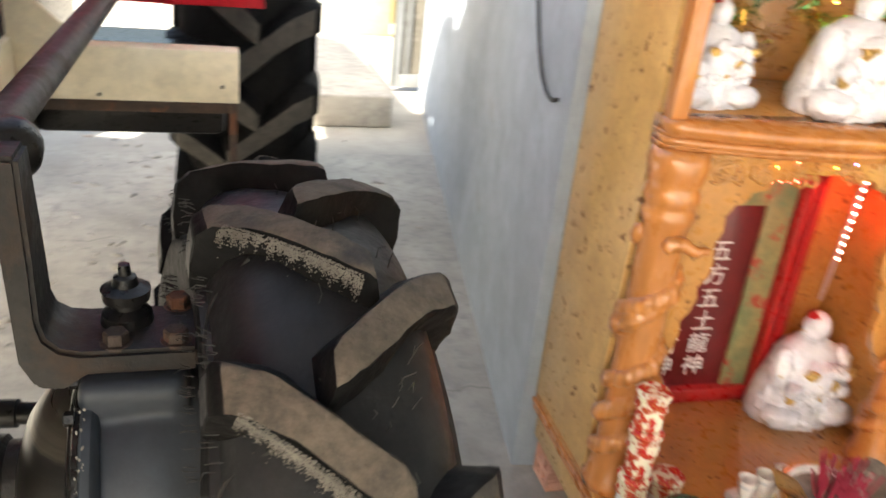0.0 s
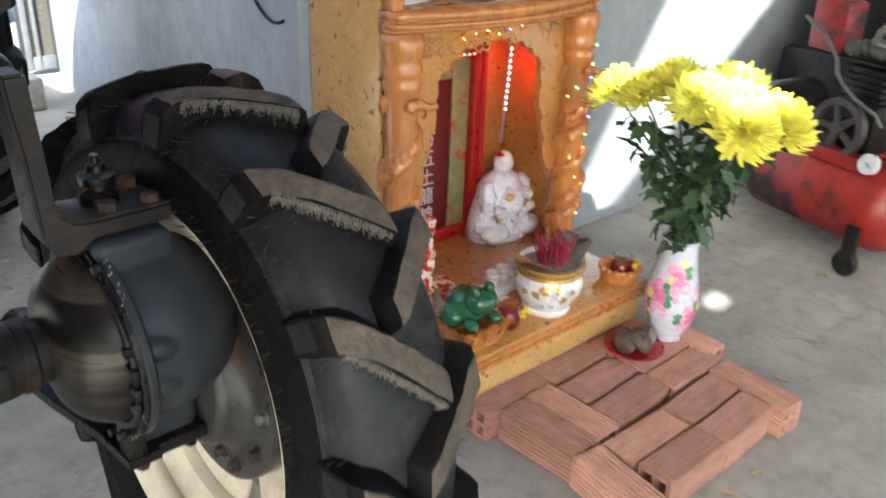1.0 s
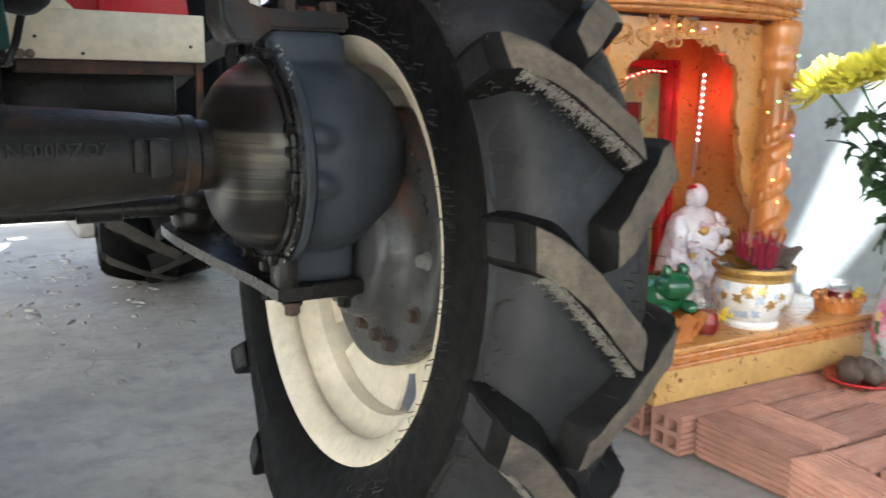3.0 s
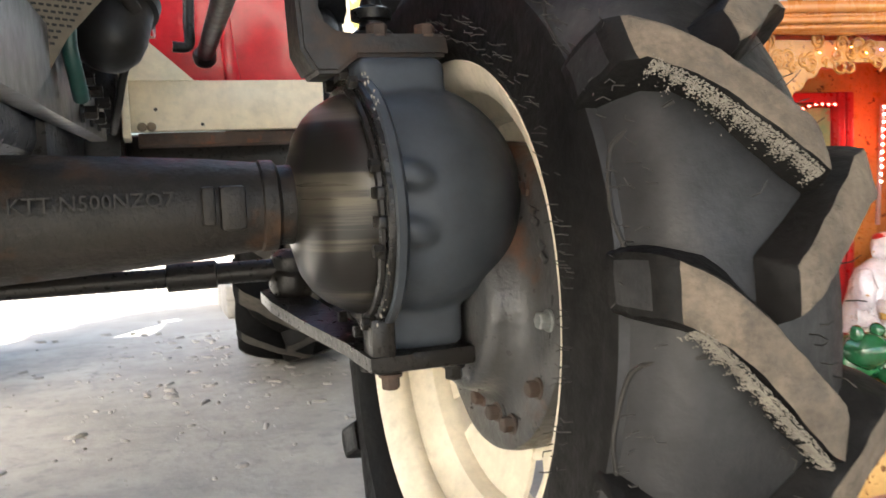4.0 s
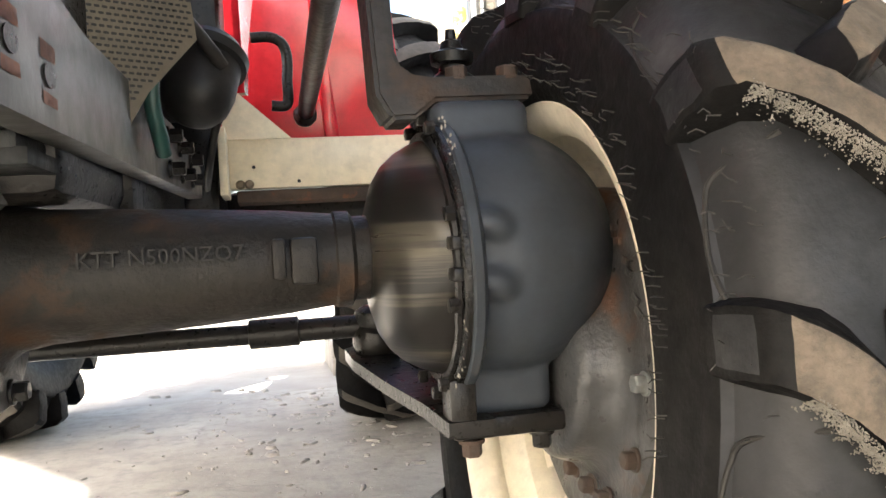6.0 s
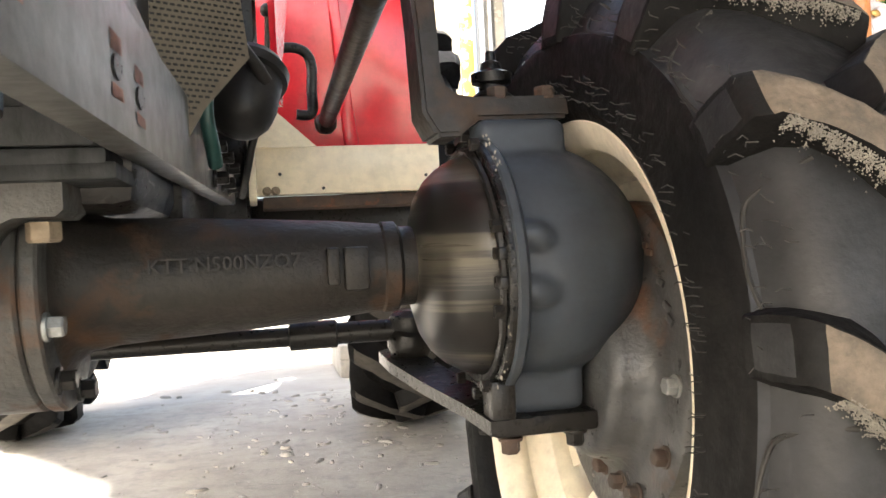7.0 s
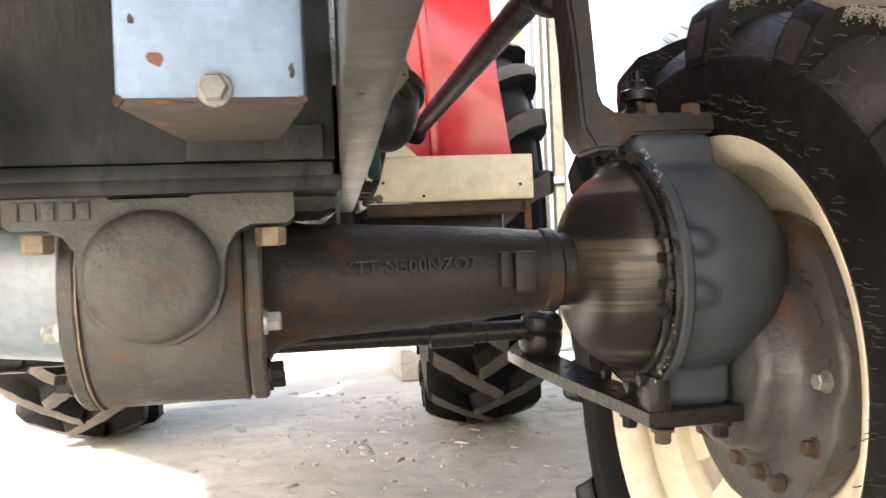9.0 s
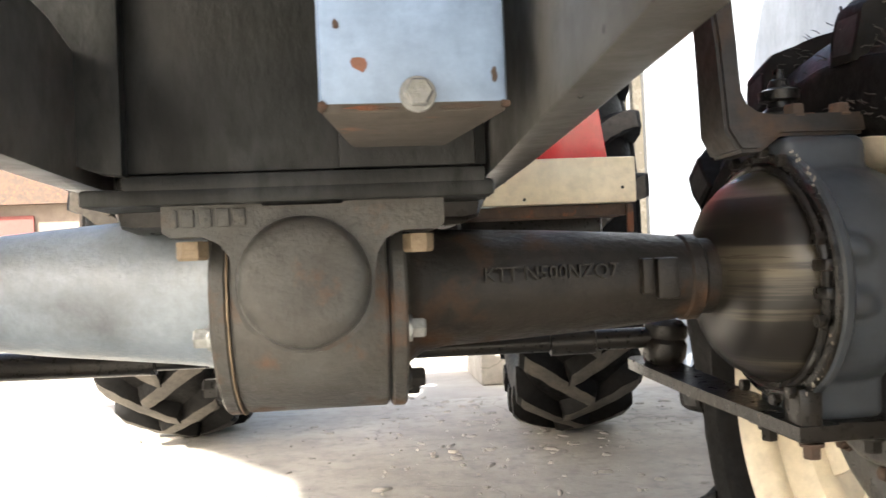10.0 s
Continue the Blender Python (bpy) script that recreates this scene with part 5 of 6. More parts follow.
for k in range(24):
    bm = bmesh.new()
    p = (HW - .036 + .034 * math.sin(k * .9), FY + .006 - .046 * abs(math.cos(k * .9)), .30 + .025 * k) if k < 18 else (-.10 + .035 * (k - 18), FY + .012, .775 + .006 * math.sin(k * 2))
    bmesh.ops.create_icosphere(bm, subdivisions=1, radius=.0015, matrix=Matrix.Translation(p))
    part("bulb", bm, cols[k % 4 if k % 3 else 0], string)


for k in range(30):
    bm = bmesh.new()
    u = (k * .618) % 1.0
    bmesh.ops.create_icosphere(bm, subdivisions=1, radius=.0022, matrix=Matrix.Translation((-.26 + .52 * u, .515 - .015 * math.sin(k), 1.015 + .028 * math.sin(k * 2.3) - .05 * abs(u - .5))))
    part("bulb", bm, cols[(1, 1, 0, 0, 2)[k % 5]], string)


# tinsel hung at the back of the upper case
FOIL = [material("gold foil", (.75, .48, .10), (.60, .35, .06), 60, .2, .9, bump=.1), material("green foil", (.10, .45, .14), (.06, .30, .10), 60, .2, .8, bump=.1)]
foil_rnd = random.Random(23)
for name, foil, label, x0, x1 in (("gold_tinsel", FOIL[0], "glittering gold tinsel at the back of the case", -.12, .22), ("green_tinsel", FOIL[1], "glittering green tinsel at the back of the case", -.26, .26)):
    bm = bmesh.new()
    for k in range(320):
        u = foil_rnd.random()
        c0 = AX @ Vector((x0 + (x1 - x0) * u, .505 + foil_rnd.gauss(0, .008), 1.03 - .10 * abs(math.sin(u * 6.3)) + foil_rnd.gauss(0, .022) - (.03 if foil is FOIL[0] else 0)))
        d1 = Vector([foil_rnd.gauss(0, 1) for _ in range(3)]).normalized() * foil_rnd.uniform(.006, .014)
        d2 = Vector([foil_rnd.gauss(0, 1) for _ in range(3)]).normalized() * .0016
        bm.faces.new([bm.verts.new(c0 + v) for v in (-d1 - d2, d1 - d2, d1 + d2, -d1 + d2)])
    tagged(part(name, bm, foil, flat=True), label, "tinsel", kind="stuff")


# ---- things on the altar ----
def figure(name, at, h, w, seed, label, turn=0.0):
    """A seated porcelain figure as one plain mesh."""
    bm = bmesh.new()
    lathe(bm, [(0, 0), (.50 * w, 0), (.52 * w, .04 * h), (.50 * w, .16 * h), (.46 * w, .30 * h), (.40 * w, .45 * h), (.36 * w, .55 * h), (.30 * w, .64 * h), (.20 * w, .70 * h), (.12 * w, .73 * h), (0, .74 * h)], 40, Matrix.Diagonal((1, .72, 1, 1)))
    def blob(x, y, z, r, sx=1.0, sy=1.0, sz=1.0, slot=0):
        made = bmesh.ops.create_uvsphere(bm, u_segments=20, v_segments=14, radius=r, matrix=Matrix.Translation((x, y, z)) @ Matrix.Diagonal((sx, sy, sz, 1)))
        for fc in {fc for v in made["verts"] for fc in v.link_faces}:
            fc.material_index = slot
    blob(0, -.03 * h, .82 * h, .115 * h, .92, .95, 1.12)
    blob(0, -.22 * w, .42 * h, .24 * w, 1, .75, .95)
    for s in (-1, 1):
        blob(s * .10 * h, -.02 * h, .79 * h, .032 * h, .5, .7, 1.7)
        blob(s * .34 * w, -.10 * w, .47 * h, .15 * w, .8, .9, 1.7)
        blob(s * .27 * w, -.32 * w, .36 * h, .085 * w)
        blob(s * .30 * w, -.27 * w, .12 * h, .20 * w, 1.2, .8, .7)
    for k in range(26):                               # folds, beads and attendants as plain lumps
        a = k * 2.4
        blob(.44 * w * math.sin(a), -.30 * w * abs(math.cos(a)) - .04 * w, h * (.05 + .50 * ((k * .618) % 1.0)), w * (.055 + .03 * math.sin(k * 1.7)), slot=1 if k % 7 == 3 else 0)
    blob(0, -.02 * h, .895 * h, .088 * h, 1, 1, .55, 2)
    for x, z in ((-.30, .30), (.13, .42), (.33, .52), (-.16, .52)):    # gilt medallions and sleeves
        blob(x * w, -.40 * w + .25 * w * abs(x), z * h, .055 * w, 1.25, .7, .9, 1)
    for k in range(9):                                # drapery folds falling from the arms
        a = -1.2 + .3 * k
        blob(.47 * w * math.sin(a), -.34 * w * math.cos(a), .22 * h, .07 * w, .55, .55, 2.4)
    for v in bm.verts:
        if v.co.z < .70 * h:
            v.co += noise.noise_vector(v.co * 85 + Vector((seed, 0, 0))) * .035 * w + noise.noise_vector(v.co * 190 + Vector((0, seed, 0))) * .014 * w
    ob = part(name, bm, [PORCELAIN, GOLD_GLAZE, RED_LACQUER], smooth=70)
    ob.matrix_basis = AX @ Matrix.Translation(at) @ Matrix.Rotation(radians(turn), 4, "Z")
    return tagged(ob, label, "statue")


figure("statue", (.200, .430, .190), .250, .188, 1.0, "white porcelain seated statue with gilt details in the niche")
figure("statue", (-.205, .36, .8435), .165, .135, 4.0, "white and blue porcelain statue in the upper case")
figure("statue", (.02, .33, .8435), .20, .18, 8.0, "large white porcelain statue in the upper case")
figure("statue", (.215, .36, .8435), .175, .125, 12.0, "white porcelain statue with red trim in the upper case")

# incense bowl
bowl = thing("incense_bowl", (.920, .806, .190), "white and gold porcelain incense bowl full of burnt sticks", "incense bowl")
bm = bmesh.new()
BM = Matrix.Translation((.920, .806, .190)) @ Matrix.Scale(1.10, 4)
lathe(bm, [(0, 0), (.048, 0), (.050, .006), (.046, .012), (.058, .028), (.069, .050), (.072, .070), (.066, .086), (.062, .092), (.066, .100), (.072, .104), (.071, .110), (.064, .110), (.058, .100), (0, .098)], 48, BM)
part("body", bm, WHITE_GLAZE, bowl)
bm = bmesh.new()
lathe(bm, [(.0667, .0865), (.0632, .0925), (.0667, .1000), (.0725, .1040), (.0722, .1105), (.0660, .1108)], 48, BM)
part("rim", bm, GOLD_GLAZE, bowl, "gilt rim band")
BOWL_PROF = [(.050, .018), (.058, .028), (.069, .050), (.072, .070), (.066, .086)]
crv = random.Random(3)


def painted(bm, m, prof, a, z, size, petals, fill=.7, lift=.0006, ragged=0.0, seed=0):
    """A painted blossom or cloud lying on the side of a turned vessel."""
    def radius(zz):
        for (r0, z0), (r1, z1) in zip(prof, prof[1:]):
            if z0 <= zz <= z1:
                return r0 + (r1 - r0) * (zz - z0) / (z1 - z0)
        return prof[0][0] if zz < prof[0][1] else prof[-1][0]
    def put(u, v):
        zz = min(max(z + v, prof[0][1]), prof[-1][1])
        r = radius(zz) + lift
        return m @ Vector((r * math.cos(a + u / r), r * math.sin(a + u / r), zz))
    n = 30
    edge = [size * (fill + (1 - fill) * abs(math.sin(petals * t / 2))) * (1 + ragged * noise.noise(Vector((2.2 * math.cos(t), 2.2 * math.sin(t), seed)))) for t in (2 * math.pi * i / n for i in range(n))]
    rings = [[bm.verts.new(put(f * edge[i] * math.cos(2 * math.pi * i / n), f * edge[i] * math.sin(2 * math.pi * i / n))) for i in range(n)] for f in (.5, 1.0)]
    c0 = bm.verts.new(put(0, 0))
    for i in range(n):
        k = (i + 1) % n
        bm.faces.new((rings[0][i], rings[1][i], rings[1][k], rings[0][k]))
        bm.faces.new((c0, rings[0][i], rings[0][k]))
    bmesh.ops.recalc_face_normals(bm, faces=bm.faces)
    return bm


PALE_BLUE = material("pale blue glaze", (.42, .52, .66), (.60, .66, .74), 50, .2, bump=0)
for k in range(22):
    a = k * 2 * math.pi / 22 + crv.uniform(-.1, .1)
    part("gilt_cloud", painted(bmesh.new(), BM, BOWL_PROF, a, crv.uniform(.036, .076), crv.uniform(.007, .013), crv.choice((3, 4, 5)), .55, .0007, .9, k), GOLD_GLAZE, bowl)
for k in range(16):
    part("blue_cloud", painted(bmesh.new(), BM, BOWL_PROF, crv.uniform(0, 6.28), crv.uniform(.028, .080), crv.uniform(.006, .011), 4, .6, .0004, .9, 40 + k), PALE_BLUE, bowl)
bm = bmesh.new()
lathe(bm, [(.0, .104), (.03, .1045), (.060, .101)], 32, BM)
roughen(bm, 120, .002)
part("ash", bm, ASH, bowl)
for k in range(60):
    bm = bmesh.new()
    a, r = crv.uniform(0, 6.28), .031 * math.sqrt(crv.random())
    base = BM @ Vector((r * math.cos(a) + .004, r * math.sin(a), .098))
    tip = base + Vector((crv.gauss(0, .006) + .25 * (base.x - .920), crv.gauss(0, .006) + .25 * (base.y - .806), crv.uniform(.05, .082)))
    tube(bm, [base, tip], .0018, 5)
    stub = part("incense_stub", bm, INCENSE, bowl)
    if k % 4 == 0:                                    # a pale curl of burnt ash
        side = Vector((crv.gauss(0, .006), -.004 - .004 * crv.random(), .004))
        bm = bmesh.new()
        tube(bm, curve([tip, tip + side * .6 + Vector((0, 0, .004)), tip + side * 1.3, tip + side * 1.5 - Vector((0, 0, .008))], 3), .0007, 5)
        part("ash_curl", bm, ASH, stub, "pale curl of ash")
for s, mat in ((-1, GOLD_GLAZE), (1, ASH)):
    bm = bmesh.new()
    n = 14
    vs = [[bm.verts.new(BM @ Vector((s * (.034 + .062 * v) * (1 - .5 * (u - .5) ** 2 * v), -.046 + .092 * u - .018 * v * (u - .5), .106 + .040 * v - .010 * v * v + .004 * math.sin(u * 9)))) for u in (i / n for i in range(n + 1))] for v in (j / 6 for j in range(7))]
    for p, q in zip(vs, vs[1:]):
        for i in range(n):
            bm.faces.new((p[i], p[i + 1], q[i + 1], q[i]))
    bmesh.ops.solidify(bm, geom=bm.faces[:], thickness=.002)
    part("shell_petal", bm, mat, bowl, "thin curled metal leaf")

# cups on a tray
tray = Vector((.912, .930, .190))
bm = bmesh.new()
box(bm, -.065, .065, -.028, .028, 0, .020, bev=.006)
ob = part("cup_tray", bm, WHITE_GLAZE)
ob.matrix_basis = Matrix.Translation(tray) @ Matrix.Rotation(radians(8), 4, "Z")
tagged(ob, "white porcelain tray with gilt edge on the altar ledge", "tray")
for k in range(3):
    p = tray + Vector((-.042 + .040 * k, .006 * k, .0205))
    cup = thing("tea_cup", p, "small white porcelain offering cup on the tray", "cup", "offering cups")
    bm = bmesh.new()
    lathe(bm, [(0, 0), (.011, 0), (.012, .003), (.015, .015), (.0175, .034), (.0165, .034), (.0135, .012), (0, .008)], 28, Matrix.Translation(p))
    part("bowl", bm, WHITE_GLAZE, cup)
    bm = bmesh.new()
    lathe(bm, [(.0162, .0195), (.0168, .0255)], 28, Matrix.Translation(p))
    part("painted_band", bm, material("blue brush band", (.28, .36, .42), (.7, .7, .7), 90, .3, bump=0), cup)

# jade toad on a carved stand
toad_at = Vector((.676, .806, .190))
TOAD = 1.06
stand = thing("carved_stand", toad_at, "carved orange wooden stand with pierced petals", "stand")
SM = Matrix.Translation(toad_at) @ Matrix.Rotation(radians(-1), 4, "Z") @ Matrix.Diagonal((1.16, 1.16, 1.28, 1))
bm = bmesh.new()
box(bm, -.042, .042, -.034, .034, .0, .010, bev=.003, m=SM)
part("foot", bm, WOOD, stand)
for k in range(4):
    bm = bmesh.new()
    w = .055 if k % 2 == 0 else .044
    dd = .040 if k % 2 == 0 else .050
    n = 24
    lo = [(-w * .8 + 1.6 * w * i / n, .008) for i in range(n + 1)]
    hi = [(-w * 1.1 + 2.2 * w * i / n, .040 + .007 * abs(math.sin(math.pi * 4 * i / n))) for i in range(n + 1)]
    fm = SM @ Matrix.Rotation(radians(90 * k), 4, "Z") @ Matrix.Translation((0, -dd * .82, 0)) @ Matrix.Rotation(radians(18), 4, "X")
    for y in (0, .006):
        a = [bm.verts.new(fm @ Vector((x, y, z))) for x, z in lo]
        b = [bm.verts.new(fm @ Vector((x, y, z))) for x, z in hi]
        for i in range(n):
            if not (i % 8 in (3, 4)):
                bm.faces.new((a[i], a[i + 1], b[i + 1], b[i]))
            else:
                c0, c1 = bm.verts.new(a[i].co.lerp(b[i].co, .35)), bm.verts.new(a[i + 1].co.lerp(b[i + 1].co, .35))
                d0, d1 = bm.verts.new(a[i].co.lerp(b[i].co, .70)), bm.verts.new(a[i + 1].co.lerp(b[i + 1].co, .70))
                bm.faces.new((a[i], a[i + 1], c1, c0))
                bm.faces.new((d0, d1, b[i + 1], b[i]))
    part("petal_side", bm, WOOD, stand)
bm = bmesh.new()
def ball(x, y, z, r, sx=1, sy=1, sz=1):
    bmesh.ops.create_uvsphere(bm, u_segments=22, v_segments=16, radius=r * TOAD, matrix=SM @ Matrix.Translation((x * TOAD, y * TOAD, .036 + (z - .036) * TOAD)) @ Matrix.Diagonal((sx, sy, sz, 1)))
ball(0, .008, .066, .036, 1.15, 1.1, .85)
ball(.002, -.022, .082, .026, 1.2, 1, .8)
for s in (-1, 1):
    ball(s * .016, -.024, .103, .009)
    ball(s * .034, .010, .056, .018, 1, 1.3, 1)
    ball(s * .026, -.030, .052, .012, 1, 1.3, .8)
roughen(bm, 70, .002)
ob = part("toad_figurine", bm, JADE, smooth=70)
tagged(ob, "dark green glazed toad figurine on the carved stand", "figurine")

# candle jars with yellow bows
def candle_jar(at, label):
    jar = thing("candle_jar", at, label, "candle", "candle jars")
    m = Matrix.Translation(at)
    bm = bmesh.new()
    lathe(bm, [(0, .002), (.019, .002), (.024, .010), (.026, .022), (.022, .036), (.020, .042), (0, .042)], 28, m)
    part("wax", bm, WAX, jar)
    bm = bmesh.new()
    lathe(bm, [(0, 0), (.020, 0), (.0255, .009), (.0275, .022), (.0235, .037), (.0205, .045), (.023, .058), (.0245, .062), (.0225, .062), (.019, .046), (.0195, .0425)], 28, m)
    part("glass", bm, GLASS, jar)
    bm = bmesh.new()
    for k in range(8):
        a = -1.2 + k * .35
        c0 = m @ Vector((.024 * math.cos(a + .2), -.024, .040))
        tube(bm, [c0 - Vector((.0, .004, 0)), c0 + Vector((.012 * math.cos(k * 1.9), -.008, .012 * math.sin(k * 1.9))), c0 + Vector((.016 * math.cos(k * 1.9 + .6), -.006, .015 * math.sin(k * 1.9 + .6)))], [.001, .0042, .001], 6, flat=.4)
    part("bow", bm, YELLOW, jar, "yellow ribbon bow")
    return jar


candle_jar(Vector((.786, .800, .190)), "red candle jar with a yellow bow beside the toad")
candle_jar(Vector((1.178, .790, .190)), "red candle jar with a yellow bow on a carved tray")
bm = bmesh.new()
cm = Matrix.Translation((1.176, .791, .190))
holder = thing("carved_cup", (1.176, .791, .190), "small carved wooden holder round the candle", "holder")
lathe(bm, [(.030, .0), (.045, .001), (.050, .030), (.047, .034), (.043, .028), (.036, .006)], 28, cm)
part("body", bm, WOOD, holder)
for k in range(16):
    a = k * math.pi / 8
    bm = bmesh.new()
    bmesh.ops.create_icosphere(bm, subdivisions=2, radius=.008, matrix=cm @ Matrix.Translation((.047 * math.cos(a), .047 * math.sin(a), .030)))
    part("petal", bm, WOOD, holder)

# stacked candy tins on the ledge
TIN = material("printed candy wrap", (.52, .015, .02), (.45, .012, .018), 45, .25, bump=.4, bump_scale=90, spots=(.72, .66, .50), spot_scale=55, spot_at=.50, spot_soft=.03, third=(.55, .36, .05))
for k, (x, y, z, h) in enumerate(((.655, .938, .190, .085), (.710, .930, .190, .085), (.656, .938, .2755, .090), (.655, .940, .366, .068))):
    p = Vector((x, y, z))
    tin = thing("candy_jar", p, "small red wrapped candy jar with a white base" if z < .2 else "small red wrapped candy jar stacked on another", "jar", "candy jars")
    m = Matrix.Translation(p)
    bm = bmesh.new()
    lathe(bm, [(0, 0), (.020, 0), (.023, .003), (.023, h * .5), (.021, h * .55)], 24, m)
    part("base", bm, WHITE_GLAZE if k < 2 else TIN, tin)
    bm = bmesh.new()
    lathe(bm, [(.021, h * .55), (.027, h * .56), (.0245, h * .75), (.029, h * .92), (.023, h), (0, h)], 24, m)
    roughen(bm, 150, .0015, k)
    part("wrapped_lid", bm, TIN, tin)

# ---- bricks ----
CLAY = material("fired clay", (0.60, 0.335, 0.250), (0.47, 0.240, 0.175), 14, 0.85, bump=0.4, bump_scale=120, mottle=.5, spots=(0.50, 0.34, 0.265), spot_scale=16, spot_at=.56, spot_soft=.2, stretch=(1, .35, 1))
nt = CLAY.node_tree
oi = nt.nodes.new("ShaderNodeObjectInfo")
hsv = nt.nodes.new("ShaderNodeHueSaturation")
mr = nt.nodes.new("ShaderNodeMapRange")
mr.inputs["To Min"].default_value, mr.inputs["To Max"].default_value = .74, 1.14
nt.links.new(oi.outputs["Random"], mr.inputs["Value"])
nt.links.new(mr.outputs["Result"], hsv.inputs["Value"])
bs = nt.nodes["Principled BSDF"]
nt.links.new(bs.inputs["Base Color"].links[0].from_socket, hsv.inputs["Color"])
nt.links.new(hsv.outputs["Color"], bs.inputs["Base Color"])


def brick_mesh():
    """Hollow clay brick 74 x 189 x 74 mm with grooved sides and four holes through its ends."""
    bm = bmesh.new()
    h, ln, ribs = .0370, .0945, 7
    ring = []
    for side in range(4):
        a = side * math.pi / 2
        for i in range(ribs):
            u0 = -h + 2 * h * (i + .06) / ribs
            u1 = -h + 2 * h * (i + .56) / ribs
            u2 = -h + 2 * h * (i + .66) / ribs
            u3 = -h + 2 * h * (i + .96) / ribs
            for u, d in ((u0, h), (u1, h), (u2, h - .0042), (u3, h - .0042)):
                x, z = u, -d
                ring.append((x * math.cos(a) - z * math.sin(a), x * math.sin(a) + z * math.cos(a)))
    lo = [bm.verts.new((x, -ln, z)) for x, z in ring]
    hi = [bm.verts.new((x, ln, z)) for x, z in ring]
    for i in range(len(lo)):
        j = (i + 1) % len(lo)
        bm.faces.new((lo[i], lo[j], hi[j], hi[i]))
    g = [-.0360, -.0275, -.0050, .0050, .0275, .0360]
    for y, s in ((-ln, 1), (ln, -1)):
        for i in range(5):
            for j in range(5):
                x0, x1, z0, z1 = g[i], g[i + 1], g[j], g[j + 1]
                c = [(x0, z0), (x1, z0), (x1, z1), (x0, z1)]
                if i in (1, 3) and j in (1, 3):
                    f0 = [bm.verts.new((x, y, z)) for x, z in c]
                    f1 = [bm.verts.new((x, y + s * .060, z)) for x, z in c]
                    for k in range(4):
                        bm.faces.new((f0[k], f0[(k + 1) % 4], f1[(k + 1) % 4], f1[k]))
                    bm.faces.new(f1)
                else:
                    bm.faces.new([bm.verts.new((x, y, z)) for x, z in c])
    bmesh.ops.remove_doubles(bm, verts=bm.verts, dist=1e-5)
    return bm


bm = brick_mesh()
sharpen(bm, 30)
brick_data = bpy.data.meshes.new("brick")
bm.to_mesh(brick_data)
bm.free()
brick_data.materials.append(CLAY)
jit = random.Random(2)
# centre, angle of the brick's length from the y axis
BRICKS = [(.6900, .4030, -9.6), (.8430, .4530, 88), (.8470, .3710, 89), (1.0440, .4540, 91.5), (1.0390, .3690, 92), (1.1790, .4030, -5), (.9220, .5510, 92.5), (.9260, .6410, 91), (1.1250, .5460, 90), (1.1240, .6300, 90),
          (1.2500, .6350, -2), (.7080, .6020, 2), (.7860, .6030, 1), (.7350, .7420, 90), (.9280, .7320, 90), (1.1180, .7150, 90), (.735, 1.24, 90), (1.10, 1.20, 90), (.74, .84, 90), (1.12, .80, 90)]
for x, y, ang in BRICKS:
    ob = new("brick", brick_data)
    ob.matrix_basis = Matrix.Translation((x, y, .0400 + jit.uniform(0, .003))) @ Matrix.Rotation(radians(ang), 4, "Z") @ Matrix.Rotation(radians(90 * jit.randrange(4)), 4, "Y")
    tagged(ob, "hollow grooved clay brick laid dry on the floor before the altar", "brick", "bricks before the altar")

# ---- vase of chrysanthemums ----
VX, VY, VZ = 1.198, .652, .0840
VASE = material("painted vase", (0.60, 0.61, 0.69), (0.55, 0.56, 0.64), 10, 0.15, bump=0.02, spots=(.62, .22, .38), spot_scale=15, spot_at=.58, spot_soft=.08, spot_rough=.2, coat=.5)
vase = thing("flower_vase", (VX, VY, VZ), "white porcelain vase painted with pink flowers, on the bricks", "vase")
vm = Matrix.Translation((VX, VY, VZ))
VASE_PROF = [(.0395, .018), (.052, .040), (.061, .070), (.064, .092), (.062, .120), (.055, .155), (.047, .195), (.0420, .230), (.0415, .246)]
bm = bmesh.new()
lathe(bm, [(0, 0), (.036, 0), (.038, .006), (.037, .012)] + [(r, z) for r, z in VASE_PROF] + [(.047, .262), (.044, .262), (.037, .246), (.036, .222), (0, .20)], 56, vm)
part("body", bm, VASE, vase)
PINK = material("pink glaze", (.66, .22, .40), (.75, .45, .58), 60, .2, bump=.02, coat=.4)
GREENP = material("green glaze paint", (.06, .22, .12), (.12, .30, .16), 60, .25, bump=.02)
YELP = material("yellow glaze paint", (.72, .58, .20), (.75, .66, .40), 60, .25, bump=.02)


pnt = random.Random(31)
DEEP_PINK = material("deep pink glaze", (.55, .12, .28), (.66, .24, .40), 60, .2, bump=.02, coat=.4)
for k in range(9):                                  # roses in two tones with leaves and yellow blossoms between
    a, z = k * 2 * math.pi / 9 + .3, (.075, .125, .170)[k % 3]
    part("painted_rose", painted(bmesh.new(), vm, VASE_PROF, a, z, .041, 5, .72, .0005, .35, k), PINK, vase)
    part("painted_rose_heart", painted(bmesh.new(), vm, VASE_PROF, a + .05, z + .003, .022, 4, .6, .0009, .5, 20 + k), DEEP_PINK, vase)
    for q in range(2):
        part("painted_leaf", painted(bmesh.new(), vm, VASE_PROF, a + pnt.uniform(.32, .52) * (1 if q else -1), z + pnt.uniform(-.035, .02), .017, 2, .32, .0007, .3, 60 + 2 * k + q), GREENP, vase)
    part("painted_blossom", painted(bmesh.new(), vm, VASE_PROF, a + pnt.uniform(.25, .5), z + pnt.uniform(.02, .05), .012, 5, .7, .0008, .2, 90 + k), YELP, vase)

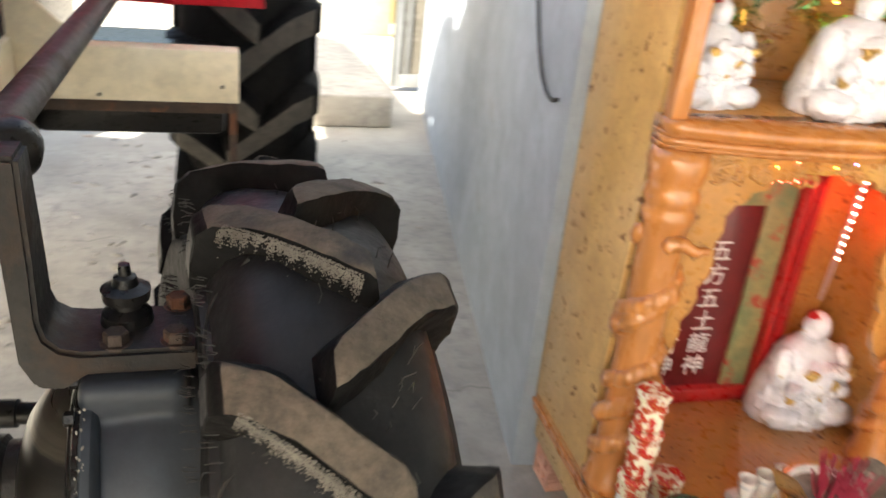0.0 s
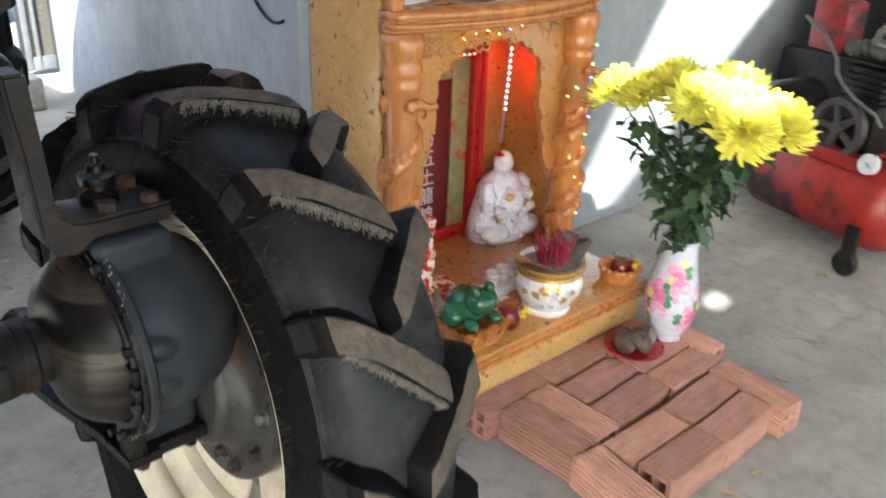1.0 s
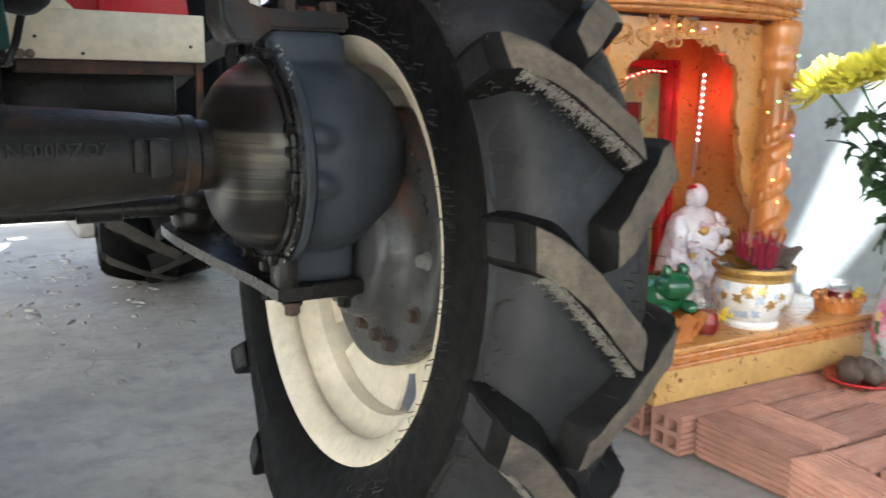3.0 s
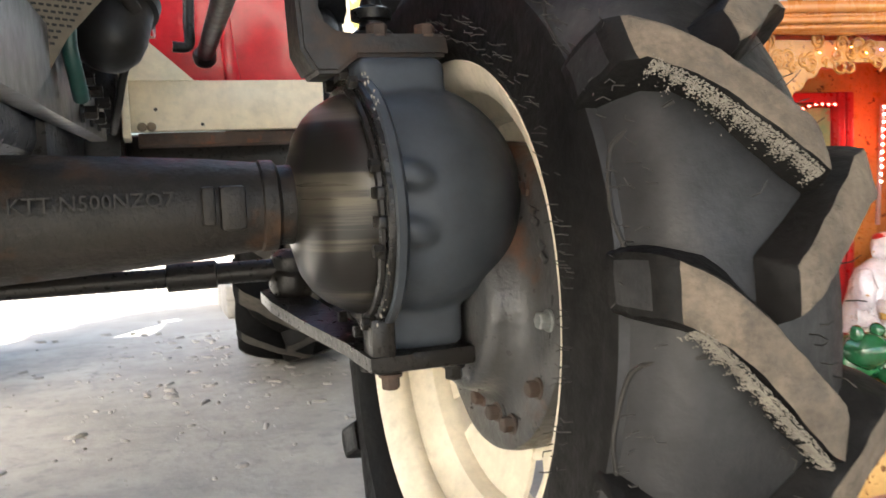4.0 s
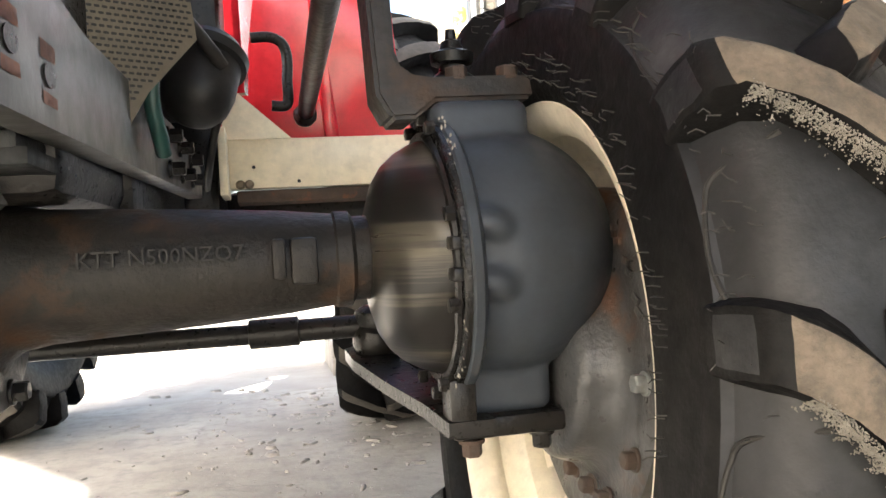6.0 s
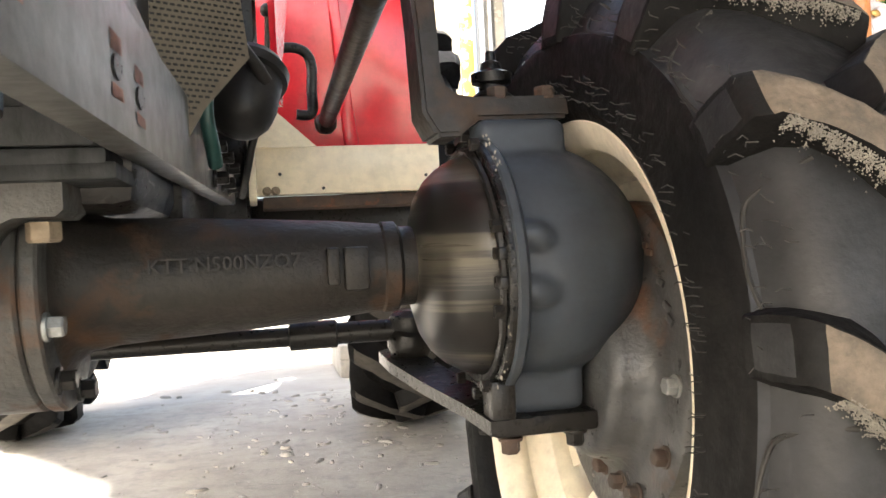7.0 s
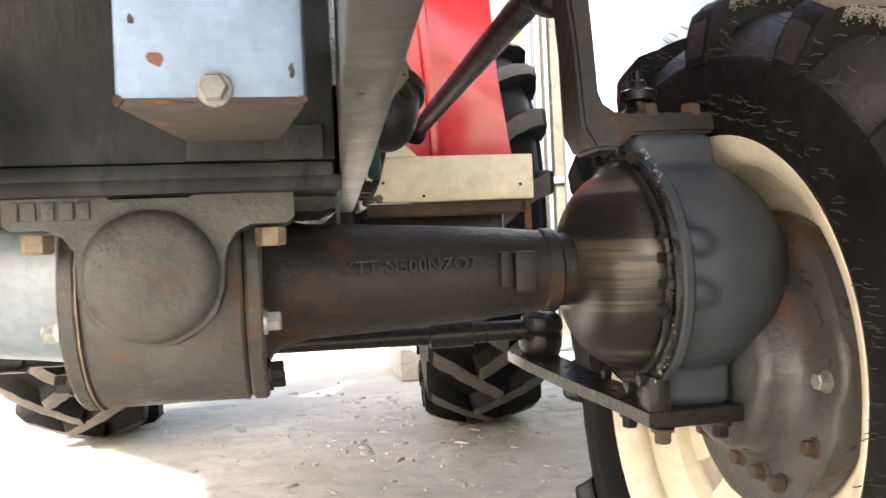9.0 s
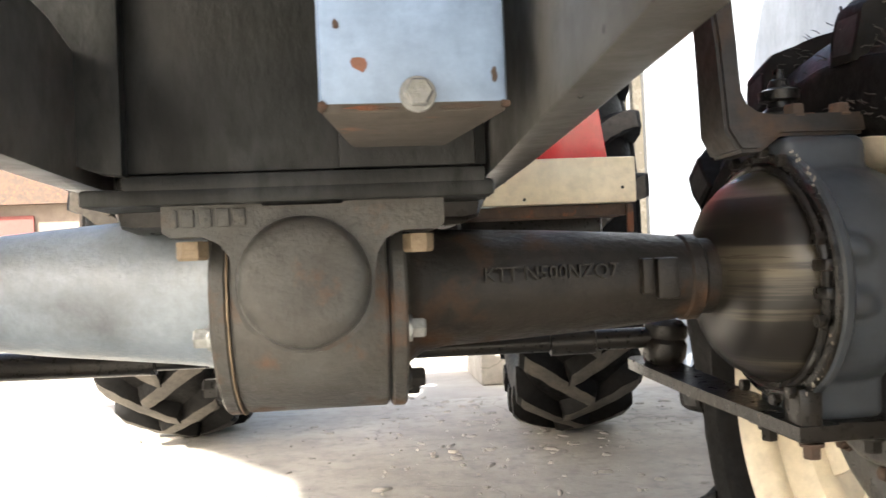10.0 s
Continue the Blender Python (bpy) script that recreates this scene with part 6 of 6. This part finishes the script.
bouquet = thing("chrysanthemum_bouquet", (VX, VY, VZ + .20), "yellow chrysanthemums with dark green leaves in the vase", "flowers")
heads = [(1.048, .478, .672), (1.119, .839, .665), (1.10, .75, .680), (1.16, .60, .675), (1.07, .60, .70), (1.23, .60, .705), (1.21, .48, .655), (1.28, .64, .69), (1.17, .72, .70), (1.12, .53, .685)]
fl = random.Random(9)


def flower_mesh(r, seed):
    bm = bmesh.new()
    rr = random.Random(seed)
    for ringk in range(9):
        u = ringk / 8
        n = int(10 + 24 * u)
        tilt = radians(82 - 95 * u)
        ln = r * (.45 + .60 * u)
        for k in range(n):
            a = 2 * math.pi * (k + rr.random() * .7) / n + ringk
            t = tilt + rr.gauss(0, .12)
            d = Vector((math.cos(a) * math.cos(t), math.sin(a) * math.cos(t), math.sin(t)))
            side = Vector((-math.sin(a), math.cos(a), 0))
            up = d.cross(side) * -1
            l2 = ln * rr.uniform(.85, 1.12)
            w = r * .10 * rr.uniform(.8, 1.2)
            base = d * r * .06
            cur = [base, base + d * l2 * .5 + up * l2 * .05, base + d * l2 * .85 - up * l2 * .05 * u, base + d * l2 - up * l2 * .22 * u]
            ws = [w * .5, w, w * .9, w * .35]
            vs = []
            for c0, w0 in zip(cur, ws):
                vs.append([bm.verts.new(c0 - side * w0 + up * w0 * .5), bm.verts.new(c0), bm.verts.new(c0 + side * w0 + up * w0 * .5)])
            for p, q in zip(vs, vs[1:]):
                for i in range(2):
                    bm.faces.new((p[i], p[i + 1], q[i + 1], q[i]))
    return bm


mouth = Vector((VX, VY, VZ + .245))
for i, h in enumerate(heads):
    h = Vector(h)
    out = (h - mouth)
    axis = (Vector((out.x * .9, out.y * .9, .22))).normalized()
    bm = flower_mesh(.066 * fl.uniform(.92, 1.12), i)
    bm.transform(along(axis, h))
    part("flower_head", bm, PETAL, bouquet)
    bm = bmesh.new()
    mid = mouth.lerp(h, .5) + Vector((0, 0, .02)) - Vector((out.x, out.y, 0)) * .12
    pts = [mouth - Vector((out.x, out.y, 0)) * .05 - Vector((0, 0, .06)), mouth, mouth.lerp(mid, .6), mid, mid.lerp(h, .5), h]
    tube(bm, pts, [.0032, .0032, .003, .003, .0028, .003], 7)
    part("stem", bm, STEM, bouquet)
bm = bmesh.new()
n = 10
rows_ = []
for i in range(n + 1):
    u = i / n
    w = .014 * math.sin(math.pi * min(1, u * 1.02)) ** .75 * (1 + .35 * math.cos(u * 19))
    bend = -.35 * u * u * .07
    rows_.append([bm.verts.new((-w, .07 * u, bend + .004)), bm.verts.new((0, .07 * u, bend)), bm.verts.new((w, .07 * u, bend + .004))])
for p, q in zip(rows_, rows_[1:]):
    for i in range(2):
        bm.faces.new((p[i], p[i + 1], q[i + 1], q[i]))
sharpen(bm, 60)
leaf_data = bpy.data.meshes.new("leaf")
bm.to_mesh(leaf_data)
bm.free()
leaf_data.materials.append(LEAF)
base_at = Vector((VX, VY, VZ + .20))
for k in range(270):
    h = Vector(heads[k % len(heads)])
    u = fl.uniform(.02, .86) ** 1.05
    p = mouth.lerp(h, u) - Vector((h.x - mouth.x, h.y - mouth.y, 0)) * (.24 * u * (1 - u)) + Vector((fl.gauss(0, .012), fl.gauss(0, .012), 0))
    ob = new("leaf", leaf_data)
    ob.parent = bouquet
    sc = fl.uniform(.5, 1.15)
    ob.matrix_basis = Matrix.Translation(p - base_at) @ Matrix.Rotation(fl.uniform(0, 6.28), 4, "Z") @ Matrix.Rotation(radians(fl.gauss(-5, 32)), 4, "X") @ Matrix.Rotation(fl.uniform(-.6, .6), 4, "Y") @ Matrix.Scale(sc, 4)

# plate of dried fruit on the bricks
PX, PY, PZ = 1.074, .657, .0845
bm = bmesh.new()
lathe(bm, [(0, 0), (.045, 0), (.066, .012), (.070, .014), (.069, .017), (.045, .004), (0, .003)], 40, Matrix.Translation((PX, PY, PZ)))
solid("plate", bm, RED_LACQUER, "shallow red plate on the bricks", "plate")
FRUIT = material("shrivelled fruit", (.055, .035, .025), (.10, .075, .055), 30, .7, bump=.6, bump_scale=80)
for k, (dx, dy, r) in enumerate(((-.030, .005, .024), (.006, -.022, .021), (.032, .010, .020), (.000, .026, .022), (-.012, -.006, .018))):
    bm = bmesh.new()
    bmesh.ops.create_icosphere(bm, subdivisions=3, radius=r)
    for v in bm.verts:
        v.co *= 1 + .22 * noise.noise(v.co * 55 + Vector((k, 0, 0)))
    bmesh.ops.translate(bm, verts=bm.verts, vec=(PX + dx, PY + dy, PZ + .006 + r * (.9 if k < 4 else 1.9)))
    solid("dried_fruit", bm, FRUIT, "dark shrivelled fruit on the red plate", "fruit", "fruit on the plate")
bm = bmesh.new()
tube(bm, [(PX + .025, PY - .03, PZ + .020), (PX + .052, PY - .014, PZ + .026), (PX + .074, PY + .006, PZ + .040)], [.003, .011, .002], 8, flat=.35)
solid("withered_leaf", bm, material("withered leaf", (.26, .25, .22), (.18, .17, .15), 30, .8), "withered grey leaf on the plate", "leaf")

# ---- air compressor ----
COMP_RED = material("worn red tank paint", (0.27, 0.018, 0.014), (0.19, 0.014, 0.011), 5, 0.4, bump=0.06, spots=(0.024, 0.018, 0.017), spot_scale=5, spot_at=.52, spot_soft=.10, spot_rough=.7, mottle=.7)
comp = thing("air_compressor", (2.2, .7, 0), "old red air compressor with a belt pulley, on small wheels", "compressor")
p0, p1 = Vector((2.352, 1.01, .180)), Vector((2.228, .530, .180))
d = (p1 - p0).normalized()
bm = bmesh.new()
R = .135
L = (p1 - p0).length
lathe(bm, [(0, -.055), (.05, -.050), (.09, -.035), (.12, -.010), (R, .02), (R, L - .02), (.12, L + .010), (.09, L + .035), (.05, L + .05), (0, L + .055)], 48, along(d, p0))
tank = part("tank", bm, COMP_RED, comp, "worn red pressure tank")
side = Vector((0, 0, 1)).cross(d)
for u, s in ((.97, -1), (.97, 1)):
    c0 = p0 + d * L * u + side * s * .17
    c0.z = .041
    bm = bmesh.new()
    lathe(bm, [(0, -.016), (.018, -.016), (.020, -.010), (.027, -.010), (.029, -.014), (.036, -.014), (.041, -.006), (.041, .006), (.036, .014), (.029, .014), (.027, .010), (.020, .010), (.018, .016), (0, .016)], 32, along(side, c0))
    part("wheel", bm, HOSE, comp, "black rubber wheel")
    bm = bmesh.new()
    box(bm, -.02, .02, -.008, .008, .05, .16, m=Matrix.Translation((c0.x, c0.y, 0)) @ Matrix.Rotation(math.atan2(d.y, d.x), 4, "Z"))
    part("bracket", bm, BLACK, comp)
deck = Matrix.Translation(p0 + d * L * .45 + Vector((0, 0, -.180))) @ Matrix.Rotation(math.atan2(d.y, d.x), 4, "Z")
# in the deck's frame x runs along the tank to its wheeled end, -y faces the room
bm = bmesh.new()
box(bm, -.27, .16, -.085, .085, .318, .330, bev=.003, m=deck)
box(bm, -.27, .16, -.092, -.085, .290, .330, bev=.002, m=deck)
part("deck", bm, COMP_RED, comp)
bm = bmesh.new()
lathe(bm, [(0, -.11), (.055, -.11), (.075, -.08), (.078, .06), (.06, .10), (0, .10)], 28, deck @ along((0, 1, 0), (-.20, .02, .410)))
part("motor", bm, BLACK, comp, "dark electric motor")
bm = bmesh.new()
pm = deck @ along((0, -1, 0), (.055, -.075, .398))
lathe(bm, [(.072, -.014), (.093, -.014), (.093, -.006), (.088, 0), (.093, .006), (.093, .014), (.072, .014)], 48, pm, closed=True)
lathe(bm, [(0, -.014), (.020, -.014), (.020, .016), (0, .016)], 20, pm)
pulley = part("pulley", bm, material("grey pulley", (.060, .050, .052), (.04, .035, .035), 20, .5, .2), comp, "five-spoked cast pulley")
for k in range(5):
    bm = bmesh.new()
    box(bm, -.011, .011, .015, .076, -.006, .006, bev=.003, m=pm @ Matrix.Rotation(k * math.pi * 2 / 5 + .3, 4, "Z"))
    part("spoke", bm, pulley.data.materials[0], pulley)
bm = bmesh.new()
box(bm, .035, .150, -.045, .075, .330, .590, bev=.006, m=deck)
head = part("cylinder", bm, BLACK, comp, "finned black cylinder")
for k in range(7):
    bm = bmesh.new()
    box(bm, .018, .168, -.060, .090, .480 + k * .020, .488 + k * .020, bev=.002, m=deck)
    part("fin", bm, BLACK, head)
bm = bmesh.new()
pts = [deck @ Vector((.005 + .16 * i / 40, -.02 - .02 * math.sin(i * .3), .632 + .012 * math.sin(math.pi * i / 40))) for i in range(41)]
tube(bm, pts, [.024 + .004 * math.sin(i * 2.1) for i in range(41)], 14)
part("air_filter", bm, material("ribbed grey filter", (.085, .080, .074), (.06, .055, .05), 20, .6), comp, "ribbed grey filter tube")
bm = bmesh.new()
box(bm, .175, .245, -.075, -.005, .580, .650, bev=.016, m=deck)
part("filter_cap", bm, material("grey cap", (.13, .125, .12), (.10, .095, .09), 20, .6), comp)
bm = bmesh.new()
box(bm, -.165, -.035, -.03, .07, .600, .760, bev=.016, m=deck)
part("pressure_switch", bm, COMP_RED, comp, "red pressure switch box")
bm = bmesh.new()
tube(bm, [deck @ Vector(p) for p in ((-.16, -.06, .70), (-.10, -.08, .68), (-.05, -.09, .66), (.0, -.08, .60), (.01, -.08, .56), (.04, -.08, .53), (.10, -.09, .50), (.18, -.09, .47), (.20, -.08, .44))], .006, 10)
tube(bm, [deck @ Vector(p) for p in ((.14, -.06, .78), (.15, -.07, .74), (.12, -.08, .70), (.11, -.08, .67), (.13, -.05, .66))], .011, 10)
tube(bm, [deck @ Vector(p) for p in ((.20, -.06, .80), (.21, -.07, .74), (.24, -.08, .68), (.27, -.06, .63))], .007, 10)
part("hose", bm, material("grey hose", (.12, .11, .098), (.085, .08, .07), 20, .5), comp)
bm = bmesh.new()
gm = deck @ along((-.10, -1, .25), (.215, -.115, .335))
lathe(bm, [(0, -.012), (.030, -.012), (.032, .010), (.028, .012), (0, .009)], 32, gm)
gauge = part("pressure_gauge", bm, material("gauge face", (.62, .62, .62), (.55, .55, .55), 20, .3), comp, "small white round pressure gauge")
bm = bmesh.new()
box(bm, -.020, .004, -.0012, .0012, .0095, .0110, m=gm @ Matrix.Rotation(2.5, 4, "Z"))
part("needle", bm, BLACK, gauge)
bm = bmesh.new()
box(bm, .225, .310, -.09, -.01, .385, .430, bev=.014, m=deck)
box(bm, .260, .300, -.06, -.02, .300, .400, bev=.006, m=deck)
part("regulator", bm, material("grey regulator", (.07, .066, .062), (.045, .042, .04), 20, .5), comp)
# a second machine with a grey fan guard stands behind it
fan = thing("motor_fan", (2.62, .55, 0), "grey round fan guard of a motor on a red frame", "motor")
fm = along((-.75, -.62, .1), (2.56, .50, .80))
bm = bmesh.new()
lathe(bm, [(.030, 0), (.034, .008), (.045, .008), (.048, 0)], 32, fm, closed=True)
lathe(bm, [(.095, -.05), (.098, .0), (.090, .010), (.078, .008), (.078, .0), (.09, -.05)], 40, fm, closed=True)
GUARD = material("grey fan guard", (.14, .15, .165), (.11, .118, .13), 12, .5)
part("guard_ring", bm, GUARD, fan)
for k in range(16):
    bm = bmesh.new()
    box(bm, -.0055, .0055, .040, .084, .0, .008, bev=.001, m=fm @ Matrix.Rotation(k * math.pi / 8, 4, "Z"))
    part("guard_bar", bm, GUARD, fan)
bm = bmesh.new()
lathe(bm, [(0, -.24), (.088, -.24), (.088, -.03), (0, -.03)], 32, fm)
part("motor_body", bm, BLACK, fan)
bm = bmesh.new()
box(bm, 2.50, 2.95, .42, .80, .655, .690, bev=.004)
box(bm, 2.50, 2.95, .42, .80, .15, .50, bev=.02)
part("frame", bm, COMP_RED, fan)
for x, y in ((2.52, .44), (2.52, .78), (2.93, .44), (2.93, .78)):
    bm = bmesh.new()
    box(bm, x - .02, x + .02, y - .02, y + .02, 0, .655, bev=.003)
    part("leg", bm, BLACK, fan)

# dark engine parts stacked in the corner
heap = thing("old_engine", (3.0, 1.0, 0), "greasy black old engine standing in the corner of the shed", "engine")
bm = bmesh.new()
box(bm, 2.72, 3.36, .82, 1.24, .0, .52, bev=.03)
part("crankcase", bm, BLACK, heap)
bm = bmesh.new()
box(bm, 2.80, 3.28, .88, 1.18, .52, .86, bev=.02)
part("cylinder_block", bm, BLACK, heap)
for k in range(4):
    bm = bmesh.new()
    x = 2.86 + .12 * k
    tube(bm, [(x, .90, .80), (x - .02, .84, .84), (x - .03, .82, .92), (x, .86, 1.0)], .022, 12)
    part("pipe", bm, RUSTY if k % 2 else BLACK, heap)
bm = bmesh.new()
lathe(bm, [(0, 0), (.15, 0), (.17, .02), (.17, .06), (.15, .08), (0, .08)], 36, along((0, -1, .0), (2.95, .82, .30)))
part("flywheel", bm, ARM, heap)

# ---- beyond the shed ----
FAR_WALL = material("weathered brown wall", (.20, .16, .13), (.14, .11, .09), 1.5, .9, bump=.2)
house = thing("house", (-6.0, 12.5, 0), "low weathered house with a rusty roof across the yard", "house")
bm = bmesh.new()
box(bm, -8.5, -4.4, 12.0, 15.0, -.02, 1.55)
part("wall", bm, FAR_WALL, house)
bm = bmesh.new()
prism(bm, [(-8.8, 1.55), (-4.1, 1.55), (-6.4, 2.5)], 3.4, Matrix.Translation((0, 11.8, 0)))
bmesh.ops.recalc_face_normals(bm, faces=bm.faces)
part("roof", bm, RUSTY, house)
bm = bmesh.new()
box(bm, -5.6, -5.0, 11.96, 12.0, 0, 1.4)
part("door", bm, material("dark red door", (.16, .03, .025), (.12, .025, .02), 3, .6), house)
for x, y, h in ((-3.9, 11.0, 2.6), (-5.2, 10.4, 2.2)):
    bm = bmesh.new()
    rod(bm, (x, y, -.02), (x, y, h), .035, .03, 10)
    solid("post", bm, RAIL, "thin grey post standing in the yard", "post", "yard posts")
# dry leaves and pebbles on the floor
DRY = material("dry leaf", (.42, .33, .18), (.34, .25, .12), 40, .8)
for k, (x, y, a) in enumerate(((.896, .285, 20), (.995, .280, 70), (.56, .34, 110), (1.36, .42, 15), (2.0, .62, 40))):
    bm = bmesh.new()
    vs = []
    for i in range(9):
        u = i / 8
        w = .007 * math.sin(math.pi * u) ** .7
        vs.append([bm.verts.new((-w, .034 * (u - .5), .006 + .004 * math.sin(u * 3))), bm.verts.new((0, .034 * (u - .5), .003 + .002 * math.sin(u * 3))), bm.verts.new((w, .034 * (u - .5), .007 + .004 * math.sin(u * 3)))])
    for p, q in zip(vs, vs[1:]):
        for i in range(2):
            bm.faces.new((p[i], p[i + 1], q[i + 1], q[i]))
    bm.transform(Matrix.Translation((x, y, 0)) @ Matrix.Rotation(radians(a), 4, "Z"))
    solid("dry_leaf", bm, DRY, "curled dry tan leaf on the concrete floor", "leaf", "dry leaves on the floor")
bm = bmesh.new()
peb = random.Random(4)
for k in range(170):
    x, y = peb.uniform(-1.9, .5), peb.uniform(.3, 3.2)
    if k < 60:
        x, y = -.25 + peb.gauss(0, .28), 1.95 + peb.gauss(0, .22)
    s = peb.uniform(.0012, .0032) if peb.random() < .97 else .010
    r0 = bmesh.ops.create_icosphere(bm, subdivisions=1, radius=s)
    for v in r0["verts"]:
        v.co = Vector((v.co.x * peb.uniform(.8, 1.5), v.co.y * 1.1, v.co.z * .55 + s * .3)) + Vector((x, y, 0))
ob = part("pebbles", bm, material("pebble", (.30, .28, .25), (.20, .18, .16), 60, .9), smooth=20)
tagged(ob, "scattered grit and pebbles on the concrete", "pebbles", kind="stuff")

# thin flakes and crusts of dried dirt lying on the concrete
FLAKE = material("dried dirt", (.36, .335, .295), (.28, .26, .23), 25, .95, bump=.7, bump_scale=120)
bm = bmesh.new()
flake_rnd = random.Random(17)
for k in range(300):
    if k % 3:
        x, y = flake_rnd.gauss(.0, .40), flake_rnd.gauss(2.55, .45)
    else:
        x, y = flake_rnd.uniform(-1.5, .6), flake_rnd.uniform(1.4, 3.3)
    size = .006 + .030 * flake_rnd.random() ** 3
    n = flake_rnd.randrange(6, 10)
    tall = .0006 + .0022 * flake_rnd.random() ** 2
    turn, slim = flake_rnd.uniform(0, 3.1), flake_rnd.uniform(.35, .8)
    rim = []
    for i in range(n):
        a = 2 * math.pi * i / n
        r = size * flake_rnd.uniform(.55, 1.15)
        u, v = r * math.cos(a), r * math.sin(a) * slim
        rim.append((x + u * math.cos(turn) - v * math.sin(turn), y + u * math.sin(turn) + v * math.cos(turn)))
    base = [bm.verts.new((p[0], p[1], -.004)) for p in rim]
    top = [bm.verts.new((x + (p[0] - x) * .8, y + (p[1] - y) * .8, .003 + tall * flake_rnd.uniform(.6, 1.3))) for p in rim]
    for i in range(n):
        bm.faces.new((base[i], base[(i + 1) % n], top[(i + 1) % n], top[i]))
    bm.faces.new(top)
ob = part("dirt_flakes", bm, FLAKE, smooth=20)
tagged(ob, "thin pale flakes of dried dirt on the concrete floor", "dirt", kind="stuff")
